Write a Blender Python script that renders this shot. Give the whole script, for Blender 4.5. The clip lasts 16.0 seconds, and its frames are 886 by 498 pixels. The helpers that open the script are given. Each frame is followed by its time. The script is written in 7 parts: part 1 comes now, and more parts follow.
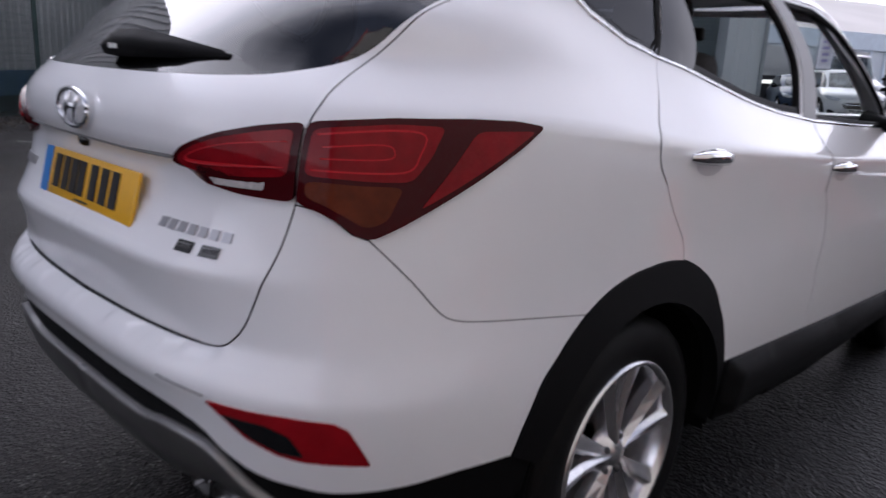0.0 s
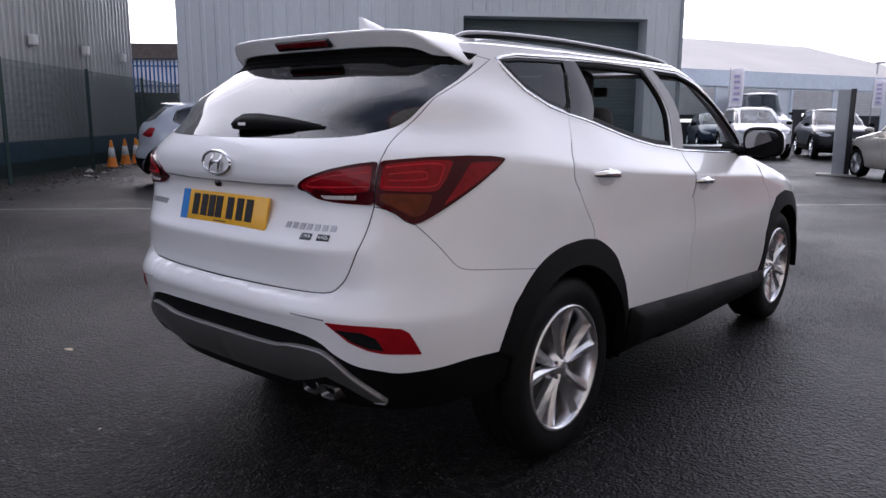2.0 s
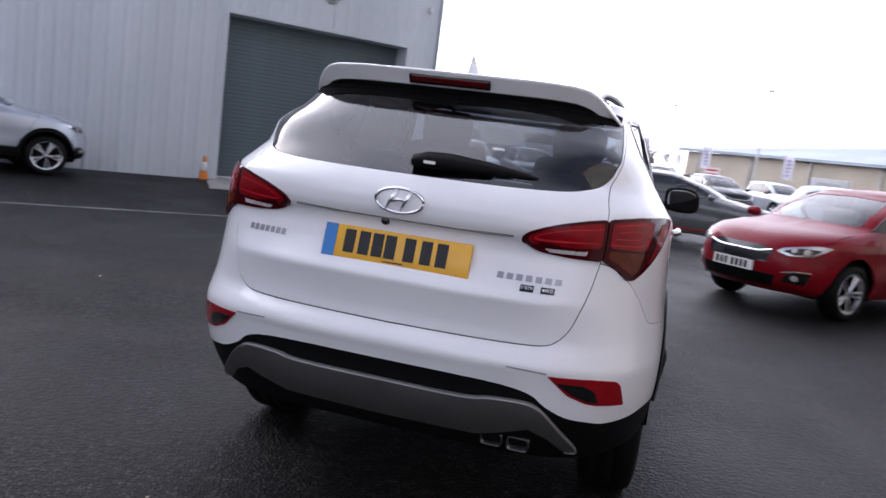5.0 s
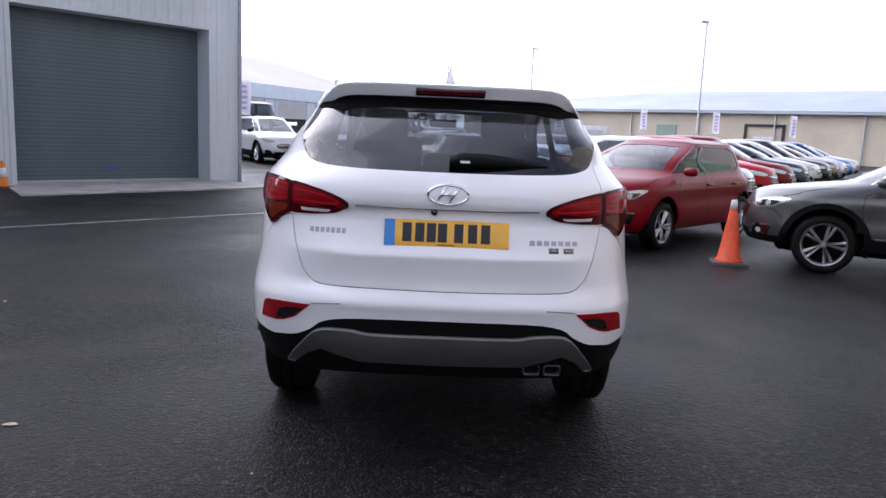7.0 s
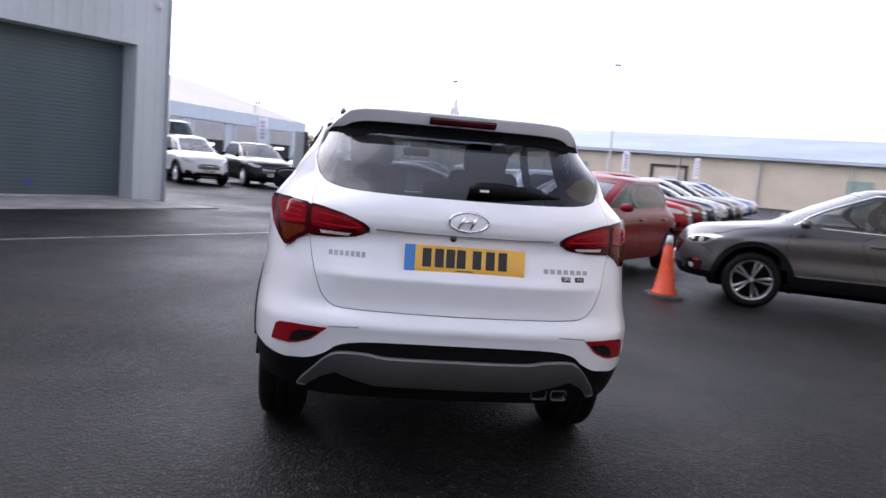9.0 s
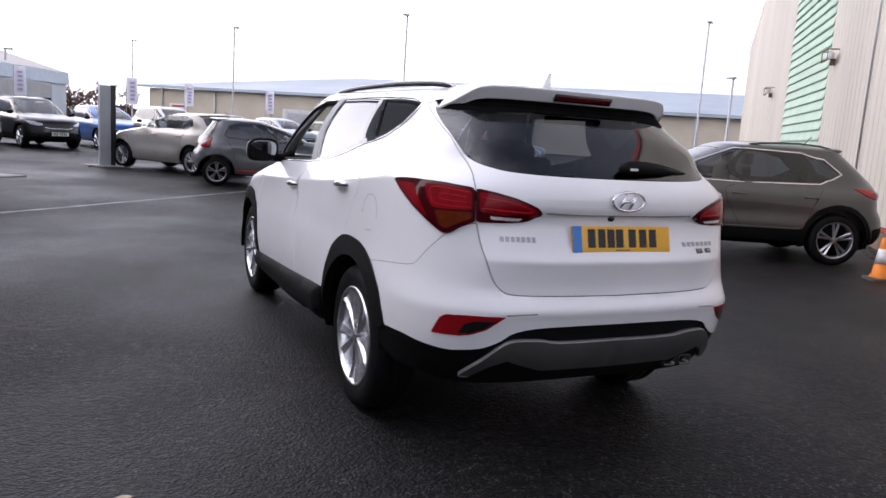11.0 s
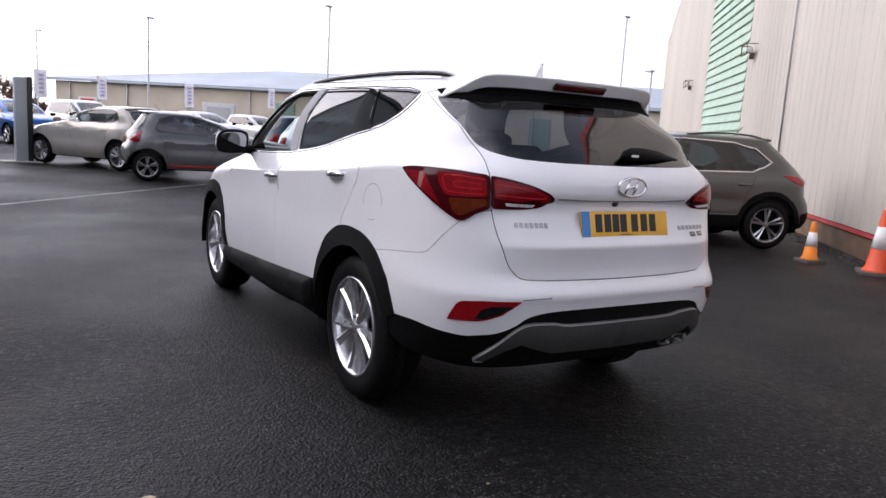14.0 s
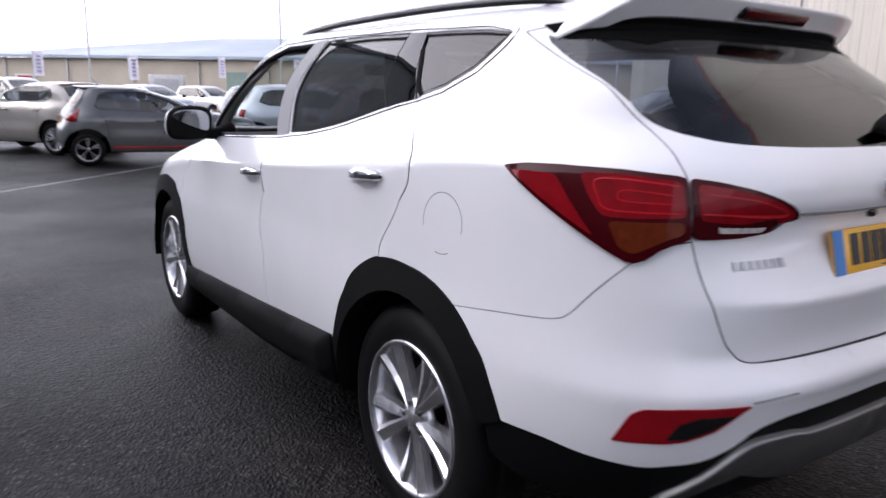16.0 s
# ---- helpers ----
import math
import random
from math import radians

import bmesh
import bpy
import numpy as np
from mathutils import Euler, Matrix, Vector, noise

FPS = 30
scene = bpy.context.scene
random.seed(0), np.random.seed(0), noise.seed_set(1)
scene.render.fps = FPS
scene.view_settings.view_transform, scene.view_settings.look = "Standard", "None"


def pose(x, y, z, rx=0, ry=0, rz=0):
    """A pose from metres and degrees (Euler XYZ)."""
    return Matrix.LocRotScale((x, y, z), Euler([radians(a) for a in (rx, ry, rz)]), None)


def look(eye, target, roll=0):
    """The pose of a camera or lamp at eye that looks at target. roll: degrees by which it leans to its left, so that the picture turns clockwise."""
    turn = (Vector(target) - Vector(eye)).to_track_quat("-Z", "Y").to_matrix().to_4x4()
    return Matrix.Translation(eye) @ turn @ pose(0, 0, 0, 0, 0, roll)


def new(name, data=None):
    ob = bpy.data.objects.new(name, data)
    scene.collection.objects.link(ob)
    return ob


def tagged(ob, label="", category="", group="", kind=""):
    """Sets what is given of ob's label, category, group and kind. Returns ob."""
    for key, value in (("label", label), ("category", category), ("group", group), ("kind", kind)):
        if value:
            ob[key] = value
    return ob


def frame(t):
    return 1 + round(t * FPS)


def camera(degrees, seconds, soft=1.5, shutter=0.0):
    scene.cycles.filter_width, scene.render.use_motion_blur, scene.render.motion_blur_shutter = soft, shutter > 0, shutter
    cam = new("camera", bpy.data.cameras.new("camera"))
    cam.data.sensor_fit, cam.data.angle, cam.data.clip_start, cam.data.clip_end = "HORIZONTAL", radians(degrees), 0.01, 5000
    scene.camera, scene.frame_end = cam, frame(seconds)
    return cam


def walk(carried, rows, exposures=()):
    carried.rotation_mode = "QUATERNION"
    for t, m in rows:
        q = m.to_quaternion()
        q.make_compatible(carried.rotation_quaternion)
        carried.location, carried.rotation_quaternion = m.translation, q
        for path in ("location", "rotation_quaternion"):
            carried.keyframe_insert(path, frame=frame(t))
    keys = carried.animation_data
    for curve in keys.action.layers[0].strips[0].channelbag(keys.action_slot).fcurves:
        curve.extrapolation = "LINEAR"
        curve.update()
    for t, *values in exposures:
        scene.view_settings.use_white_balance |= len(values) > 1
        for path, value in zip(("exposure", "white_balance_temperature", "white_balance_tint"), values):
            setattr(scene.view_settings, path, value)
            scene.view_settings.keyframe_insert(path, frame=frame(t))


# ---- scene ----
cam = camera(61.7, 16.0, shutter=0.5)
PATH = [
    (0, (1.724, -1.552, 1.313), (0.374, -0.161, 0.823), 3.0),
    (0.5, (1.961, -1.958, 1.34), (0.675, -0.487, 0.915), 1.9),
    (1, (2.096, -2.255, 1.354), (0.844, -0.742, 0.976), 0.3),
    (1.5, (2.267, -2.409, 1.346), (1.024, -0.884, 0.987), 1.7),
    (2, (2.311, -2.457, 1.342), (1.045, -0.949, 0.988), 0.3),
    (2.5, (2.317, -2.466, 1.344), (1.061, -0.951, 0.985), 1.1),
    (3, (2.223, -2.543, 1.353), (0.998, -1.001, 1.005), 4.2),
    (3.5, (1.883, -2.746, 1.374), (0.775, -1.115, 1.038), 3.2),
    (4, (1.559, -2.852, 1.365), (0.561, -1.15, 1.036), 1.7),
    (4.2, (1.402, -2.933, 1.363), (0.483, -1.183, 1.059), 3.9),
    (6.3, (-0.009, -3.78, 1.404), (-0.045, -1.804, 1.1), 2.2),
    (6.5, (-0.076, -3.872, 1.397), (-0.087, -1.9, 1.064), 2.1),
    (7, (-0.073, -3.994, 1.434), (-0.034, -2.02, 1.12), 2.5),
    (7.5, (-0.027, -4.054, 1.415), (-0.024, -2.075, 1.124), 2.0),
    (8, (-0.024, -4.072, 1.417), (-0.033, -2.091, 1.141), 1.4),
    (8.5, (-0.128, -4.075, 1.424), (-0.082, -2.095, 1.147), 4.6),
    (8.7, (-0.278, -4.068, 1.413), (-0.151, -2.087, 1.171), 5.1),
    (10.8, (-1.944, -3.503, 1.394), (-1.098, -1.709, 1.14), 2.8),
    (11, (-2.064, -3.482, 1.418), (-1.216, -1.697, 1.106), 3.9),
    (11.5, (-2.232, -3.425, 1.407), (-1.268, -1.697, 1.116), 3.3),
    (12, (-2.357, -3.338, 1.402), (-1.304, -1.667, 1.091), 1.1),
    (12.5, (-2.386, -3.341, 1.387), (-1.313, -1.685, 1.063), 2.1),
    (13, (-2.403, -3.334, 1.388), (-1.346, -1.664, 1.081), 2.4),
    (13.5, (-2.416, -3.346, 1.376), (-1.427, -1.641, 1.034), 1.2),
    (14, (-2.412, -3.331, 1.373), (-1.382, -1.646, 1.057), 3.6),
    (14.5, (-2.412, -3.247, 1.371), (-1.374, -1.571, 1.038), 3.3),
    (15, (-2.257, -2.922, 1.353), (-1.188, -1.272, 0.984), 2.4),
    (15.5, (-2.186, -2.393, 1.368), (-1.125, -0.732, 1.027), 2.8),
    (16, (-2.036, -1.852, 1.371), (-0.927, -0.238, 0.962), 1.2),
]
walk(cam, [(t, look(eye, target, roll)) for t, eye, target, roll in PATH], exposures=((0.0, 0.12, 6010, 21), (2.0, 0.12, 6010, 20), (3.0, 0.34, 6000, 20), (4.0, 0.41, 5980, 20), (6.5, 0.42, 5930, 20), (7.0, 0.52, 5930, 20), (8.0, 0.60, 5930, 20), (11.0, 0.24, 6150, 20), (12.5, 0.18, 6250, 20), (15.0, 0.33, 6200, 20), (16.0, 0.38, 6100, 20)))

# ---- light ----
SUN_DIR = Vector((-0.66, 0.52, 0.50)).normalized()
world = bpy.data.worlds.new("sky")
scene.world = world
world.use_nodes = True
wn, wl = world.node_tree.nodes, world.node_tree.links
wn.clear()
sky = wn.new("ShaderNodeTexSky")
sky.sky_type, sky.sun_disc = "NISHITA", False
sky.sun_elevation, sky.sun_rotation = math.asin(SUN_DIR.z), math.atan2(SUN_DIR.x, SUN_DIR.y)
sky.air_density, sky.dust_density, sky.ozone_density = 1.0, 4.0, 1.0
coord = wn.new("ShaderNodeTexCoord")
clouds = wn.new("ShaderNodeTexNoise")
clouds.inputs["Scale"].default_value, clouds.inputs["Detail"].default_value = 3.0, 6.0
ramp = wn.new("ShaderNodeValToRGB")
ramp.color_ramp.elements[0].position, ramp.color_ramp.elements[0].color = 0.32, (7.4, 7.6, 8.2, 1)
ramp.color_ramp.elements[1].position, ramp.color_ramp.elements[1].color = 0.7, (12.0, 11.9, 11.7, 1)
cover = wn.new("ShaderNodeMix")
cover.data_type = "RGBA"
cover.inputs[0].default_value = 0.86
back = wn.new("ShaderNodeBackground")
back.inputs["Strength"].default_value = 0.150
wout = wn.new("ShaderNodeOutputWorld")
wl.new(coord.outputs["Generated"], clouds.inputs["Vector"])
wl.new(clouds.outputs[0], ramp.inputs[0])
wl.new(sky.outputs[0], cover.inputs[6])
wl.new(ramp.outputs[0], cover.inputs[7])
# thin cloud: white along the horizon and round the sun, thinning to a dim blue overhead
split, dot = wn.new("ShaderNodeSeparateXYZ"), wn.new("ShaderNodeVectorMath")
dot.operation = "DOT_PRODUCT"
dot.inputs[1].default_value = tuple(SUN_DIR)
glow, rise, thin = wn.new("ShaderNodeMapRange"), wn.new("ShaderNodeMapRange"), wn.new("ShaderNodeMix")
for node_, vals in ((glow, (0.25, 1.0, 0.0, 1.2)), (rise, (0.12, 0.92, 0.0, 1.0))):
    node_.interpolation_type = "SMOOTHSTEP"
    for k_, v_ in enumerate(vals):
        node_.inputs[k_ + 1].default_value = v_
thin.data_type = "RGBA"
thin.inputs[6].default_value, thin.inputs[7].default_value = (1, 1, 1, 1), (0.16, 0.18, 0.23, 1)
lit, tone = wn.new("ShaderNodeMix"), wn.new("ShaderNodeMix")
for node_, kind_ in ((lit, "ADD"), (tone, "MULTIPLY")):
    node_.data_type, node_.blend_type = "RGBA", kind_
    node_.inputs[0].default_value = 1.0
wl.new(coord.outputs["Generated"], split.inputs[0])
wl.new(coord.outputs["Generated"], dot.inputs[0])
wl.new(dot.outputs["Value"], glow.inputs[0])
wl.new(split.outputs[2], rise.inputs[0])
wl.new(rise.outputs[0], thin.inputs[0])
wl.new(thin.outputs[2], lit.inputs[6])
wl.new(glow.outputs[0], lit.inputs[7])
wl.new(cover.outputs[2], tone.inputs[6])
wl.new(lit.outputs[2], tone.inputs[7])
wl.new(tone.outputs[2], back.inputs["Color"])
wl.new(back.outputs[0], wout.inputs[0])
sun_data = bpy.data.lights.new("sun", "SUN")
sun_data.energy, sun_data.angle, sun_data.color = 0.7, radians(90), (1.0, 0.96, 0.90)
sun = new("sun", sun_data)
sun.matrix_world = look(SUN_DIR * 50, (0, 0, 0))
scene.view_settings.exposure = 0.0


# ---- materials ----
def mat(name, color, rough=0.5, metal=0.0, spread=0.0, scale=4.0, fine=0.0, fine_scale=60.0, bump=0.0, bump_scale=80.0,
        coat=0.0, rough_spread=0.0, trans=0.0, alpha=1.0, emit=0.0, spec=0.5, streak=1.0, random_shift=0.0, ior=1.45):
    """A surface with variation at two scales: spread (stains, wear) and fine (grain), and bump for its relief."""
    m = bpy.data.materials.new(name)
    m.use_nodes = True
    n, l = m.node_tree.nodes, m.node_tree.links
    b = n["Principled BSDF"]
    b.inputs["Base Color"].default_value = (*color, 1)
    b.inputs["Roughness"].default_value = rough
    b.inputs["Metallic"].default_value = metal
    b.inputs["Coat Weight"].default_value = coat
    b.inputs["Coat Roughness"].default_value = 0.04
    b.inputs["Transmission Weight"].default_value = trans
    b.inputs["Alpha"].default_value = alpha
    b.inputs["Specular IOR Level"].default_value = spec
    b.inputs["IOR"].default_value = ior
    if emit:
        b.inputs["Emission Color"].default_value = (*color, 1)
        b.inputs["Emission Strength"].default_value = emit
    if spread or fine or bump or rough_spread or random_shift:
        tc = n.new("ShaderNodeTexCoord")
        mp = n.new("ShaderNodeMapping")
        mp.inputs["Scale"].default_value = (1, 1, 1 / streak)
        l.new(tc.outputs["Object"], mp.inputs[0])

        def noise_tex(sc, detail):
            t = n.new("ShaderNodeTexNoise")
            t.inputs["Scale"].default_value, t.inputs["Detail"].default_value = sc, detail
            l.new(mp.outputs[0], t.inputs["Vector"])
            return t
        big = noise_tex(scale, 6.0)
        last = None
        hsv = n.new("ShaderNodeHueSaturation")
        hsv.inputs["Color"].default_value = (*color, 1)
        value = None
        for tex, amount in ((big, spread), (noise_tex(fine_scale, 3.0) if fine else None, fine)):
            if tex and amount:
                mr = n.new("ShaderNodeMapRange")
                mr.inputs[1].default_value, mr.inputs[2].default_value = 0.3, 0.7
                mr.inputs[3].default_value, mr.inputs[4].default_value = 1 - amount, 1 + amount
                l.new(tex.outputs[0], mr.inputs[0])
                if value is None:
                    value = mr.outputs[0]
                else:
                    mu = n.new("ShaderNodeMath")
                    mu.operation = "MULTIPLY"
                    l.new(value, mu.inputs[0])
                    l.new(mr.outputs[0], mu.inputs[1])
                    value = mu.outputs[0]
        if random_shift:
            oi = n.new("ShaderNodeObjectInfo")
            mr = n.new("ShaderNodeMapRange")
            mr.inputs[3].default_value, mr.inputs[4].default_value = 1 - random_shift, 1 + random_shift
            l.new(oi.outputs["Random"], mr.inputs[0])
            if value is None:
                value = mr.outputs[0]
            else:
                mu = n.new("ShaderNodeMath")
                mu.operation = "MULTIPLY"
                l.new(value, mu.inputs[0])
                l.new(mr.outputs[0], mu.inputs[1])
                value = mu.outputs[0]
        if value is not None:
            l.new(value, hsv.inputs["Value"])
            l.new(hsv.outputs[0], b.inputs["Base Color"])
        if rough_spread:
            mr = n.new("ShaderNodeMapRange")
            mr.inputs[1].default_value, mr.inputs[2].default_value = 0.35, 0.65
            mr.inputs[3].default_value = max(0.02, rough - rough_spread)
            mr.inputs[4].default_value = min(1.0, rough + rough_spread)
            l.new(big.outputs[0], mr.inputs[0])
            l.new(mr.outputs[0], b.inputs["Roughness"])
        if bump:
            bt = noise_tex(bump_scale, 4.0)
            bn = n.new("ShaderNodeBump")
            bn.inputs["Strength"].default_value, bn.inputs["Distance"].default_value = bump, 0.01
            l.new(bt.outputs[0], bn.inputs["Height"])
            l.new(bn.outputs[0], b.inputs["Normal"])
    return m


def glass_mat(name, tint, clear, sheen=0.065):
    """A thin pane: it lets the share clear through, tinted, and mirrors the rest by its gloss."""
    m = bpy.data.materials.new(name)
    m.use_nodes = True
    n, l = m.node_tree.nodes, m.node_tree.links
    n.clear()
    out, mix = n.new("ShaderNodeOutputMaterial"), n.new("ShaderNodeMixShader")
    tr, gl, fr = n.new("ShaderNodeBsdfTransparent"), n.new("ShaderNodeBsdfGlossy"), n.new("ShaderNodeLayerWeight")
    tr.inputs[0].default_value = (*[c * clear for c in tint], 1)
    gl.inputs["Color"].default_value, gl.inputs["Roughness"].default_value = (1, 1, 1, 1), 0.01
    fr.inputs["Blend"].default_value = 0.5
    pw, ad = n.new("ShaderNodeMath"), n.new("ShaderNodeMath")
    pw.operation, ad.operation = "POWER", "MULTIPLY_ADD"
    pw.inputs[1].default_value = 4.5
    ad.inputs[1].default_value, ad.inputs[2].default_value = 0.85, sheen
    l.new(fr.outputs["Facing"], pw.inputs[0])
    l.new(pw.outputs[0], ad.inputs[0])
    l.new(ad.outputs[0], mix.inputs[0])
    l.new(tr.outputs[0], mix.inputs[1])
    l.new(gl.outputs[0], mix.inputs[2])
    l.new(mix.outputs[0], out.inputs[0])
    return m


M = {
    "white_paint": mat("white_paint", (0.84, 0.84, 0.85), 0.35, coat=1.0, spread=0.02, scale=3),
    "black_plastic": mat("black_plastic", (0.004, 0.004, 0.0043), 0.62, spec=0.14, fine=0.15, fine_scale=300, bump=0.15, bump_scale=700),
    "gloss_black": mat("gloss_black", (0.008, 0.008, 0.009), 0.12, coat=0.6),
    # near-black of hidden insides; also stands for shade under the spoiler and behind spokes
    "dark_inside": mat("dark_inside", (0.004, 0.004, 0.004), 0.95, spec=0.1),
    "interior": mat("interior", (0.03, 0.03, 0.032), 0.75, fine=0.2, fine_scale=200, bump=0.2, bump_scale=300),
    "silver_plastic": mat("silver_plastic", (0.095, 0.093, 0.09), 0.30, metal=0.45, spread=0.08, scale=5),
    "chrome": mat("chrome", (0.85, 0.85, 0.86), 0.08, metal=1.0, spread=0.04, scale=9),
    "alloy": mat("alloy", (0.74, 0.74, 0.76), 0.24, metal=0.9, coat=0.3, spread=0.06, scale=20),
    "alloy_dark": mat("alloy_dark", (0.09, 0.09, 0.095), 0.35, metal=0.8),
    "alloy_mid": mat("alloy_mid", (0.42, 0.42, 0.43), 0.3, metal=0.9, spread=0.1, scale=20),
    "seam_pale": mat("seam_pale", (0.30, 0.30, 0.31), 0.6),
    "disc": mat("disc", (0.13, 0.125, 0.12), 0.4, metal=1.0),
    "tyre": mat("tyre", (0.0045, 0.0045, 0.0047), 0.6, spec=0.2, spread=0.3, scale=9, fine=0.2, fine_scale=160, bump=0.2, bump_scale=200),
    "tinted": glass_mat("tinted_glass", (0.60, 0.68, 0.78), 0.34),
    "privacy": glass_mat("privacy_glass", (0.60, 0.68, 0.76), 0.13, 0.05),
    "dark_gloss": glass_mat("dark_gloss_trim", (0.01, 0.01, 0.01), 0.0, 0.05),
    "clear": glass_mat("clear_glass", (0.84, 0.90, 0.88), 0.80),
    "red_lens": mat("red_lens", (0.27, 0.006, 0.010), 0.06, spec=0.35, coat=0.15, spread=0.12, scale=14),
    "lamp_red": mat("lamp_red", (0.215, 0.004, 0.008), 0.05, spec=0.25, spread=0.2, scale=18),
    "deep_red": mat("deep_red", (0.050, 0.002, 0.004), 0.05, spec=0.22),
    "brake_red": mat("brake_red", (0.085, 0.003, 0.005), 0.1, spec=0.25, spread=0.2, scale=18),
    "bright_red": mat("bright_red", (0.52, 0.012, 0.02), 0.15, spec=0.3),
    "amber_lens": mat("amber_lens", (0.11, 0.017, 0.004), 0.1, spec=0.25, spread=0.2, scale=30),
    "clear_lens": mat("clear_lens", (0.50, 0.47, 0.46), 0.15, coat=1.0, fine=0.25, fine_scale=90),
    "plate_yellow": mat("plate_yellow", (0.80, 0.42, 0.015), 0.35, coat=0.4, spread=0.05, scale=12),
    "plate_white": mat("plate_white", (0.75, 0.75, 0.72), 0.35, coat=0.4),
    "plate_blue": mat("plate_blue", (0.03, 0.20, 0.55), 0.35),
    "ink": mat("ink", (0.012, 0.012, 0.014), 0.5),
    "headlamp": mat("headlamp", (0.55, 0.57, 0.60), 0.12, metal=0.5, coat=1.0, fine=0.4, fine_scale=40),
    "mirror": mat("mirror_glass", (0.40, 0.41, 0.43), 0.02, metal=1.0),
}


# ---- mesh helpers ----
def part(name, bm, material, parent=None, label="", smooth=True, kind=""):
    """Links a bmesh as one mesh object, under parent where one is given."""
    me = bpy.data.meshes.new(name)
    bm.to_mesh(me)
    bm.free()
    if smooth:
        me.polygons.foreach_set("use_smooth", [True] * len(me.polygons))
    for mm in (material if isinstance(material, (list, tuple)) else [material]):
        me.materials.append(M[mm] if isinstance(mm, str) else mm)
    ob = new(name, me)
    if parent is not None:
        ob.parent = parent
    if label or kind:
        tagged(ob, label=label, kind=kind)
    return ob


def base(name, m, label, category, group="", kind=""):
    """An empty at the base of a thing."""
    ob = new(name)
    ob.empty_display_size = 0.2
    ob.matrix_world = m
    return tagged(ob, label, category, group, kind)


def box(bm, x0, x1, y0, y1, z0, z1, m=None, bevel=0.0):
    made = bmesh.ops.create_cube(bm, size=1.0)["verts"]
    bmesh.ops.transform(bm, matrix=Matrix.Translation(((x0 + x1) / 2, (y0 + y1) / 2, (z0 + z1) / 2)) @ Matrix.Diagonal((x1 - x0, y1 - y0, z1 - z0, 1)), verts=made)
    if bevel:
        edges = list({e for v in made for e in v.link_edges})
        out = bmesh.ops.bevel(bm, geom=edges, offset=bevel, segments=2, affect="EDGES", profile=0.5)
        made = list({v for f in out["faces"] for v in f.verts} | {v for v in made if v.is_valid})
    if m is not None:
        bmesh.ops.transform(bm, matrix=m, verts=made)
    return made


def solid(points, bm, z0, z1, m=None):
    """A prism over a plan polygon."""
    lo = [bm.verts.new((x, y, z0)) for x, y in points]
    hi = [bm.verts.new((x, y, z1)) for x, y in points]
    k = len(points)
    bm.faces.new(lo[::-1])
    bm.faces.new(hi)
    for i in range(k):
        bm.faces.new((lo[i], lo[(i + 1) % k], hi[(i + 1) % k], hi[i]))
    if m is not None:
        bmesh.ops.transform(bm, matrix=m, verts=lo + hi)
    return lo + hi


def lathe(profile, bm, steps=32, m=None, closed=False):
    """Turns a profile of (radius, height along x) round the x axis."""
    rings = []
    for k in range(steps):
        a = 2 * math.pi * k / steps
        rings.append([bm.verts.new((h, r * math.cos(a), r * math.sin(a))) for r, h in profile])
    for k in range(steps):
        p, q = rings[k], rings[(k + 1) % steps]
        for i in range(len(profile) - 1):
            bm.faces.new((p[i], p[i + 1], q[i + 1], q[i]))
        if closed:
            bm.faces.new((p[-1], p[0], q[0], q[-1]))
    verts = [v for r in rings for v in r]
    if m is not None:
        bmesh.ops.transform(bm, matrix=m, verts=verts)
    return verts


def cone_up(bm, profile, steps=20, m=None):
    """Turns a profile of (radius, z) round the z axis and caps it."""
    rings = []
    for r, z in profile:
        rings.append([bm.verts.new((r * math.cos(2 * math.pi * k / steps), r * math.sin(2 * math.pi * k / steps), z)) for k in range(steps)])
    for a, b in zip(rings, rings[1:]):
        for k in range(steps):
            bm.faces.new((a[k], a[(k + 1) % steps], b[(k + 1) % steps], b[k]))
    bm.faces.new(rings[0][::-1])
    bm.faces.new(rings[-1])
    verts = [v for r in rings for v in r]
    if m is not None:
        bmesh.ops.transform(bm, matrix=m, verts=verts)
    return verts


def tube(bm, points, radius, sides=8, flat=1.0):
    """A tube along points; flat squeezes it upright."""
    pts = [Vector(p) for p in points]
    rings = []
    for i, p in enumerate(pts):
        d = (pts[min(i + 1, len(pts) - 1)] - pts[max(i - 1, 0)]).normalized()
        up = Vector((0, 0, 1)) if abs(d.z) < 0.95 else Vector((0, 1, 0))
        a = d.cross(up).normalized()
        b = a.cross(d).normalized()
        r = radius[i] if isinstance(radius, (list, tuple)) else radius
        rings.append([bm.verts.new(p + a * (r * math.cos(2 * math.pi * k / sides)) + b * (r * flat * math.sin(2 * math.pi * k / sides))) for k in range(sides)])
    for p, q in zip(rings, rings[1:]):
        for k in range(sides):
            bm.faces.new((p[k], p[(k + 1) % sides], q[(k + 1) % sides], q[k]))
    bm.faces.new(rings[0][::-1])
    bm.faces.new(rings[-1])


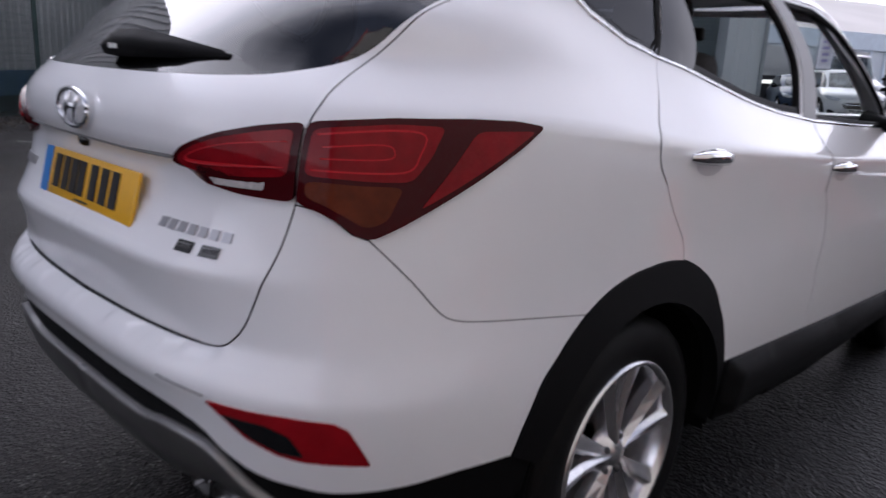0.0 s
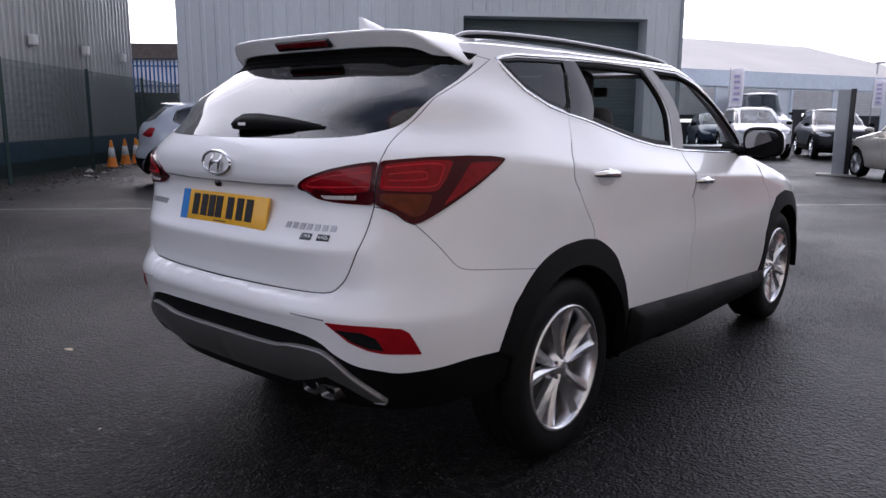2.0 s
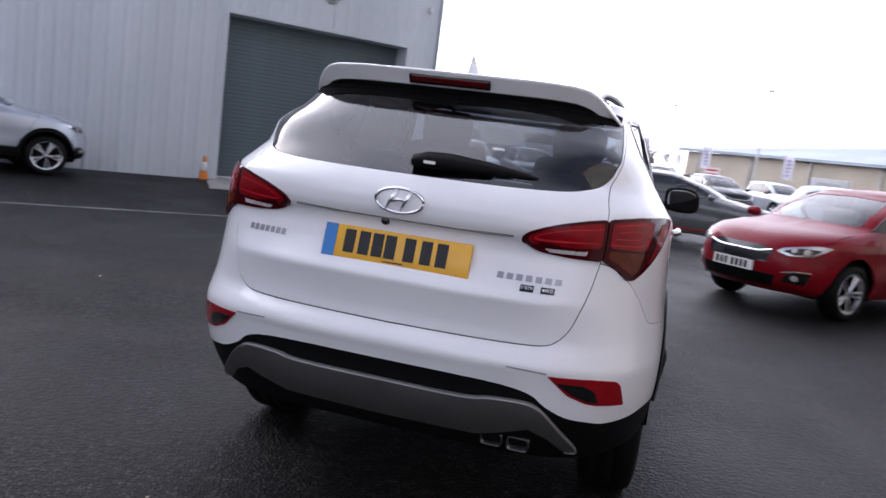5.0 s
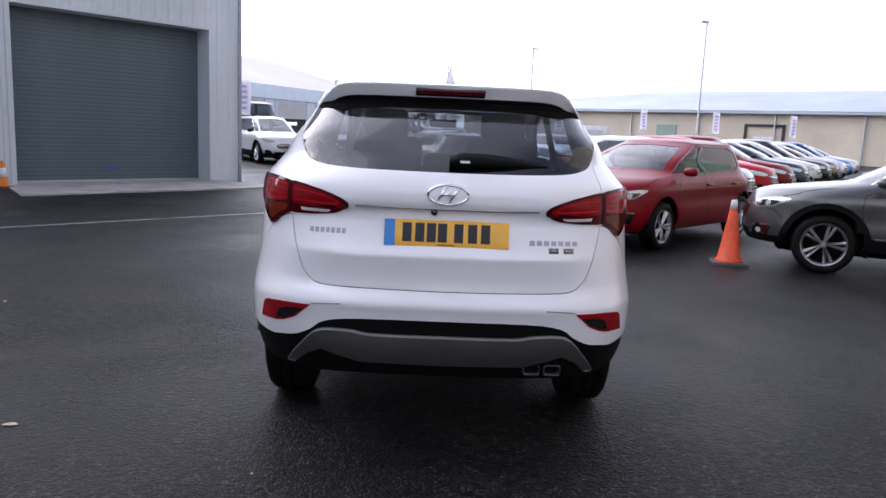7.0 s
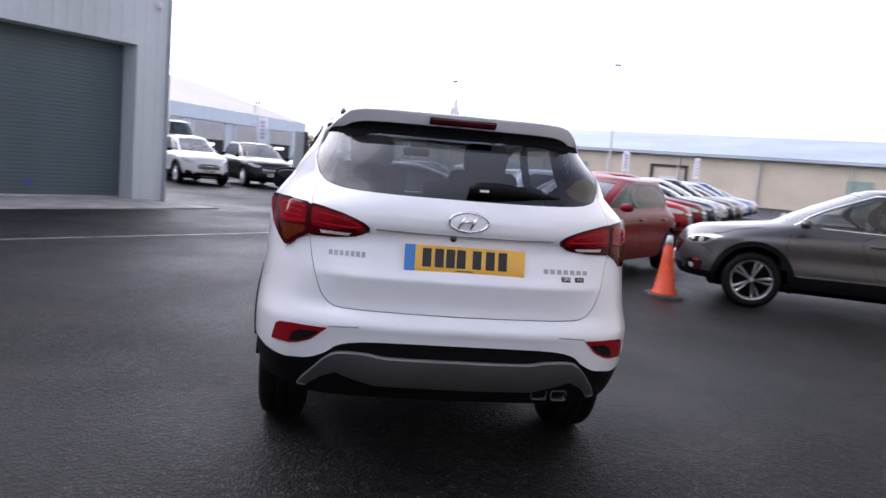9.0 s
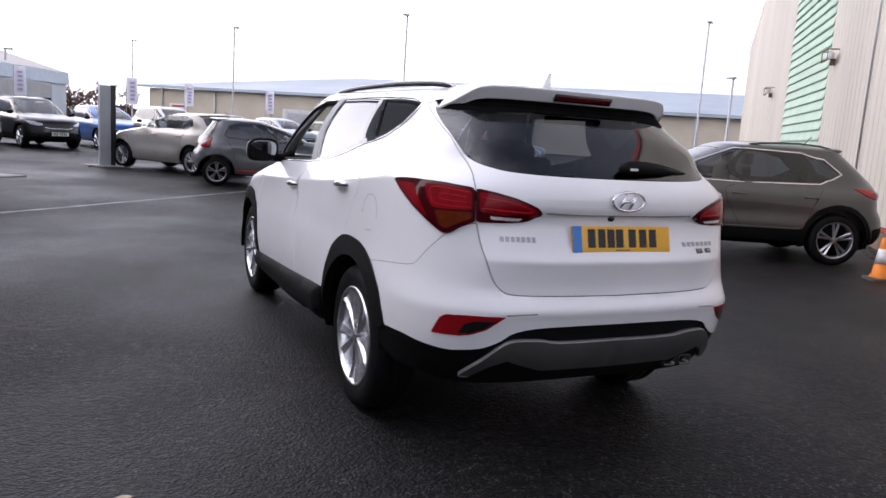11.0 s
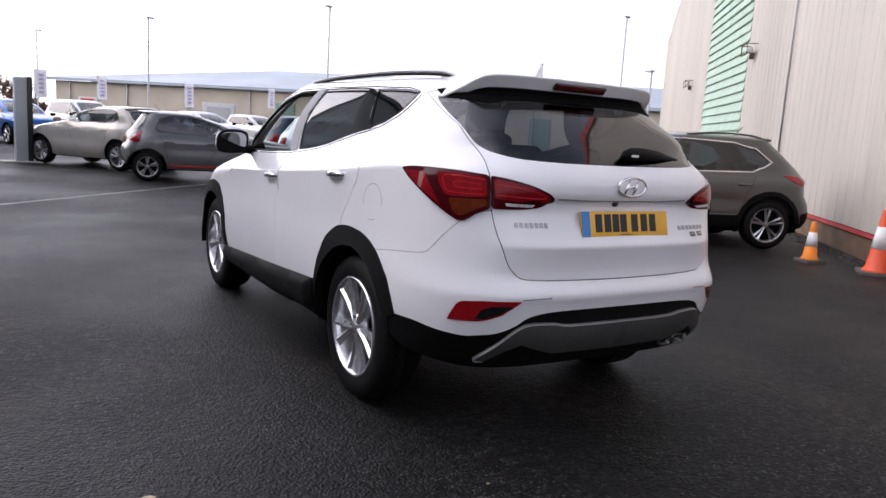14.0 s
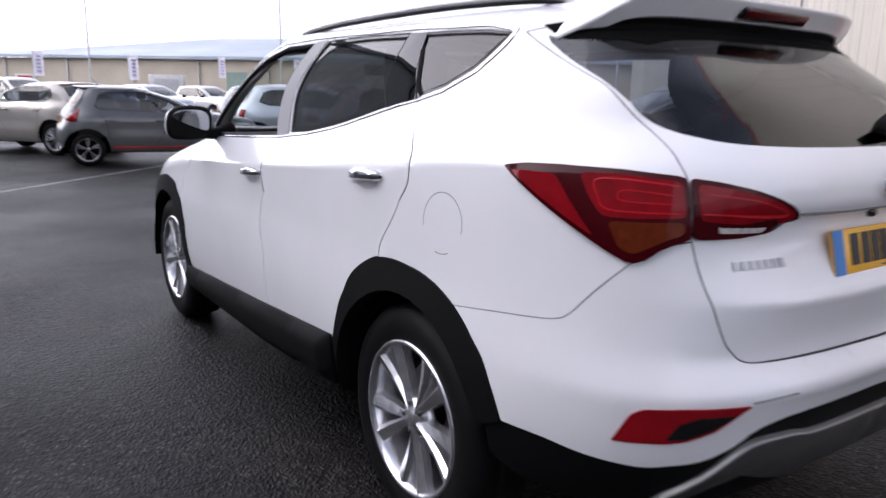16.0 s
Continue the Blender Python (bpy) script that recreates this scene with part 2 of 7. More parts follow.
def table(rows):
    """A smooth monotone curve through (in, out) rows."""
    rows = sorted(rows)
    xs, ys = np.array([r[0] for r in rows], float), np.array([r[1] for r in rows], float)
    h, d = np.diff(xs), np.diff(ys) / np.diff(xs)
    m = np.zeros(len(xs))
    m[0], m[-1] = d[0], d[-1]
    for i in range(1, len(xs) - 1):
        if d[i - 1] * d[i] > 0:
            w1, w2 = 2 * h[i] + h[i - 1], h[i] + 2 * h[i - 1]
            m[i] = (w1 + w2) / (w1 / d[i - 1] + w2 / d[i])
    X, Y, H, S = list(xs), list(ys), list(h), list(m)

    def f(x):
        if x <= X[0]:
            return Y[0]
        if x >= X[-1]:
            return Y[-1]
        i = int(np.searchsorted(xs, x)) - 1
        t = (x - X[i]) / H[i]
        return ((1 + 2 * t) * (1 - t) ** 2 * Y[i] + t * (1 - t) ** 2 * H[i] * S[i] + t * t * (3 - 2 * t) * Y[i + 1] + t * t * (t - 1) * H[i] * S[i + 1])
    return f


# ---- car bodies ----
class Shell:
    """A car's outer skin, y ahead from the rear axle: at each height an outline with rounded ends, from the rear's middle (u = 0)
    round the right side to the nose's middle (u = 5)."""

    def __init__(self, tail, nose, body, cabin, shoulder, tail_round, nose_round, tail_depth, nose_depth, taper, soft=0.055, cabin_taper=((0, 1), (1, 1)), tail_side=None, belt=None, flare=()):
        self.tail, self.nose, self.body, self.cabin, self.shoulder = map(table, (tail, nose, body, cabin, shoulder))
        self.tail_round, self.nose_round, self.tail_depth, self.nose_depth, self.taper = map(table, (tail_round, nose_round, tail_depth, nose_depth, taper))
        self.soft, self.cabin_taper = soft, table(cabin_taper)
        self.tail_side = table(tail_side) if tail_side else None
        self.belt = table(belt) if belt else None
        self.flare = flare

    def half(self, y, z):
        if self.belt:
            # upright flank up to the crease (shoulder), a plain slope from there to the window line (belt), the cabin above
            zc, zw = self.shoulder(y), self.belt(y)
            low, cab = self.body(z), self.cabin(z) * self.cabin_taper(y)
            b0, c0 = self.body(zc), self.cabin(zw) * self.cabin_taper(y)
            ramp_ = b0 + (c0 - b0) * (z - zc) / (zw - zc)
            x = (low + ramp_ - math.hypot(low - ramp_, .005)) / 2 + .0025 * math.exp(-abs(low - ramp_) / .02)
            x = (x + cab + math.hypot(x - cab, .016)) / 2 * self.taper(y)
            return x + sum(k * math.exp(-((y - c) / .42) ** 2 - ((z - q) / .22) ** 2) for c, q, k in self.flare)
        t = min(1.0, max(0.0, (z - self.shoulder(y)) / (2 * self.soft) + 0.5))
        t = 0.5 * t + 0.5 * t * t * (3 - 2 * t)
        return (self.body(z) * (1 - t) + self.cabin(z) * self.cabin_taper(y) * t) * self.taper(y)

    def at(self, u, z, out=0.0):
        p = self.raw(u, z)
        if out:
            e = 0.004
            a, b = self.raw(u + e, z) - self.raw(u - e, z), self.raw(u, z + e) - self.raw(u, z - e)
            n = a.cross(b)
            if n.length > 1e-9:
                p = p + n.normalized() * out
        return p

    def raw(self, u, z):
        y0, y1 = self.tail(z), self.nose(z)
        if self.tail_side:
            f = min(1.0, max(0.0, (u - 0.25) / 0.25))
            y0 += (self.tail_side(z) - y0) * f * f * (3 - 2 * f)
        d0, d1 = self.tail_depth(z), self.nose_depth(z)
        if u < 1:
            n, a = self.tail_round(z), u * math.pi / 2
            sa, ca = math.sin(a), math.cos(a)
            r = (abs(sa) ** n + abs(ca) ** n) ** (-1 / n)
            y, c = y0 + d0 * (1 - ca * r), sa * r
        elif u <= 4:
            y, c = y0 + d0 + (y1 - d1 - y0 - d0) * (u - 1) / 3, 1.0
        else:
            n, a = self.nose_round(z), (5 - u) * math.pi / 2
            sa, ca = math.sin(a), math.cos(a)
            r = (abs(sa) ** n + abs(ca) ** n) ** (-1 / n)
            y, c = y1 - d1 * (1 - ca * r), sa * r
        return Vector((self.half(y, z) * c, y, z))

    def crest(self, u):
        """The height of the flank's crease at u."""
        z = 1.1
        for _ in range(6):
            z = self.shoulder(self.raw(u, z).y)
        return z

    def u_x(self, x, z, front=False):
        lo, hi = (5.0, 4.0) if front else (0.0, 1.0)
        for _ in range(30):
            mid = (lo + hi) / 2
            if self.raw(mid, z).x < x:
                lo = mid
            else:
                hi = mid
        return (lo + hi) / 2

    def u_y(self, y, z):
        lo, hi = 0.0, 5.0
        for _ in range(34):
            mid = (lo + hi) / 2
            if self.raw(mid, z).y < y:
                lo = mid
            else:
                hi = mid
        return (lo + hi) / 2

    def key(self, p):
        """A corner: ("x", x, z) on the tail, ("y", y, z) on the side, ("f", x, z) on the nose."""
        k, a, z = p
        return (self.u_x(a, z) if k == "x" else self.u_y(a, z) if k == "y" else self.u_x(a, z, True), z)


def refine(poly, step, closed=True, ur=1.0):
    out = []
    k = len(poly)
    for i in range(k if closed else k - 1):
        a, b = poly[i], poly[(i + 1) % k]
        n = max(1, int(math.ceil(math.hypot((b[0] - a[0]) * ur, b[1] - a[1]) / step)))
        out += [(a[0] + (b[0] - a[0]) * j / n, a[1] + (b[1] - a[1]) * j / n) for j in range(n)]
    if not closed:
        out.append(poly[-1])
    return out


def smooth_path(pts, n=3):
    """A Catmull-Rom curve through the points of an open path."""
    out = []
    for i in range(len(pts) - 1):
        p0, p1, p2, p3 = pts[max(i - 1, 0)], pts[i], pts[i + 1], pts[min(i + 2, len(pts) - 1)]
        for j in range(n):
            t = j / n
            out.append(tuple(0.5 * (2 * b + (c - a) * t + (2 * a - 5 * b + 4 * c - d) * t * t + (3 * b - a - 3 * c + d) * t ** 3) for a, b, c, d in zip(p0, p1, p2, p3)))
    out.append(tuple(pts[-1]))
    return out


def rounded(poly, r, n=4):
    """Cuts the corners of a polygon round; r is a length or one for each corner."""
    out, k = [], len(poly)
    for i in range(k):
        ri = r[i] if isinstance(r, (list, tuple)) else r
        p, a, b = Vector(poly[i]), Vector(poly[i - 1]), Vector(poly[(i + 1) % k])
        if ri <= 0:
            out.append(tuple(p))
            continue
        la, lb = (a - p).length, (b - p).length
        c = min(ri, la * 0.45, lb * 0.45)
        s, e = p + (a - p) * (c / la), p + (b - p) * (c / lb)
        for j in range(n + 1):
            t = j / n
            q = s * (1 - t) ** 2 + p * (2 * t * (1 - t)) + e * t * t
            out.append(tuple(q))
    return out


def inside(p, poly):
    x, y = p
    odd = False
    j = len(poly) - 1
    for i in range(len(poly)):
        xi, yi = poly[i]
        xj, yj = poly[j]
        if (yi > y) != (yj > y) and x < (xj - xi) * (y - yi) / (yj - yi) + xi:
            odd = not odd
        j = i
    return odd


def inset(poly, d, ur=1.0):
    """The polygon moved inward by d (u is scaled by ur metres)."""
    pts = [(p[0] * ur, p[1]) for p in poly]
    area = sum(pts[i - 1][0] * pts[i][1] - pts[i][0] * pts[i - 1][1] for i in range(len(pts)))
    sgn = 1 if area > 0 else -1
    out = []
    k = len(pts)
    for i in range(k):
        p, a, b = Vector(pts[i]), Vector(pts[i - 1]), Vector(pts[(i + 1) % k])
        e1, e2 = (p - a), (b - p)
        if e1.length < 1e-7 or e2.length < 1e-7:
            out.append((p.x / ur, p.y))
            continue
        n1, n2 = Vector((-e1.y, e1.x)).normalized() * sgn, Vector((-e2.y, e2.x)).normalized() * sgn
        m = n1 + n2
        if m.length < 1e-6:
            m = n1
        m.normalize()
        m = m * (d / max(0.35, m.dot(n1)))
        out.append(((p.x + m.x) / ur, p.y + m.y))
    return out


from mathutils.geometry import delaunay_2d_cdt


def skin(shell, poly, holes=(), step=0.05, ur=1.0, out=0.0, flange=0.015, gap=0.002, both=False, middle=False, bm=None, dome=0.0, creases=()):
    """Lays a panel on the shell: the polygon (in u, z) less its holes, filled with a fine net, with a folded-in edge.
    middle: the polygon ends at u = 0 or 5, and its mirror image is welded on; both: its mirror image is added;
    creases: heights over u at which the net gets close rows of points, to keep an edge of the shell crisp."""
    bm = bm or bmesh.new()
    if gap:
        keep = [i for i, p in enumerate(poly) if middle and (p[0] < 1e-4 or p[0] > 5 - 1e-4)]
        moved = inset(poly, gap, ur)
        poly = [(poly[i][0], moved[i][1]) if i in keep else moved[i] for i in range(len(poly))]
        holes = [inset(h, -gap, ur) for h in holes]
    outline = refine(poly, step, ur=ur)
    inner = [refine(h, step, ur=ur) for h in holes]
    pts = list(outline)
    edges = [(i, (i + 1) % len(outline)) for i in range(len(outline))]
    for h in inner:
        k = len(pts)
        pts += h
        edges += [(k + i, k + (i + 1) % len(h)) for i in range(len(h))]
    us, zs = [p[0] for p in poly], [p[1] for p in poly]
    nz = max(1, int((max(zs) - min(zs)) / step))
    nu = max(1, int((max(us) - min(us)) * ur / step))
    fence = outline + [p for h in inner for p in h]
    fa = np.array(fence) * (ur, 1)
    for i in range(1, nz + 1):
        z = min(zs) + (max(zs) - min(zs)) * i / (nz + 1)
        for j in range(1, nu + 1):
            u = min(us) + (max(us) - min(us)) * (j + (0.25 if i % 2 else -0.25)) / (nu + 1)
            if inside((u, z), outline) and not any(inside((u, z), h) for h in inner):
                dd = (fa[:, 0] - u * ur) ** 2 + (fa[:, 1] - z) ** 2
                if dd.min() > (step * 0.45) ** 2 and all(abs(z - c(u)) > .024 for c in creases):
                    pts.append((u, z))
    for c in creases:
        for j in range(1, 2 * nu):
            u = min(us) + (max(us) - min(us)) * j / (2 * nu)
            for o in (-.018, -.006, .006, .018):
                z = c(u) + o
                if inside((u, z), outline) and not any(inside((u, z), q) for q in inner):
                    if ((fa[:, 0] - u * ur) ** 2 + (fa[:, 1] - z) ** 2).min() > .008 ** 2:
                        pts.append((u, z))
    scaled = [Vector((p[0] * ur, p[1])) for p in pts]
    res = delaunay_2d_cdt(scaled, edges, [], 0, 1e-6)
    V, F = res[0], res[2]
    if dome:
        fv = np.array([(v.x, v.y) for v in V])
        rise = [dome * min(1.0, math.sqrt(((fa[:, 0] - x) ** 2 + (fa[:, 1] - y) ** 2).min()) / 0.03) for x, y in fv]
    else:
        rise = [0.0] * len(V)
    P = [shell.at(v.x / ur, v.y, out + rise[i]) for i, v in enumerate(V)]
    tris = []
    for f in F:
        c = (sum(V[i].x for i in f) / len(f) / ur, sum(V[i].y for i in f) / len(f))
        e = [V[f[i - 1]] - V[f[i]] for i in range(3)]
        flat = abs(e[0].x * e[1].y - e[0].y * e[1].x) / max(1e-9, max(q.length for q in e))
        if flat > 2e-4 and inside(c, outline) and not any(inside(c, h) for h in inner):
            tris.append(f)
    sides = [1] + ([-1] if both or middle else [])
    count = {}
    for f in tris:
        for i in range(len(f)):
            a, b = f[i], f[(i + 1) % len(f)]
            count[(min(a, b), max(a, b))] = count.get((min(a, b), max(a, b)), 0) + 1
    rim = []
    for f in tris:
        for i in range(len(f)):
            a, b = f[i], f[(i + 1) % len(f)]
            if count[(min(a, b), max(a, b))] == 1:
                if middle and all(V[q].x / ur < 1e-4 or V[q].x / ur > 5 - 1e-4 for q in (a, b)):
                    continue
                rim.append((a, b))
    centre = {}
    for s in sides:
        vs = {}
        for i in {i for f in tris for i in f}:
            u = V[i].x / ur
            if middle and (u < 1e-4 or u > 5 - 1e-4):
                if i not in centre:
                    centre[i] = bm.verts.new((0, P[i].y, P[i].z))
                vs[i] = centre[i]
            else:
                vs[i] = bm.verts.new((P[i].x * s, P[i].y, P[i].z))
        for f in tris:
            g = [vs[i] for i in (f if s > 0 else reversed(f))]
            try:
                bm.faces.new(g)
            except ValueError:
                pass
        if flange:
            top, low = {}, {}
            for i in {i for e in rim for i in e}:
                q = shell.at(V[i].x / ur, V[i].y, out - flange)
                top[i] = bm.verts.new((P[i].x * s, P[i].y, P[i].z))
                low[i] = bm.verts.new((q.x * s, q.y, q.z))
            for a, b in rim:
                g = [top[b], top[a], low[a], low[b]]
                bm.faces.new(g if s > 0 else g[::-1])
    return bm


def strip(shell, path, width, out=0.002, depth=0.01, step=0.05, both=False, bm=None, ur=1.0):
    """A raised strip along a path of (u, z) on the shell."""
    bm = bm or bmesh.new()
    pts = refine(path, step, closed=False, ur=ur)
    for s in ([1, -1] if both else [1]):
        rows = []
        for i, p in enumerate(pts):
            a, b = shell.at(*pts[max(i - 1, 0)]), shell.at(*pts[min(i + 1, len(pts) - 1)])
            c, o = shell.at(*p), shell.at(p[0], p[1], 0.01)
            n = (o - c).normalized()
            d = (b - a).normalized()
            w = n.cross(d).normalized() * (width / 2)
            q = [c - w - n * depth, c - w * 0.9 + n * out * 0.6, c + n * out, c + w * 0.9 + n * out * 0.6, c + w - n * depth]
            rows.append([bm.verts.new((v.x * s, v.y, v.z)) for v in q])
        for p, q in zip(rows, rows[1:]):
            for k in range(4):
                g = (p[k], p[k + 1], q[k + 1], q[k])
                bm.faces.new(g if s > 0 else g[::-1])
        for e in (rows[0], rows[-1]):
            bm.faces.new(e)
    return bm


# ---- the ground ----

def asphalt_mat():
    """Damp tarmac: dark binder, paler chips of stone, wet and drier patches, coarse relief."""
    m = bpy.data.materials.new("asphalt")
    m.use_nodes = True
    n, l = m.node_tree.nodes, m.node_tree.links
    p = n["Principled BSDF"]
    tc = n.new("ShaderNodeTexCoord")

    def tex(kind, sc, detail=4.0):
        t = n.new(kind)
        t.inputs["Scale"].default_value = sc
        if kind == "ShaderNodeTexNoise":
            t.inputs["Detail"].default_value = detail
        l.new(tc.outputs["Object"], t.inputs["Vector"])
        return t

    def ranged(src, a, c, lo, hi):
        r = n.new("ShaderNodeMapRange")
        for k, v in enumerate((a, c, lo, hi)):
            r.inputs[k + 1].default_value = v
        l.new(src, r.inputs[0])
        return r.outputs[0]
    patch, grain = tex("ShaderNodeTexNoise", 0.32, 6.0), tex("ShaderNodeTexNoise", 95.0, 3.0)
    chips, mid = tex("ShaderNodeTexVoronoi", 64.0), tex("ShaderNodeTexNoise", 16.0, 6.0)
    worn = tex("ShaderNodeTexNoise", 1.7, 5.0)

    def times(a, c):
        k = n.new("ShaderNodeMath")
        k.operation = "MULTIPLY"
        l.new(a, k.inputs[0])
        l.new(c, k.inputs[1])
        return k.outputs[0]
    tone = times(ranged(patch.outputs[0], 0.35, 0.65, 0.72, 1.3), ranged(mid.outputs[0], 0.36, 0.64, 0.35, 1.7))
    tone = times(tone, ranged(grain.outputs[0], 0.38, 0.64, 0.30, 2.0))
    # stones of many greys in a black binder, more of them bare where the surface is worn
    stone = times(ranged(chips.outputs["Color"], 0.30, 0.95, 0.0, 1.0), ranged(chips.outputs["Distance"], 0.25, 0.55, 1.0, 0.0))
    stone = times(stone, ranged(worn.outputs[0], 0.35, 0.65, 0.45, 1.0))
    mixc = n.new("ShaderNodeMix")
    mixc.data_type = "RGBA"
    mixc.inputs[6].default_value, mixc.inputs[7].default_value = (0.0035, 0.0034, 0.0034, 1), (0.066, 0.064, 0.062, 1)
    l.new(stone, mixc.inputs[0])
    stain = n.new("ShaderNodeMix")
    stain.data_type = "RGBA"
    stain.inputs[7].default_value = (0.021, 0.0165, 0.0135, 1)
    l.new(ranged(tex("ShaderNodeTexNoise", 0.9, 5.0).outputs[0], 0.54, 0.74, 0.0, 0.7), stain.inputs[0])
    l.new(mixc.outputs[2], stain.inputs[6])
    hsv = n.new("ShaderNodeHueSaturation")
    l.new(stain.outputs[2], hsv.inputs["Color"])
    l.new(tone, hsv.inputs["Value"])
    l.new(hsv.outputs[0], p.inputs["Base Color"])
    l.new(ranged(patch.outputs[0], 0.38, 0.62, 0.40, 0.62), p.inputs["Roughness"])
    p.inputs["Specular IOR Level"].default_value = 0.18
    bump = n.new("ShaderNodeBump")
    bump.inputs["Strength"].default_value, bump.inputs["Distance"].default_value = 0.9, 0.009
    add = n.new("ShaderNodeMath")
    lump = n.new("ShaderNodeMath")
    lump.operation = "MULTIPLY_ADD"
    lump.inputs[1].default_value = 1.6
    l.new(tex("ShaderNodeTexNoise", 34.0, 3.0).outputs[0], lump.inputs[0])
    l.new(grain.outputs[0], lump.inputs[2])
    l.new(lump.outputs[0], add.inputs[0])
    l.new(ranged(chips.outputs["Distance"], 0.0, 0.6, 0.7, 0.0), add.inputs[1])
    l.new(add.outputs[0], bump.inputs["Height"])
    l.new(bump.outputs[0], p.inputs["Normal"])
    return m


M["asphalt"] = asphalt_mat()
bm = bmesh.new()
bmesh.ops.create_grid(bm, x_segments=40, y_segments=40, size=1500)
tagged(part("ground", bm, "asphalt", smooth=False), "dark damp worn asphalt of a car yard", "ground", kind="structure")

# ---- buildings ----
M["clad_grey"] = mat("clad_grey", (0.56, 0.60, 0.635), 0.45, spread=0.10, scale=0.8, streak=6, fine=0.04, fine_scale=30, random_shift=0.02)
M["door_grey"] = mat("door_grey", (0.085, 0.115, 0.13), 0.5, spread=0.10, scale=1.2, fine=0.05)
M["trim_grey"] = mat("trim_grey", (0.30, 0.33, 0.36), 0.45, spread=0.1)
M["concrete"] = mat("concrete", (0.42, 0.40, 0.37), 0.85, spread=0.25, scale=2.0, fine=0.15, fine_scale=60, bump=0.4, bump_scale=90)
M["clad_silver"] = mat("clad_silver", (0.36, 0.365, 0.365), 0.38, metal=0.35, spread=0.18, scale=0.6, streak=8)
M["blue_band"] = mat("blue_band", (0.014, 0.045, 0.09), 0.5, spread=0.2, scale=2)
M["clad_cream"] = mat("clad_cream", (0.45, 0.42, 0.36), 0.6, spread=0.13, scale=0.5, streak=10, fine=0.05, fine_scale=12)
M["green_louvre"] = mat("green_louvre", (0.34, 0.47, 0.36), 0.5, spread=0.1, scale=2)
M["red_trim"] = mat("red_trim", (0.45, 0.05, 0.05), 0.5, spread=0.3, scale=5)
M["brown_base"] = mat("brown_base", (0.15, 0.095, 0.058), 0.8, spread=0.35, scale=3, fine=0.2)
M["column_grey"] = mat("column_grey", (0.42, 0.43, 0.44), 0.6, spread=0.1)
M["steel_post"] = mat("steel_post", (0.42, 0.43, 0.44), 0.45, metal=0.6, spread=0.1)
M["green_post"] = mat("green_post", (0.02, 0.05, 0.045), 0.5, spread=0.2)
M["beige_wall"] = mat("beige_wall", (0.50, 0.44, 0.35), 0.8, spread=0.10, scale=0.4, fine=0.06, fine_scale=8)
M["blue_roof"] = mat("blue_roof", (0.34, 0.39, 0.44), 0.5, spread=0.15, scale=0.15)
M["pale_roof"] = mat("pale_roof", (0.46, 0.43, 0.40), 0.6, spread=0.1, scale=0.2)
M["blue_fascia"] = mat("blue_fascia", (0.70, 0.79, 0.88), 0.5, spread=0.05)
M["white_wall"] = mat("white_wall", (0.70, 0.75, 0.80), 0.6, spread=0.08, scale=0.6)
M["grey_shutter"] = mat("grey_shutter", (0.56, 0.56, 0.56), 0.5, spread=0.1)
M["shop_light"] = mat("shop_light", (1.0, 0.97, 0.9), 0.5, emit=1.6)
M["dark_hole"] = mat("dark_hole", (0.03, 0.03, 0.035), 0.8)


def along(origin, way):
    """The frame of a wall: x along it, y into the building, z up."""
    a = math.degrees(math.atan2(way[1], way[0]))
    return pose(origin[0], origin[1], 0, 0, 0, a)


def profile_sheet(bm, x0, x1, z0, z1, pitch, rise, y=0.0, top=None):
    """Trapezoid cladding: ribs of the given pitch standing out to -y."""
    xs = []
    x = x0
    while x < x1 - 1e-6:
        for f, o in ((0.0, 0), (0.62, 0), (0.70, 1), (0.92, 1)):
            if x + f * pitch < x1:
                xs.append((x + f * pitch, o))
        x += pitch
    xs.append((x1, 0))
    top = top or (lambda q: z1)
    lo = [bm.verts.new((q, y - o * rise, z0)) for q, o in xs]
    hi = [bm.verts.new((q, y - o * rise, top(q))) for q, o in xs]
    for i in range(len(xs) - 1):
        bm.faces.new((lo[i], lo[i + 1], hi[i + 1], hi[i]))


# the workshop with the roller door
WS = along((-12.4, 6.3), (0.685, 0.729))
ws = base("building_workshop", WS, "blue-grey metal-clad workshop with a closed roller door", "building", kind="structure")
D0, D1, DH, WW, WH = 6.1, 10.29, 3.5, 11.1, 7.0
bm = bmesh.new()
profile_sheet(bm, 0, D0, 0.0, WH, 0.30, 0.014)
profile_sheet(bm, D1, WW, 0.0, WH, 0.30, 0.014)
profile_sheet(bm, D0, D1, DH, WH, 0.30, 0.014)
part("cladding", bm, "clad_grey", ws, smooth=False)
bm = bmesh.new()
box(bm, 0, D0 - 0.1, 0.03, 0.30, 0, WH)
box(bm, D1 + 0.1, WW, 0.03, 0.30, 0, WH)
box(bm, D0 - 0.1, D1 + 0.1, 0.03, 0.30, DH + 0.1, WH)
box(bm, 0, 0.3, 0.30, 14, 0, WH)
box(bm, WW - 0.3, WW, 0.30, 14, 0, WH)
box(bm, 0, WW, 13.7, 14, 0, WH)
part("wall", bm, "clad_grey", ws, smooth=False)
bm = bmesh.new()
box(bm, -0.2, WW + 0.2, -0.2, 14.2, WH, WH + 0.15)
part("roof", bm, "trim_grey", ws, smooth=False)
bm = bmesh.new()
box(bm, D0 - 0.10, D0, -0.02, 0.60, 0, DH + 0.1)
box(bm, D1, D1 + 0.10, -0.02, 0.60, 0, DH + 0.1)
box(bm, D0, D1, -0.02, 0.60, DH, DH + 0.1)
part("door_surround", bm, "clad_grey", ws, smooth=False)
bm = bmesh.new()
box(bm, D0, D1, 0.515, 0.55, 0.03, DH + 0.02)
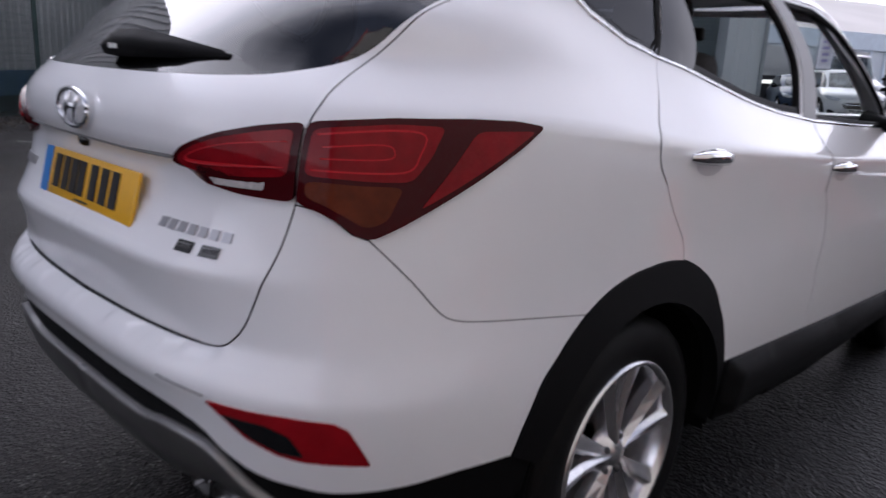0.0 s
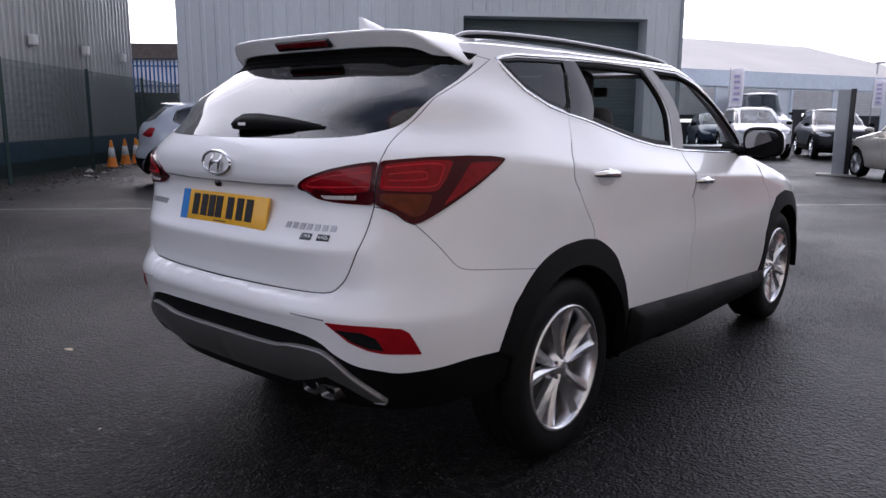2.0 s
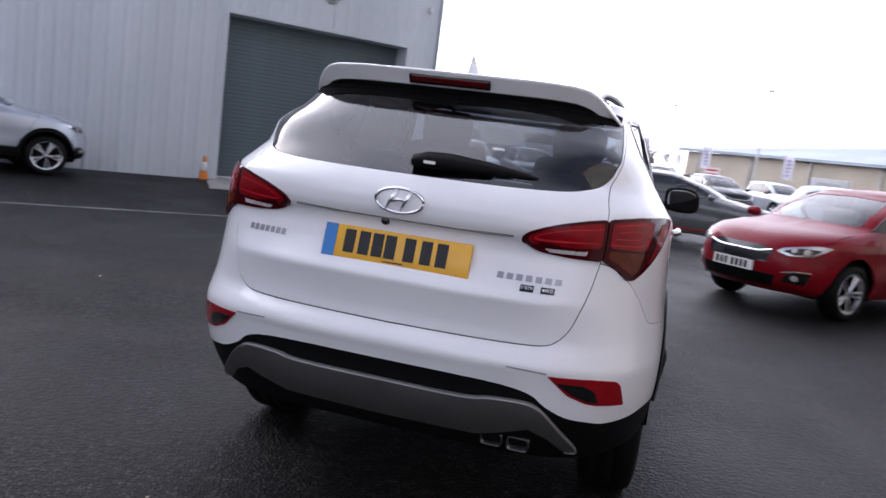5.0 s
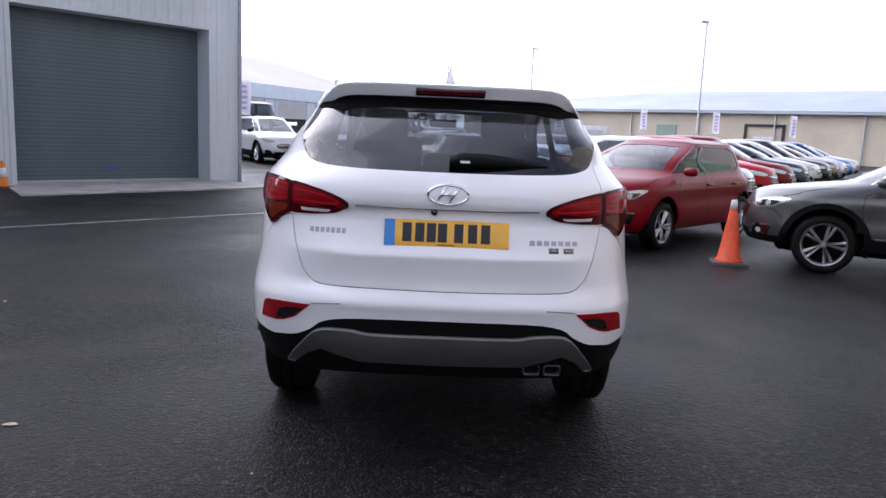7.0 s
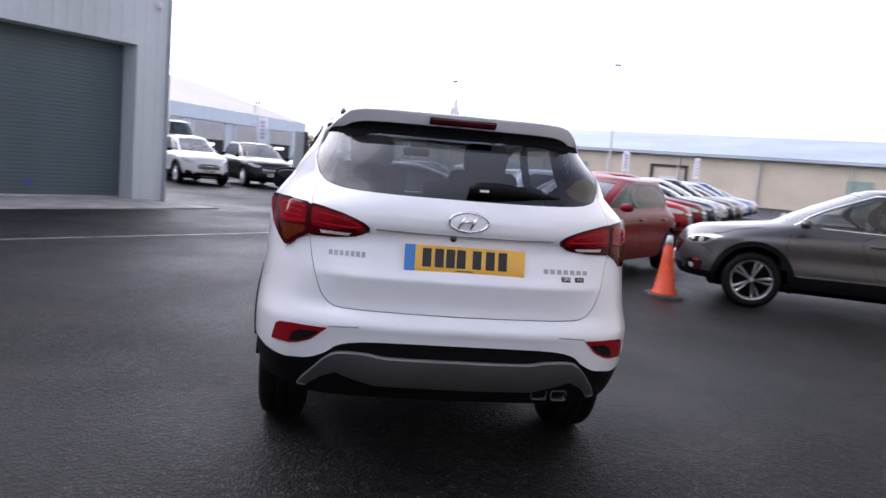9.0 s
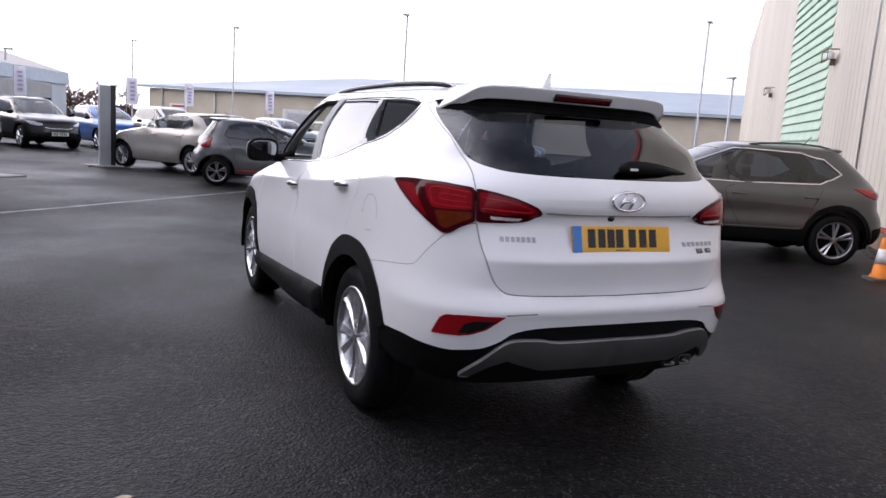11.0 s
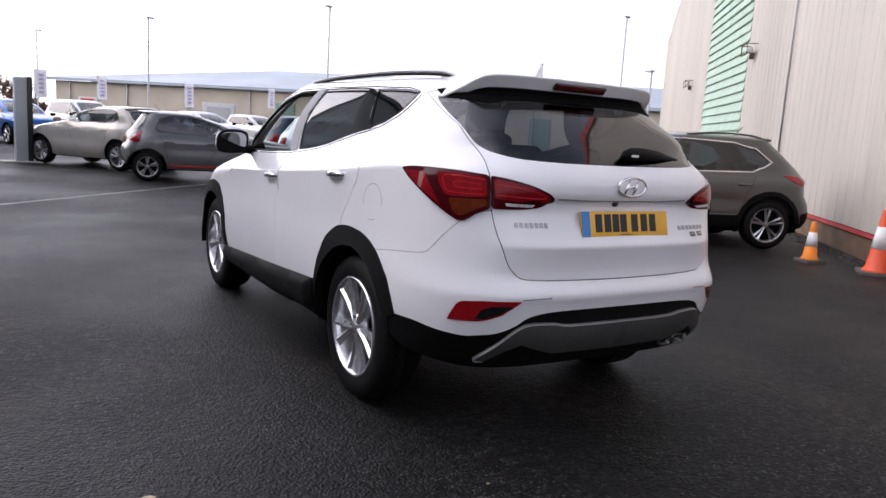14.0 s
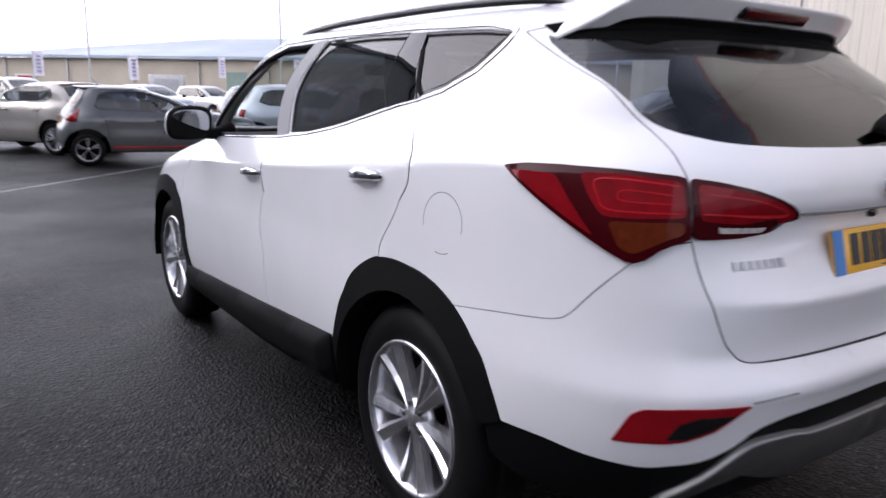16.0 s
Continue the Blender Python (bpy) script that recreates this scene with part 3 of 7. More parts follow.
rd = part("roller_door", bm, "door_grey", ws, "dark blue-grey slatted roller door, closed", smooth=False)
bm = bmesh.new()
box(bm, D0, D1, 0.507, 0.518, 0.0, 0.0845, bevel=0.0025)
slat = part("slat", bm, "door_grey", rd)
slat.location.z = 0.05
for k in range(1, 40):
    more = new("slat", slat.data)
    more.parent = rd
    more.location.z = 0.05 + 0.0862 * k
bm = bmesh.new()
box(bm, D0, D1, 0.46, 0.54, 0.0, 0.06, bevel=0.008)
part("bottom_rail", bm, "steel_post", rd)
bm = bmesh.new()
box(bm, WW - 0.04, WW + 0.03, -0.05, 0.06, 0, WH)
part("corner_trim", bm, "trim_grey", ws, smooth=False)
bm = bmesh.new()
solid([(D0 - 0.6, -2.0), (D1 + 0.9, -2.0), (D1 + 0.15, 0.50), (D0 - 0.1, 0.50)], bm, -0.02, 0.03, WS)
tagged(part("pavement_apron", bm, "concrete", smooth=False), "pale worn concrete apron before the roller door", "pavement", kind="structure")

# the left-hand building behind the fence
LB = along((-22.8 + 26 * 0.683, 12.3 - 26 * 0.73), (-0.683, 0.73))
lb = base("building_left", LB, "silver corrugated building with a blue band along its foot", "building", kind="structure")
bm = bmesh.new()
profile_sheet(bm, 0, 21.8, 0.75, 7.0, 0.25, 0.035)
part("cladding", bm, "clad_silver", lb, smooth=False)
bm = bmesh.new()
box(bm, 0, 21.8, -0.05, 0.06, 0.30, 0.75)
part("band", bm, "blue_band", lb, smooth=False)
bm = bmesh.new()
box(bm, 0, 21.8, 0.04, 0.3, 0, 7.0)
box(bm, 21.5, 21.8, 0.3, 10, 0, 7.0)
part("wall", bm, "dark_hole", lb, smooth=False)

# the right-hand warehouse
EW = along((6.42 + 29.2 * 0.656, 0.85 + 29.2 * 0.755), (-0.656, -0.755))
ew = base("building_right", EW, "cream corrugated warehouse with red trim and a green louvred strip", "building", kind="structure")
EAVE, ELEN = 5.6, 34.8
def verge(q):
    return 6.1 + max(0.0, min(q, ELEN - q + 0.3)) * 0.42
G0, G1 = 29.2 - 16.4, 29.2 - 10.6
bm = bmesh.new()
profile_sheet(bm, 0, G0, 0.38, 6, 0.33, 0.012, top=verge)
profile_sheet(bm, G1, ELEN, 0.38, 6, 0.33, 0.012, top=verge)
part("cladding", bm, "clad_cream", ew, smooth=False)
bm = bmesh.new()
z = 0.4
while z < 12.5:
    box(bm, G0, G1, -0.02, 0.02, z + 0.22, z + 0.24)
    q = [bm.verts.new(p) for p in ((G0, 0.03, z + 0.24), (G1, 0.03, z + 0.24), (G1, -0.03, z), (G0, -0.03, z))]
    bm.faces.new(q[::-1])
    z += 0.24
part("louvre", bm, "green_louvre", ew, "pale green louvred strip", smooth=False)
bm = bmesh.new()
box(bm, 0, ELEN, 0.05, 0.3, 0.0, 6.0)
box(bm, 0, 0.3, 0.3, 20, 0.0, 6.0)
box(bm, ELEN - 0.3, ELEN, 0.3, 20, 0.0, 6.0)
part("wall", bm, "clad_cream", ew, smooth=False)
bm = bmesh.new()
box(bm, 0, ELEN, -0.03, 0.06, 0.315, 0.37)
box(bm, ELEN - 0.06, ELEN + 0.06, -0.06, 0.3, 0.0, 7.6)
for qa, qb in ((0, ELEN / 2 + .15), (ELEN / 2 + .15, ELEN)):
    bm.faces.new([bm.verts.new((x, -0.07, verge(x) + dz)) for x, dz in ((qa, -.09), (qb, -.09), (qb, .05), (qa, .05))])
part("trim", bm, "red_trim", ew, "faded red metal trim", smooth=False)
bm = bmesh.new()
box(bm, 0, ELEN, 0.0, 0.05, 0.0, 0.30)
part("plinth", bm, "brown_base", ew, smooth=False)

# plain unseen wall added behind the camera; it blocks low light from the south
bm = bmesh.new()
profile_sheet(bm, -40, 40, 0, 5.0, 0.33, 0.03)
box(bm, -40, 40, 0.01, 0.3, 0, 5.0)
ob = tagged(part("wall_south", bm, "clad_grey", smooth=False), "plain grey metal-clad wall added out of view to block low light", "wall", kind="structure")
ob.matrix_world = along((0, -24.0), (-1, 0))

# the far buildings
FB = along((3.9, 94.5), (34.1, -35.1))
fb = base("building_far", FB, "long low beige building with a pale blue-grey metal roof", "building", kind="structure")
bm = bmesh.new()
box(bm, 0, 110, 0, 30, 0, 4.3)
part("wall", bm, "beige_wall", fb, smooth=False)
bm = bmesh.new()
v = [bm.verts.new(p) for p in ((-1, -0.8, 4.3), (111, -0.8, 4.3), (111, -0.8, 4.6), (-1, -0.8, 4.6), (20, 15, 7.45), (95, 15, 7.45))]
bm.faces.new((v[0], v[1], v[2], v[3]))
bm.faces.new((v[3], v[2], v[5], v[4]))
w2 = [bm.verts.new(p) for p in ((-1, 31, 4.6), (111, 31, 4.6))]
bm.faces.new((v[3], v[4], w2[0]))
bm.faces.new((v[2], w2[1], v[5]))
bm.faces.new((w2[0], v[4], v[5], w2[1]))
part("roof", bm, "blue_roof", fb, smooth=False)

WB = along((-14.8, 24.3), (0.37, 0.93))
wb = base("building_white", WB, "white and pale blue workshop with grey shutters", "building", kind="structure")
bm = bmesh.new()
box(bm, 0, 29.8, 0.0, 20, 0, 2.8)
part("wall", bm, "white_wall", wb, smooth=False)
bm = bmesh.new()
box(bm, -0.1, 29.9, -0.15, 20.1, 2.8, 3.55)
part("fascia", bm, "blue_fascia", wb, smooth=False)
bm = bmesh.new()
v = [bm.verts.new(p) for p in ((-0.1, -0.15, 3.55), (29.9, -0.15, 3.55), (29.9, 10, 6.3), (-0.1, 10, 6.3), (29.9, 20, 3.55), (-0.1, 20, 3.55))]
bm.faces.new((v[0], v[1], v[2], v[3]))
bm.faces.new((v[3], v[2], v[4], v[5]))
bm.faces.new((v[1], v[4], v[2]))
part("roof", bm, "pale_roof", wb, smooth=False)
for k in range(6):
    x0, sill_ = 2.4 + k * 4.4, (1.75, 1.45, 1.85)[k % 3]
    bm = bmesh.new()
    box(bm, x0, x0 + 3.2, -0.05, 0.1, 0.0, sill_)
    opening = part("doorway", bm, "dark_hole", wb, "dark doorway under a half-raised shutter", smooth=False)
    bm = bmesh.new()
    for q in range(8):
        z0, z1 = sill_ + (2.7 - sill_) * q / 8, sill_ + (2.7 - sill_) * (q + 1) / 8
        box(bm, x0, x0 + 3.2, -0.10, 0.02, z0, z1 - .012)
    part("shutter", bm, "grey_shutter", wb, smooth=False)
    bm = bmesh.new()
    box(bm, x0 - .12, x0, -0.12, 0.1, 0, 2.75)
    box(bm, x0 + 3.2, x0 + 3.32, -0.12, 0.1, 0, 2.75)
    part("door_frame", bm, "blue_fascia", wb, smooth=False)
    if k % 2:
        bm = bmesh.new()
        box(bm, x0 + .9, x0 + 2.1, -0.09, -0.055, sill_ - .35, sill_ - .2)
        part("lit_lamp", bm, "shop_light", opening, smooth=False)

# ---- the white car ----
HERO = Shell(
    tail=[(.20, -.72), (.35, -.84), (.45, -.915), (.52, -.950), (.60, -.970), (.645, -.982), (.692, -.999), (.700, -1.004), (.708, -1.005), (.735, -1.0), (.757, -.984), (.775, -.942), (.80, -.946),
          (.90, -.976), (.915, -.981), (.924, -.979), (.932, -.973), (.96, -.951), (1.06, -.906), (1.10, -.91), (1.115, -.938), (1.18, -.942), (1.235, -.915), (1.27, -.885), (1.354, -.785), (1.45, -.665), (1.53, -.555), (1.60, -.45)],
    tail_side=[(.20, -.72), (.35, -.84), (.45, -.915), (.52, -.955), (.60, -.980), (.645, -.991), (.692, -1.003), (.703, -1.004), (.75, -.988), (.80, -.973), (.90, -.968), (.925, -.966), (1.0, -.957), (1.1, -.95), (1.18, -.942), (1.235, -.915), (1.27, -.885), (1.354, -.785), (1.45, -.665), (1.53, -.555), (1.60, -.45)],
    nose=[(.2, 3.2), (.4, 3.55), (.6, 3.62), (.8, 3.58), (.9, 3.48), (1.0, 3.15), (1.06, 2.87), (1.10, 2.65), (1.14, 2.50), (1.25, 2.35), (1.4, 2.12), (1.5, 1.94), (1.57, 1.78), (1.6, 1.68)],
    body=[(.2, .85), (.35, .91), (.5, .930), (.6, .933), (.75, .924), (.88, .907), (1.0, .899), (1.1, .893), (1.2, .884), (1.3, .872), (1.45, .85)],
    cabin=[(1.0, .850), (1.14, .815), (1.2, .800), (1.35, .760), (1.5, .708), (1.58, .674), (1.60, .664)],
    shoulder=[(3.6, .92), (2.3, .995), (1.3, 1.058), (.25, 1.140), (-.385, 1.206), (-.9, 1.235)],
    belt=[(3.6, 1.02), (2.3, 1.13), (1.6, 1.155), (1.2, 1.176), (.9, 1.206), (.68, 1.24), (.48, 1.283), (.28, 1.328), (.05, 1.388), (-.15, 1.45), (-.35, 1.50), (-.8, 1.53)],
    tail_round=[(.3, 3.7), (.65, 3.7), (.8, 3.65), (.95, 3.6), (1.01, 3.6), (1.1, 3.6), (1.2, 3.5), (1.25, 3.35), (1.3, 3.3), (1.35, 4.0), (1.4, 4.9), (1.48, 4.4), (1.55, 4.2)],
    nose_round=[(.3, 3.0), (1.0, 2.8), (1.6, 2.8)],
    tail_depth=[(.3, .95), (1.2, 1.0), (1.35, .95), (1.6, .55)],
    nose_depth=[(.3, .95), (.9, .95), (1.1, .75), (1.2, .45), (1.6, .4)],
    taper=[(-1.0, .972), (-.5, .985), (0, .996), (.4, 1), (2.6, 1), (3.1, .985), (3.6, .94)],
    soft=.105, cabin_taper=[(-.8, .90), (-.4, .945), (-.1, .965), (.35, 1), (2.2, 1)])


def alloy_wheel(car, m, radius, width, rim, spokes, spoke_mat="alloy", name="wheel", twin=True):
    """A wheel with its outer face to +x: tyre, rim, spokes, hub, nuts and brake disc."""
    bm = bmesh.new()
    w = width / 2
    lathe([(rim, w - .012), (rim + .012, w - .004), (radius - .06, w + .006), (radius - .018, w - .008), (radius - .003, w - .03), (radius - .001, .035), (radius - .009, .033), (radius - .009, .025), (radius, .023), (radius, -.023), (radius - .009, -.025), (radius - .009, -.033), (radius - .001, -.035), (radius - .003, .03 - w),
           (radius - .018, .008 - w), (radius - .06, -w - .006), (rim + .012, .004 - w), (rim, .012 - w)], bm, 56)
    wheel = part(name, bmesh.new(), "tyre", car)
    wheel.matrix_local = m
    part("tyre", bm, "tyre", wheel)
    bm = bmesh.new()
    lathe([(rim + .010, w - .006), (rim + .006, w + .002), (rim - .004, w), (rim - .012, w - .02), (rim - .02, w - .05), (rim - .03, -w)], bm, 56)
    part("rim", bm, spoke_mat, wheel)
    # near-black disc in place of the shade behind the spokes
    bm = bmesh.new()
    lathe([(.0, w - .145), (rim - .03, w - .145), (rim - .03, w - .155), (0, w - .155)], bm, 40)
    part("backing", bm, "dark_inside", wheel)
    bm = bmesh.new()
    lathe([(.05, w - .115), (rim * .68, w - .115), (rim * .68, w - .135), (.05, w - .135)], bm, 40)
    part("brake_disc", bm, "disc", wheel)
    count = spokes * 2 if twin else spokes
    spread = math.pi / spokes * (0.40 if twin else 0)
    bm = bmesh.new()
    for k in range(count):
        sg = (-1 if k % 2 else 1) if twin else 0
        mid_a = 2 * math.pi * (k // 2 if twin else k) / spokes + math.pi / 2
        rows = []
        for f in (0.0, 0.25, 0.55, 0.8, 1.0):
            r = .030 + (rim - .004 - .030) * f
            c = mid_a + sg * spread * (0.72 + 0.28 * f)
            half = (.013 + .0185 * f) if twin else (.022 + .016 * f)
            h = w - .020 + .010 * f - .006 * math.sin(f * math.pi)
            d, t, px = Vector((0, math.cos(c), math.sin(c))), Vector((0, -math.sin(c), math.cos(c))), Vector((1, 0, 0))
            crest = -sg * half * .35
            rows.append([bm.verts.new(d * r + t * q + px * (h + o)) for q, o in ((half, -.034), (half * .92, -.007), (crest, .005), (-half * .92, -.007), (-half, -.034))])
        for p, q in zip(rows, rows[1:]):
            for i in range(4):
                bm.faces.new((p[i], p[i + 1], q[i + 1], q[i]))
    part("spokes", bm, spoke_mat, wheel, smooth=False)
    bm = bmesh.new()
    lathe([(.0, w - .012), (.026, w - .013), (.034, w - .02), (.062, w - .028), (.07, w - .06)], bm, 32)
    part("hub_cap", bm, spoke_mat, wheel)
    for k in range(5):
        a = 2 * math.pi * k / 5
        bm = bmesh.new()
        lathe([(.0, w - .016), (.007, w - .016), (.009, w - .02), (.009, w - .04)], bm, 8, Matrix.Translation((0, .05 * math.cos(a), .05 * math.sin(a))))
        part("wheel_nut", bm, "alloy_dark", wheel)
    return wheel


def white_suv():
    S = HERO
    K = lambda rows: [p if len(p) == 2 else S.key(p) for p in rows]
    car = base("white_suv", Matrix.Identity(4), "clean white family SUV with tinted rear glass and twin-spoke alloys", "car")
    X0 = lambda z: ("x", 0.0, z)
    seam = [X0(.768), ("x", .30, .770), ("x", .45, .772), ("x", .535, .779), ("x", .575, .803), ("x", .607, .850), ("x", .640, .95), ("x", .662, 1.06)]
    seam_up = [("x", .664, 1.195), ("x", .662, 1.215), ("x", .655, 1.245), ("x", .648, 1.285), ("x", .655, 1.325), ("x", .668, 1.365), ("x", .671, 1.40), ("x", .669, 1.43), ("x", .660, 1.475), ("x", .648, 1.545)]
    glass = [X0(1.264), ("x", .3, 1.266), ("x", .5, 1.273), ("x", .58, 1.287), ("x", .622, 1.306), ("x", .646, 1.334), ("x", .661, 1.375), ("x", .662, 1.42), ("x", .652, 1.475), ("x", .638, 1.53), ("x", .60, 1.550), ("x", .4, 1.558), X0(1.560)]
    edge_up = seam_up
    seam, seam_up, glass = smooth_path(K(seam), 4), smooth_path(K(seam_up)), smooth_path(K(glass))
    # tailgate, glass
    poly = K(seam + seam_up + [("x", .5, 1.585), X0(1.595)] + glass[::-1])
    bm = skin(S, poly, step=.024, ur=1.35, middle=True, flange=.004, gap=.0017, creases=(lambda u: .920,))
    tailgate = part("tailgate", bm, "white_paint", car)
    bm = skin(S, K(glass), step=.04, ur=1.35, middle=True, out=-.003, flange=.006, gap=.001)
    part("rear_window", bm, "tinted", car, "dark tinted rear window")
    frit = [X0(1.532), ("x", .30, 1.530), ("x", .42, 1.524), ("x", .50, 1.508), ("x", .55, 1.520), ("x", .625, 1.522), ("x", .628, 1.53), ("x", .597, 1.548), ("x", .4, 1.556), X0(1.558)]
    part("window_frit", skin(S, K(frit), step=.04, ur=1.35, middle=True, out=-.001, flange=0, gap=0), "dark_inside", car)
    # rear bumper
    skirt = [X0(.645), ("x", .35, .643), ("x", .50, .622), ("x", .56, .580), ("x", .63, .545), ("x", .70, .532), ("y", -.80, .525), ("y", -.70, .536), ("y", -.60, .551), ("y", -.475, .552)]
    arch_r = [("y", -.475, .552), ("y", -.447, .62), ("y", -.412, .683), ("y", -.37, .727), ("y", -.318, .772), ("y", -.262, .808), ("y", -.19, .840), ("y", -.11, .861), ("y", -.03, .870), ("y", .06, .873), ("y", .15, .863), ("y", .21, .842), ("y", .27, .806), ("y", .32, .757), ("y", .36, .69), ("y", .39, .62), ("y", .41, .565), ("y", .428, .515)]
    b_seam = [("y", -.262, .808), ("y", -.42, .829), ("y", -.55, .843), ("y", -.60, .851), ("y", -.632, .868), ("y", -.68, .930), ("y", -.742, 1.004)]
    skirt, arch_r, b_seam = smooth_path(K(skirt)), smooth_path(K(arch_r)), smooth_path(K(b_seam))
    under = [("y", -.742, 1.004), ("y", -.765, 1.014), ("y", -.787, 1.038), ("y", -.808, 1.053), ("x", .662, 1.06)]
    poly = K(skirt + arch_r[1:16] + b_seam[1:] + under[1:] + seam[:-1][::-1])
    part("rear_bumper", skin(S, poly, step=.022, ur=1.35, middle=True, flange=.004, gap=.0017, creases=(lambda u: .703,)), "white_paint", car)
    # quarter panels
    d_edge = [("y", .15, .863), ("y", .138, .92), ("y", .072, 1.01), ("y", .015, 1.095), ("y", .012, 1.175), ("y", .10, 1.266), ("y", .169, 1.354), ("y", .215, 1.46), ("y", .268, 1.60)]
    d_edge = smooth_path(K(d_edge))
    qwin = [("y", .160, 1.362), ("y", .252, 1.566), ("y", .10, 1.565), ("y", -.06, 1.560), ("y", -.165, 1.548), ("y", -.14, 1.515), ("y", -.06, 1.445), ("y", .05, 1.392)]
    poly = arch_r[15:31] + d_edge[1:] + [("y", .0, 1.60), ("y", -.25, 1.60), ("x", .58, 1.60), ("x", .5, 1.585)] + seam_up[::-1] + under[::-1] + b_seam[1:-1][::-1]
    for s in (1, -1):
        bm = skin(S, K(poly), [K(qwin)], step=.03, ur=1.1, flange=.004, gap=.0012, creases=(S.crest,))
        if s < 0:
            bmesh.ops.scale(bm, vec=(-1, 1, 1), verts=bm.verts)
            bmesh.ops.reverse_faces(bm, faces=bm.faces)
        part("quarter_panel", bm, "white_paint", car)
        inner = [("y", .30, 1.24), ("y", .30, 1.595), ("y", -.1, 1.595), ("y", -.3, 1.575)] + [("x", p[1] - .004, p[2]) for p in edge_up[:0:-1]]
        bm = skin(S, K(inner), [K(qwin)], step=.05, ur=1.1, out=-.022, flange=0, gap=.002)
        if s < 0:
            bmesh.ops.scale(bm, vec=(-1, 1, 1), verts=bm.verts)
            bmesh.ops.reverse_faces(bm, faces=bm.faces)
        part("pillar_lining", bm, "interior", car)
    rwin = [("y", .328, 1.330), ("y", .330, 1.567), ("y", .60, 1.572), ("y", .961, 1.570), ("y", 1.075, 1.205), ("y", .90, 1.218), ("y", .68, 1.252), ("y", .48, 1.295)]
    door_line = [("y", 1.06, .478), ("y", 1.10, .70), ("y", 1.14, .95), ("y", 1.17, 1.12), ("y", 1.17, 1.165), ("y", 1.02, 1.60)]
    fwin = [("y", 1.205, 1.188), ("y", 1.081, 1.566), ("y", 1.38, 1.560), ("y", 1.60, 1.515), ("y", 1.80, 1.430), ("y", 1.98, 1.305), ("y", 2.11, 1.170), ("y", 2.07, 1.145), ("y", 1.6, 1.165)]
    rdoor = arch_r[30:] + door_line + [("y", .268, 1.60)] + d_edge[1:-1][::-1]
    fdoor = door_line[:1] + [("y", 2.2, .415), ("y", 2.27, .55), ("y", 2.30, .70), ("y", 2.25, .95), ("y", 2.22, 1.12), ("y", 2.06, 1.315), ("y", 1.87, 1.460), ("y", 1.66, 1.558), ("y", 1.48, 1.60)] + door_line[:0:-1]
    nose_arch = [("y", 3.14, .5), ("y", 3.12, .62), ("y", 3.04, .75), ("y", 2.9, .845), ("y", 2.70, .875), ("y", 2.50, .845), ("y", 2.37, .765), ("y", 2.27, .64), ("y", 2.24, .5), ("y", 2.2, .415)]
    for s in (1, -1):
        for nm, poly, hole in (("rear_door", rdoor, rwin), ("front_door", fdoor, fwin)):
            bm = skin(S, K(poly), [K(hole)], step=.035, flange=.004, gap=.0034, creases=(S.crest,))
            if s < 0:
                bmesh.ops.scale(bm, vec=(-1, 1, 1), verts=bm.verts)
                bmesh.ops.reverse_faces(bm, faces=bm.faces)
            door = part(nm, bm, "white_paint", car)
            y, z = (.253, 1.110) if nm == "rear_door" else (1.285, 1.020)
            c = S.at(S.u_y(y, z), z)
            bm = bmesh.new()
            rows = []
            for i in range(9):
                f = i / 8
                t = (f - .5) * .215
                o = .006 + .034 * math.sin(math.pi * min(1, max(0, f))) ** .5
                hh = .010 + .012 * math.sin(math.pi * f) ** .6
                zc = c.z + .006 * math.sin(math.pi * f) + .015 * (f - .5)
                rows.append([bm.verts.new((s * (c.x + o * .55), c.y - t, zc - hh)), bm.verts.new((s * (c.x + o), c.y - t, zc - hh * .5)), bm.verts.new((s * (c.x + o), c.y - t, zc + hh * .5)), bm.verts.new((s * (c.x + o * .55), c.y - t, zc + hh))])
            for p, q in zip(rows, rows[1:]):
                for k in range(4):
                    bm.faces.new((p[k], p[(k + 1) % 4], q[(k + 1) % 4], q[k]))
            bm.faces.new(rows[0])
            bm.faces.new(rows[-1])
            bmesh.ops.recalc_face_normals(bm, faces=bm.faces)
            part("handle", bm, "chrome", door, "chrome door handle")
            # flat patch: the handle cup's shade is put into a darker body paint
            bm = bmesh.new()
            cup = [S.key(("y", y + .075 * math.cos(a), z - .012 + .032 * math.sin(a))) for a in [2 * math.pi * q / 14 for q in range(14)]]
            skin(S, cup, step=.02, out=.0015, flange=0, gap=0, bm=bm)
            if s < 0:
                bmesh.ops.scale(bm, vec=(-1, 1, 1), verts=bm.verts)
                bmesh.ops.reverse_faces(bm, faces=bm.faces)
            part("handle_cup", bm, "silver_cup", door)
        # side glass: the quarter pane and the left rear pane are up, the others are wound down
        panes = [("quarter_window", qwin, "privacy")] + ([("side_window", rwin, "privacy")] if s < 0 else [])
        for nm, poly, mt in panes:
            bm = skin(S, K(poly), step=.06, out=-.004, flange=0, gap=.001)
            if s < 0:
                bmesh.ops.scale(bm, vec=(-1, 1, 1), verts=bm.verts)
                bmesh.ops.reverse_faces(bm, faces=bm.faces)
            part(nm, bm, mt, car, "dark tinted side window")
        for poly, wide in ((rwin, .046), (fwin, .030), (qwin, .036)):
            bm = strip(S, K(poly + poly[:1]), wide, out=-.005, depth=.02)
            if s < 0:
                bmesh.ops.scale(bm, vec=(-1, 1, 1), verts=bm.verts)
                bmesh.ops.reverse_faces(bm, faces=bm.faces)
            part("window_seal", bm, "black_plastic", car)
        # dark gloss pillar; the sky it mirrors is put into a grey base colour
        pillar = [("y", 1.085, 1.19), ("y", .967, 1.574), ("y", 1.072, 1.572), ("y", 1.198, 1.18)]
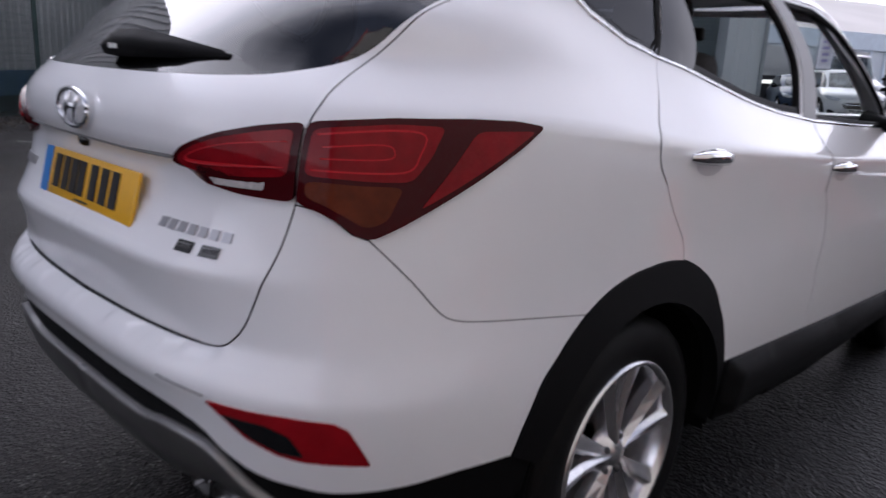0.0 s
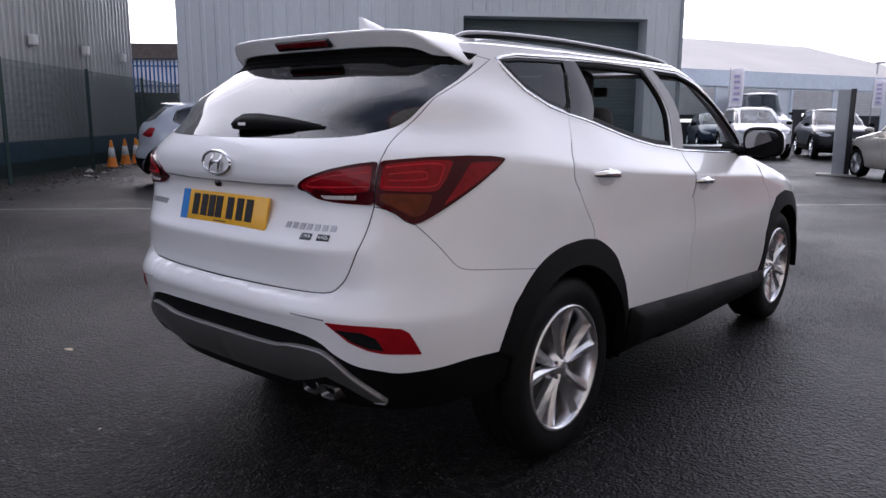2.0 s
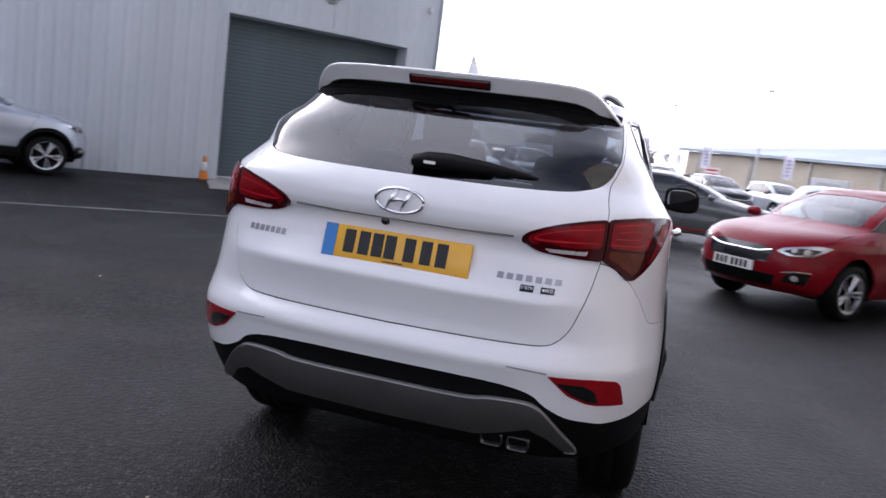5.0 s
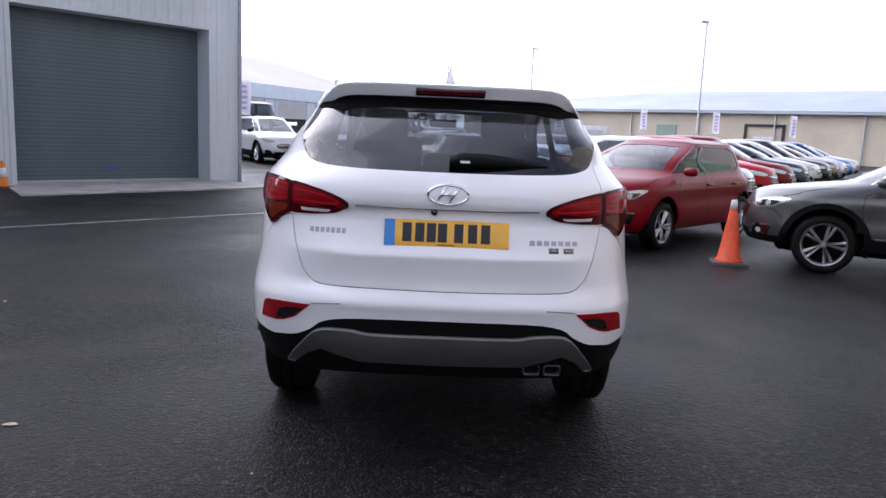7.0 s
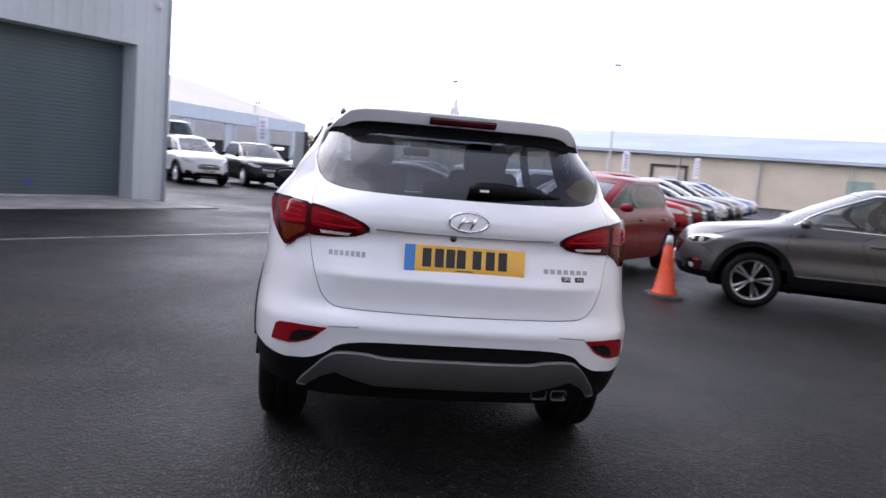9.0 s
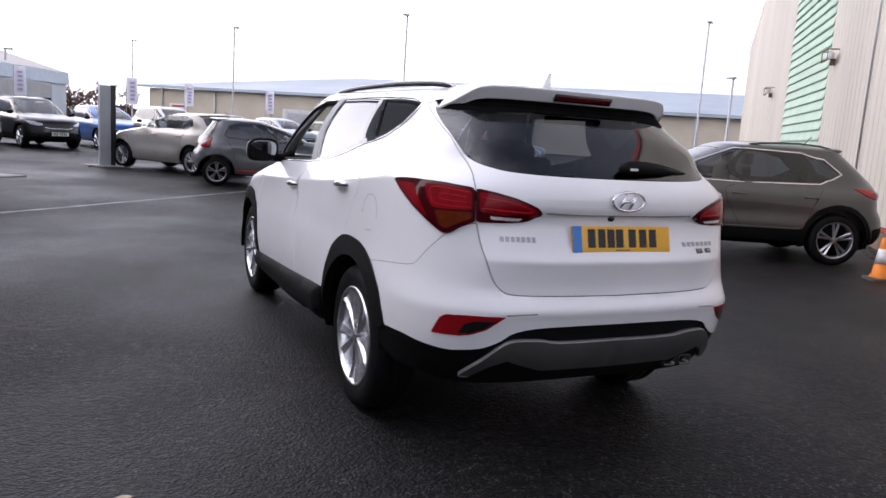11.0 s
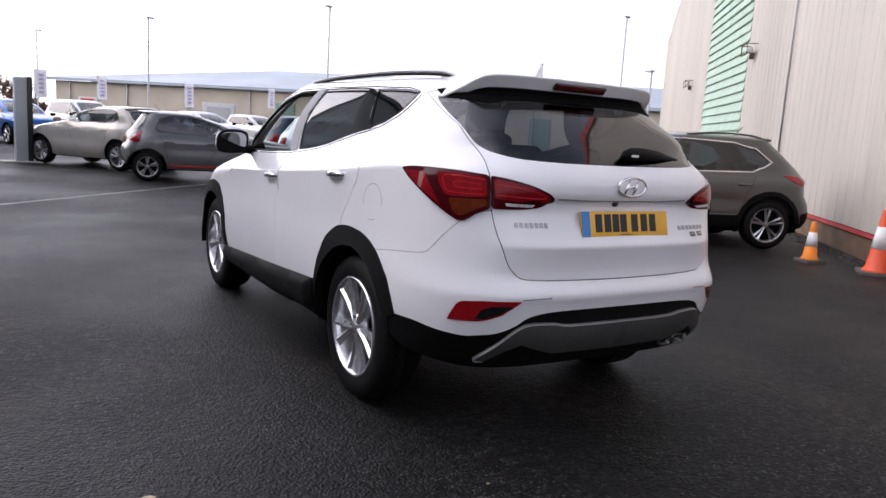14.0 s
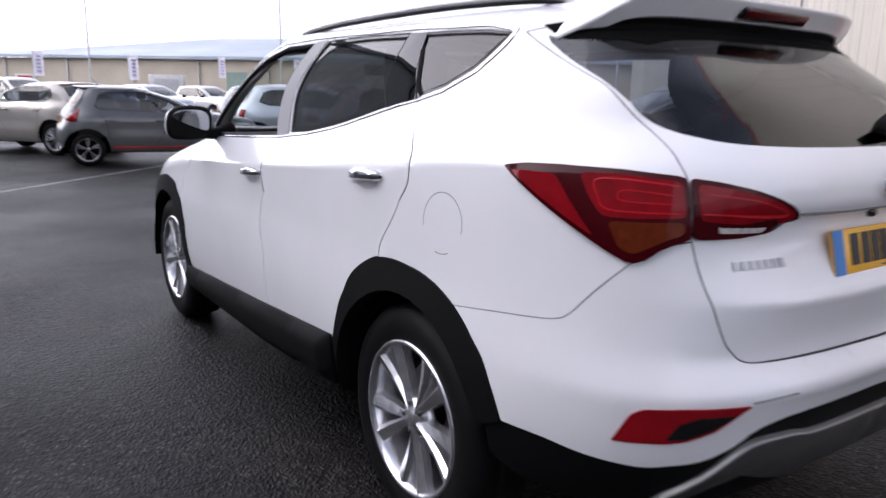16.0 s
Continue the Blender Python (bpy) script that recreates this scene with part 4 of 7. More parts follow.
        bm = skin(S, K(pillar), step=.06, out=.0025, flange=.004, gap=0)
        if s < 0:
            bmesh.ops.scale(bm, vec=(-1, 1, 1), verts=bm.verts)
            bmesh.ops.reverse_faces(bm, faces=bm.faces)
        part("pillar_trim", bm, "pillar_grey", car)
        post = [("y", .142, 1.356), ("y", .235, 1.565), ("y", .333, 1.567), ("y", .331, 1.322)]
        bm = skin(S, K(post), step=.03, out=.0025, flange=0, gap=0)
        if s < 0:
            bmesh.ops.scale(bm, vec=(-1, 1, 1), verts=bm.verts)
            bmesh.ops.reverse_faces(bm, faces=bm.faces)
        part("window_post", bm, "dark_gloss", car)
        bm = strip(S, K([p for p in d_edge if 1.345 < S.at(*p).z < 1.562]), .008, out=.0055, depth=.002, step=.03)
        if s < 0:
            bmesh.ops.scale(bm, vec=(-1, 1, 1), verts=bm.verts)
            bmesh.ops.reverse_faces(bm, faces=bm.faces)
        part("panel_gap", bm, "seam_dark", car)
        bm = strip(S, K([("y", 2.10, 1.138), ("y", 1.6, 1.155), ("y", 1.2, 1.176), ("y", .90, 1.206), ("y", .68, 1.240), ("y", .48, 1.283), ("y", .28, 1.328), ("y", .16, 1.350), ("y", .05, 1.378), ("y", -.07, 1.434), ("y", -.155, 1.508), ("y", -.185, 1.552), ("y", -.06, 1.572), ("y", .28, 1.580), ("y", .9, 1.584), ("y", 1.1, 1.584), ("y", 1.40, 1.576), ("y", 1.62, 1.530), ("y", 1.83, 1.443), ("y", 2.01, 1.315)]), .011, out=.004, depth=.004)
        if s < 0:
            bmesh.ops.scale(bm, vec=(-1, 1, 1), verts=bm.verts)
            bmesh.ops.reverse_faces(bm, faces=bm.faces)
        part("chrome_strip", bm, "chrome", car)
    # dark gaps between the panels
    for path, ur_ in ((seam, 1.35), (seam_up, 1.35), (b_seam, 1.2), (d_edge, 1.0), (door_line, 1.0), ([("y", 2.27, .55), ("y", 2.30, .70), ("y", 2.25, .95), ("y", 2.22, 1.12)], 1.0)):
        if path is seam:
            part("panel_gap", strip(S, K(seam), .016, out=-.0035, depth=.003, step=.025, both=True, ur=ur_), "seam_dark", car)
            continue
        for s in (1, -1):
            bm = strip(S, K(path), .016, out=-.0035, depth=.003, step=.025, ur=ur_)
            if s < 0:
                bmesh.ops.scale(bm, vec=(-1, 1, 1), verts=bm.verts)
                bmesh.ops.reverse_faces(bm, faces=bm.faces)
            part("panel_gap", bm, "seam_pale" if path is b_seam else "seam_dark", car)
    # nose, screen, roof
    screen = [("f", 0, 1.16), ("f", .45, 1.165), ("f", .66, 1.175), ("f", .635, 1.35), ("f", .58, 1.545), ("f", .4, 1.572), ("f", 0, 1.58)]
    poly = screen + [("f", 0, 1.60), ("f", .5, 1.60), ("y", 1.48, 1.60), ("y", 1.66, 1.558), ("y", 1.87, 1.460), ("y", 2.06, 1.315), ("y", 2.22, 1.12), ("y", 2.25, .95), ("y", 2.30, .70), ("y", 2.27, .64)] + nose_arch[:-3][::-1] + [("f", .8, .45), ("f", .4, .42), ("f", 0, .42)]
    part("front_body", skin(S, K(poly), step=.05, middle=True), "white_paint", car)
    part("windscreen", skin(S, K(screen), step=.07, middle=True, out=-.003, flange=.004, gap=.001), "clear", car, "clear windscreen")
    bm = bmesh.new()
    ya, yb = S.tail(1.60), S.nose(1.60)
    rows = []
    for i in range(37):
        y = ya + (yb - ya) * i / 36
        hw = S.raw(S.u_y(min(yb - 1e-4, max(ya + 1e-4, y)), 1.60), 1.60).x
        q = max(0.0, min(1.0, (y - ya) / .5)) * max(0.0, min(1.0, (yb - y) / .6))
        crown = .072 * (q * (2 - q)) ** .6 + .0005
        row = []
        for j in range(25):
            t = -math.cos(math.pi * j / 24)
            row.append(bm.verts.new((hw * t, y, 1.60 + crown * (1 - abs(t) ** 2.4) ** .75)))
        rows.append(row)
    for p, q in zip(rows, rows[1:]):
        for j in range(24):
            bm.faces.new((p[j], p[j + 1], q[j + 1], q[j]))
    bmesh.ops.remove_doubles(bm, verts=bm.verts, dist=.0004)
    part("roof", bm, "white_paint", car)
    # spoiler with its lamp
    bm = bmesh.new()
    rows = []
    yt, zt = table([(0, -.575), (.3, -.562), (.45, -.53), (.53, -.49), (.57, -.45), (.60, -.40), (.635, -.33)]), table([(0, 1.640), (.3, 1.640), (.45, 1.637), (.51, 1.629), (.55, 1.608), (.59, 1.572), (.635, 1.530)])
    th = table([(0, .056), (.45, .056), (.53, .058), (.57, .050), (.60, .032), (.635, .010)])
    for j in range(45):
        x = -.635 + 1.27 * j / 44
        a, b, t = yt(abs(x)), zt(abs(x)), th(abs(x))
        fy, fz = -.12, min(b + .026, 1.60 + .066 * max(0, 1 - (abs(x) / .66) ** 2.4) ** .75)
        rows.append([bm.verts.new((x, *p)) for p in ((fy, fz - .004), ((fy + a) / 2, (fz + b) / 2 + .006), (a + .03, b + .004), (a + .006, b + .0015), (a + .002, b), (a, b - .003), (a + .0015, b - .007), (a + .006, b - .013), (a + .038, b - t + .012), (a + .044, b - t + .004), (a + .046, b - t + .001), (a + .052, b - t), (a + .20, b - t))])
    for p, q in zip(rows, rows[1:]):
        for k in range(len(p) - 1):
            bm.faces.new((p[k], q[k], q[k + 1], p[k + 1]))
    bm.faces.new(rows[0])
    bm.faces.new(rows[-1][::-1])
    spoiler = part("spoiler", bm, "white_paint", car)
    top = [X0(1.551), ("x", .4, 1.549), ("x", .595, 1.541), ("x", .63, 1.530), ("x", .628, 1.560), ("x", .50, 1.583), X0(1.593)]
    part("glass_surround", skin(S, K(top), step=.04, ur=1.35, middle=True, out=.0022, flange=.003, gap=0), "dark_inside", car)
    # shade below the spoiler, put in as a black sheet
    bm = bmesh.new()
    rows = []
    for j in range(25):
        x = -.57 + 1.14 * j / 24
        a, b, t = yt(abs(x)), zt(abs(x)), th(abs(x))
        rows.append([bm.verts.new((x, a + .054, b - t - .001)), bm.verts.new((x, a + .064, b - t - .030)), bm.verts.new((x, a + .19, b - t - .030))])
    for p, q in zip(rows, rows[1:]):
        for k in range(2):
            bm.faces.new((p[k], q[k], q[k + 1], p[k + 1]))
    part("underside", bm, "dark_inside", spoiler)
    bm = bmesh.new()
    box(bm, -.158, .158, -.006, .02, -.020, .018, Matrix.Translation((0, -.551, 1.606)) @ Matrix.Rotation(radians(40), 4, "X"), bevel=.005)
    lamp = part("brake_lamp", bm, "gloss_black", spoiler)
    bm = bmesh.new()
    box(bm, -.148, .148, -.009, .01, -.010, .016, Matrix.Translation((0, -.551, 1.606)) @ Matrix.Rotation(radians(40), 4, "X"), bevel=.004)
    part("lens", bm, "brake_red", lamp, "dark red brake light lens")
    # tail lamps
    outer = [("x", .664, 1.200), ("y", -.69, 1.211), ("y", -.56, 1.213), ("y", -.47, 1.210), ("y", -.40, 1.201), ("y", -.455, 1.165), ("y", -.545, 1.113), ("y", -.63, 1.065), ("y", -.695, 1.027), ("y", -.738, 1.004), ("y", -.762, 1.012), ("y", -.785, 1.036), ("y", -.808, 1.053), ("x", .664, 1.064)]
    innr = [("x", .6615, 1.064), ("x", .56, 1.066), ("x", .47, 1.074), ("x", .43, 1.09), ("x", .405, 1.115), ("x", .43, 1.138), ("x", .475, 1.157), ("x", .53, 1.175), ("x", .60, 1.190), ("x", .6615, 1.199)]
    for s in (1, -1):
        def lay(nm, poly, mt, parent, out, label="", dome=.0, flange=.008, r=.012):
            bm = skin(S, rounded(K(poly), r), step=.022, ur=1.35, out=out, flange=flange, gap=.0008, dome=dome)
            if s < 0:
                bmesh.ops.scale(bm, vec=(-1, 1, 1), verts=bm.verts)
                bmesh.ops.reverse_faces(bm, faces=bm.faces)
            return part(nm, bm, mt, parent, label)
        lo = lay("tail_lamp", outer, "deep_red", car, .010, "dark red wrap-round tail lamp", dome=.002, flange=.016)
        lay("brake_panel", [("y", -.61, 1.199), ("y", -.69, 1.201), ("x", .674, 1.189), ("x", .674, 1.112), ("y", -.735, 1.105), ("y", -.676, 1.105), ("y", -.64, 1.15)], "lamp_red", lo, .0127, flange=.001)
        lay("turn_signal", [("y", -.688, 1.098), ("y", -.76, 1.100), ("x", .676, 1.105), ("x", .676, 1.076), ("y", -.795, 1.062), ("y", -.745, 1.024), ("y", -.715, 1.038)], "amber_lens", lo, .0127, flange=.001)
        lay("side_marker", [("y", -.425, 1.193), ("y", -.555, 1.193), ("y", -.60, 1.14), ("y", -.668, 1.056), ("y", -.60, 1.094), ("y", -.50, 1.149)], "lamp_red", lo, .0127, flange=.001)
        li = lay("reverse_lamp", innr, "deep_red", car, .010, "dark red inner tail lamp", dome=.002, flange=.016)
        lay("red_panel", [("x", .652, 1.187), ("x", .60, 1.180), ("x", .53, 1.165), ("x", .475, 1.147), ("x", .435, 1.128), ("x", .428, 1.117), ("x", .46, 1.106), ("x", .652, 1.109)], "lamp_red", li, .0127, flange=.001)
        lay("clear_panel", [("x", .478, 1.094), ("x", .615, 1.097), ("x", .612, 1.079), ("x", .50, 1.077)], "clear_lens", li, .0127, r=.004, flange=.001)
        for held, path, wide in ((lo, [("x", .682, 1.180), ("y", -.70, 1.190), ("y", -.650, 1.184), ("y", -.662, 1.150), ("y", -.680, 1.125), ("y", -.73, 1.120), ("x", .682, 1.122)], .010),
                                 (lo, [("x", .692, 1.160), ("y", -.715, 1.167), ("y", -.700, 1.155), ("y", -.715, 1.143), ("x", .692, 1.141)], .008),
                                 (li, [("x", .645, 1.166), ("x", .55, 1.155), ("x", .48, 1.137), ("x", .452, 1.121), ("x", .50, 1.118), ("x", .645, 1.123)], .007)):
            bm = strip(S, smooth_path(K(path), 4), wide, out=.0148, depth=-.0122, step=.02, ur=1.35)
            if s < 0:
                bmesh.ops.scale(bm, vec=(-1, 1, 1), verts=bm.verts)
                bmesh.ops.reverse_faces(bm, faces=bm.faces)
            part("light_guide", bm, "bright_red", held)
        # bumper reflectors
        rf = lay("reflector", [("x", .556, .694), ("x", .70, .691), ("y", -.818, .683), ("y", -.797, .668), ("y", -.757, .592), ("y", -.85, .597), ("x", .68, .605), ("x", .625, .630)], "red_lens", car, .004, "red bumper reflector", r=.006)
        lay("dark_insert", [("x", .585, .674), ("x", .67, .670), ("x", .705, .652), ("x", .722, .609), ("x", .685, .612), ("x", .635, .634)], "gloss_black", rf, .0055, r=.004, flange=.001)
    # dark cladding
    low = skirt + [("y", -.41, .522), ("y", -.42, .44), ("y", -.50, .40), ("y", -.58, .388), ("x", .70, .36), ("x", .60, .355), ("x", .3, .36), X0(.36)]
    part("lower_bumper", skin(S, K(low), step=.04, ur=1.35, middle=True, out=-.006, flange=.02, gap=.0015), "black_plastic", car, "black textured lower bumper")
    dif = [X0(.574), ("x", .30, .575), ("x", .38, .587), ("x", .50, .588), ("x", .555, .562), ("x", .615, .495), ("x", .672, .412), ("x", .635, .410), ("x", .575, .468), ("x", .515, .498), ("x", .45, .475), ("x", .35, .445), X0(.44)]
    part("skid_plate", skin(S, K(dif), step=.03, ur=1.35, middle=True, out=.012, flange=.02, gap=0, dome=.006), "silver_plastic", car, "satin silver skid plate")
    # highlight on the plate's upper edge, painted as a paler strip
    part("skid_edge", strip(S, K(smooth_path(K(dif[:8]))), .007, out=.016, depth=.004, step=.03, both=True, ur=1.35), "silver_edge", car)
    for s in (1, -1):
        bm = strip(S, K([("x", .43, .708), ("x", .50, .704), ("x", .556, .699)]), .006, out=.0008, depth=.004, ur=1.35)
        if s < 0:
            bmesh.ops.scale(bm, vec=(-1, 1, 1), verts=bm.verts)
            bmesh.ops.reverse_faces(bm, faces=bm.faces)
        part("bumper_groove", bm, "seam_pale", car)
    for s in (1, -1):
        for cy, edge in ((0.0, arch_r), (2.70, nose_arch)):
            inner_e = [(cy + .415 * math.cos(a), .365 + .415 * math.sin(a)) for a in [radians(q) for q in np.linspace(186, -6, 23)]]
            mid = [("y", y, max(.52 if (y < cy) == (cy < 1) else .33, z)) for y, z in inner_e]
            if cy > 1:
                mid = mid[::-1]
            bm = skin(S, K(edge + mid[::-1]), step=.03, out=.006, flange=.045, gap=0)
            if s < 0:
                bmesh.ops.scale(bm, vec=(-1, 1, 1), verts=bm.verts)
                bmesh.ops.reverse_faces(bm, faces=bm.faces)
            part("arch_trim", bm, "black_plastic", car, "black plastic wheel arch trim")
            bm = bmesh.new()
            rows = []
            for a in np.linspace(radians(172), radians(-8), 25):
                rows.append([bm.verts.new((s * q, cy + .43 * math.cos(a), .365 + .43 * math.sin(a))) for q in (.90, .50)])
            for p, q in zip(rows, rows[1:]):
                bm.faces.new((p[0], p[1], q[1], q[0]))
            part("arch_liner", bm, "dark_inside", car)
        sill = [("y", .44, .528), ("y", 1.2, .477), ("y", 2.25, .415), ("y", 2.25, .30), ("y", 1.3, .30), ("y", .44, .34)]
        bm = skin(S, K(sill), step=.04, out=.012, flange=.04, gap=0, dome=.034)
        if s < 0:
            bmesh.ops.scale(bm, vec=(-1, 1, 1), verts=bm.verts)
            bmesh.ops.reverse_faces(bm, faces=bm.faces)
        part("sill_trim", bm, "black_plastic", car, "black plastic sill trim")
        for cy in (0, 2.70):
            alloy_wheel(car, Matrix.Translation((s * .775, cy, .365)) @ (Matrix.Identity(4) if s > 0 else Matrix.Rotation(math.pi, 4, "Z")) @ Matrix.Rotation(radians(20 if cy else 4 if s > 0 else 38), 4, "X"), .365, .225, .245, 5)
        # mirror
        def pod(cx, cy, hx, hy, hz, back):
            bm = bmesh.new()
            for v in bmesh.ops.create_icosphere(bm, subdivisions=4, radius=1.0)["verts"]:
                c = v.co
                lean = .10 * c.z
                c.x, c.z = math.copysign(abs(c.x) ** .62, c.x), math.copysign(abs(c.z) ** .68, c.z)
                v.co = (s * (cx + hx * (c.x - lean)), cy + hy * max(c.y, back), 1.205 + hz * c.z)
            return bm
        mir = part("door_mirror", pod(.972, 1.975, .108, .10, .080, -.28), "white_paint", car, "white door mirror with a black surround")
        part("surround", pod(.972, 1.950, .112, .036, .084, -.6), "black_plastic", mir)
        bm = pod(.972, 1.929, .094, .004, .067, -.9)
        bmesh.ops.transform(bm, matrix=Matrix.Translation((s * .972, 1.929, 1.205)) @ Matrix.Rotation(radians(s * 6), 4, "Z") @ Matrix.Rotation(radians(15), 4, "X") @ Matrix.Translation((-s * .972, -1.929, -1.205)), verts=bm.verts)
        part("mirror_glass", bm, "mirror", mir)
        bm = bmesh.new()
        tube(bm, [(s * .74, 2.00, 1.165), (s * .83, 1.985, 1.150), (s * .92, 1.97, 1.155)], [.05, .04, .035], flat=.8)
        part("arm", bm, "black_plastic", mir)
        # roof rail
        bm = bmesh.new()
        pts = [(s * .536, -.33, 1.612), (s * .545, -.22, 1.652), (s * .562, 0, 1.664), (s * .575, .4, 1.670), (s * .577, 1.0, 1.663), (s * .565, 1.45, 1.640), (s * .55, 1.64, 1.588)]
        cv = [table([(i, p[k]) for i, p in enumerate(pts)]) for k in range(3)]
        fine = [(cv[0](i / 4), cv[1](i / 4), cv[2](i / 4) - .007) for i in range(4 * (len(pts) - 1) + 1)]
        tube(bm, fine, [.005] + [.0095] * (len(fine) - 2) + [.005], flat=.85)
        rail = part("roof_rail", bm, "rail_silver", car, "satin silver roof rail")
        # shade in the gap under the rail, put in as a black tube
        bm = bmesh.new()
        tube(bm, [(q[0], q[1], q[2] - .014) for q in fine[2:-2]], .0075, 6)
        part("rail_base", bm, "black_plastic", rail)
        for p in (pts[5],):
            bm = bmesh.new()
            box(bm, p[0] - .008, p[0] + .008, p[1] - .035, p[1] + .035, p[2] - .04, p[2] - .006, bevel=.004)
            part("foot", bm, "gloss_black", rail)
    # number plate, badge, letters
    tilt = pose(0, -.934, 1.010, -13.5, 0, 0)
    bm = bmesh.new()
    box(bm, -.26, .26, -.006, .004, -.056, .056, bevel=.003)
    plate = part("number_plate", bm, "plate_yellow", car, "yellow rear number plate with a blue end")
    plate.matrix_local = tilt
    bm = bmesh.new()
    box(bm, -.2595, -.215, -.0075, -.004, -.0555, .0555)
    part("blue_end", bm, "plate_blue", plate, smooth=False)
    for x in (-.165, -.112, -.064, -.018, .050, .108, .162):
        bm = bmesh.new()
        box(bm, x - .019, x + .019, -.0085, -.005, -.036, .043)
        part("bar", bm, "ink", plate, smooth=False)
    bm = bmesh.new()
    box(bm, -.04, .035, -.008, -.005, -.049, -.045)
    part("small_bar", bm, "ink", plate, smooth=False)
    bm = bmesh.new()
    ring = [(.083 * math.cos(a), .040 * math.sin(a)) for a in [2 * math.pi * q / 40 for q in range(41)]]
    tube(bm, [(x, -.008, z) for x, z in ring], .0062, 8)
    for x in (-.026, .026):
        tube(bm, [(x - .020, -.008, -.033), (x - .004, -.011, 0), (x + .016, -.008, .033)], [.006, .007, .006], 8)
    tube(bm, [(-.03, -.010, -.006), (0, -.012, .004), (.03, -.010, .002)], [.005, .007, .005], 8)
    badge = part("badge", bm, "chrome", car, "chrome oval badge")
    badge.matrix_local = pose(0, -.946, 1.176, 2, 0, 0)
    for x0, x1, z, k, hgt, mt in ((-.575, -.415, 1.003, 7, .020, "letter_grey"), (.35, .565, .985, 7, .018, "letter_grey"), (.43, .56, .955, 2, .020, "gloss_black")):
        wd = (x1 - x0) / k
        for i in range(k):
            bm = bmesh.new()
            xa, xb = x0 + i * wd, x0 + i * wd + wd * .66
            vs = []
            for o in (.0005, .003):
                for xx, zz in ((xa, z - hgt / 2), (xb, z - hgt / 2), (xb, z + hgt / 2), (xa, z + hgt / 2)):
                    p = S.at(S.u_x(abs(xx), zz), zz, o)
                    vs.append(bm.verts.new((math.copysign(p.x, xx), p.y, p.z)))
            for f in ((0, 1, 2, 3), (7, 6, 5, 4), (0, 4, 5, 1), (1, 5, 6, 2), (2, 6, 7, 3), (3, 7, 4, 0)):
                bm.faces.new([vs[q] for q in f])
            bmesh.ops.recalc_face_normals(bm, faces=bm.faces)
            part("badge_bar", bm, mt, car, smooth=False)
    for words, xc in (("CRDI", .4515), ("4WD", .5165)):
        cu = bpy.data.curves.new("words", "FONT")
        cu.body, cu.size, cu.align_x, cu.align_y, cu.extrude = words, .0165, "CENTER", "CENTER", .0006
        tmp = bpy.data.objects.new("words", cu)
        me = bpy.data.meshes.new_from_object(tmp)
        bpy.data.objects.remove(tmp)
        bm = bmesh.new()
        bm.from_mesh(me)
        p, q = S.at(S.u_x(xc, .955), .955, .0042), S.at(S.u_x(xc + .02, .955), .955, .0042)
        bmesh.ops.transform(bm, matrix=pose(p.x, p.y, p.z, 84, 0, math.degrees(math.atan2(q.y - p.y, q.x - p.x))), verts=bm.verts)
        part("lettering", bm, "chrome", car, smooth=False)
    # lip over the plate, its thin shadow line painted grey, with the camera
    bm = strip(S, K([X0(1.108), ("x", .2, 1.108), ("x", .385, 1.112)]), .004, out=.0015, depth=.006, both=True, ur=1.35)
    part("tailgate_lip", bm, "seam_grey", car)
    bm = bmesh.new()
    lathe([(0, -.012), (.010, -.012), (.014, -.006), (.016, .01)], bm, 14, pose(-.055, -.912, 1.098, 0, 0, -90) @ pose(0, 0, 0, 0, 180, 0))
    part("camera_button", bm, "gloss_black", car)
    # wiper
    bm = bmesh.new()
    pts = [(.0, -.858, 1.306), (.05, -.855, 1.310), (.14, -.850, 1.311), (.26, -.833, 1.308), (.42, -.788, 1.300)]
    rows = []
    for i, (x, y, z) in enumerate(pts):
        hgt = (.022, .036, .036, .027, .007)[i]
        rows.append([bm.verts.new(q) for q in ((x, y - .022, z - hgt * .6), (x, y - .030, z + hgt * .2), (x, y - .012, z + hgt), (x, y + .004, z - hgt * .4))])
    for p, q in zip(rows, rows[1:]):
        for k in range(4):
            bm.faces.new((p[k], p[(k + 1) % 4], q[(k + 1) % 4], q[k]))
    bm.faces.new(rows[0])
    bm.faces.new(rows[-1])
    bmesh.ops.recalc_face_normals(bm, faces=bm.faces)
    wiper = part("wiper", bm, "black_plastic", car, "black rear wiper")
    bm = bmesh.new()
    box(bm, .045, .085, -.889, -.886, 1.305, 1.315)
    part("label", bm, "plate_white", wiper, "small white label", smooth=False)
    # aerial fin
    bm = bmesh.new()
    rows = []
    for i in range(9):
        f = i / 8
        y = -.22 + .20 * f
        hgt = .085 * (1 - f) ** .8 + .004 if i else .086
        rows.append([bm.verts.new((x * (.030 - .004 * f), y - .03 * q * (1 - f) ** 2, 1.655 + .012 * f + hgt * q)) for x, q in ((-1.7, 0), (-.75, .22), (-.4, .6), (-.12, 1), (.12, 1), (.4, .6), (.75, .22), (1.7, 0))])
    for p, q in zip(rows, rows[1:]):
        for k in range(7):
            bm.faces.new((p[k], p[k + 1], q[k + 1], q[k]))
    bm.faces.new(rows[0])
    bm.faces.new(rows[-1][::-1])
    bmesh.ops.recalc_face_normals(bm, faces=bm.faces)
    part("aerial_fin", bm, "white_paint", car)
    # exhaust
    for x in (.385, .475):
        bm = bmesh.new()
        pr = [(-.038, -.024), (.038, -.024), (.038, .024), (-.038, .024)]
        o, i2 = rounded(pr, .014), rounded([(p[0] * .84, p[1] * .78) for p in pr], .011)
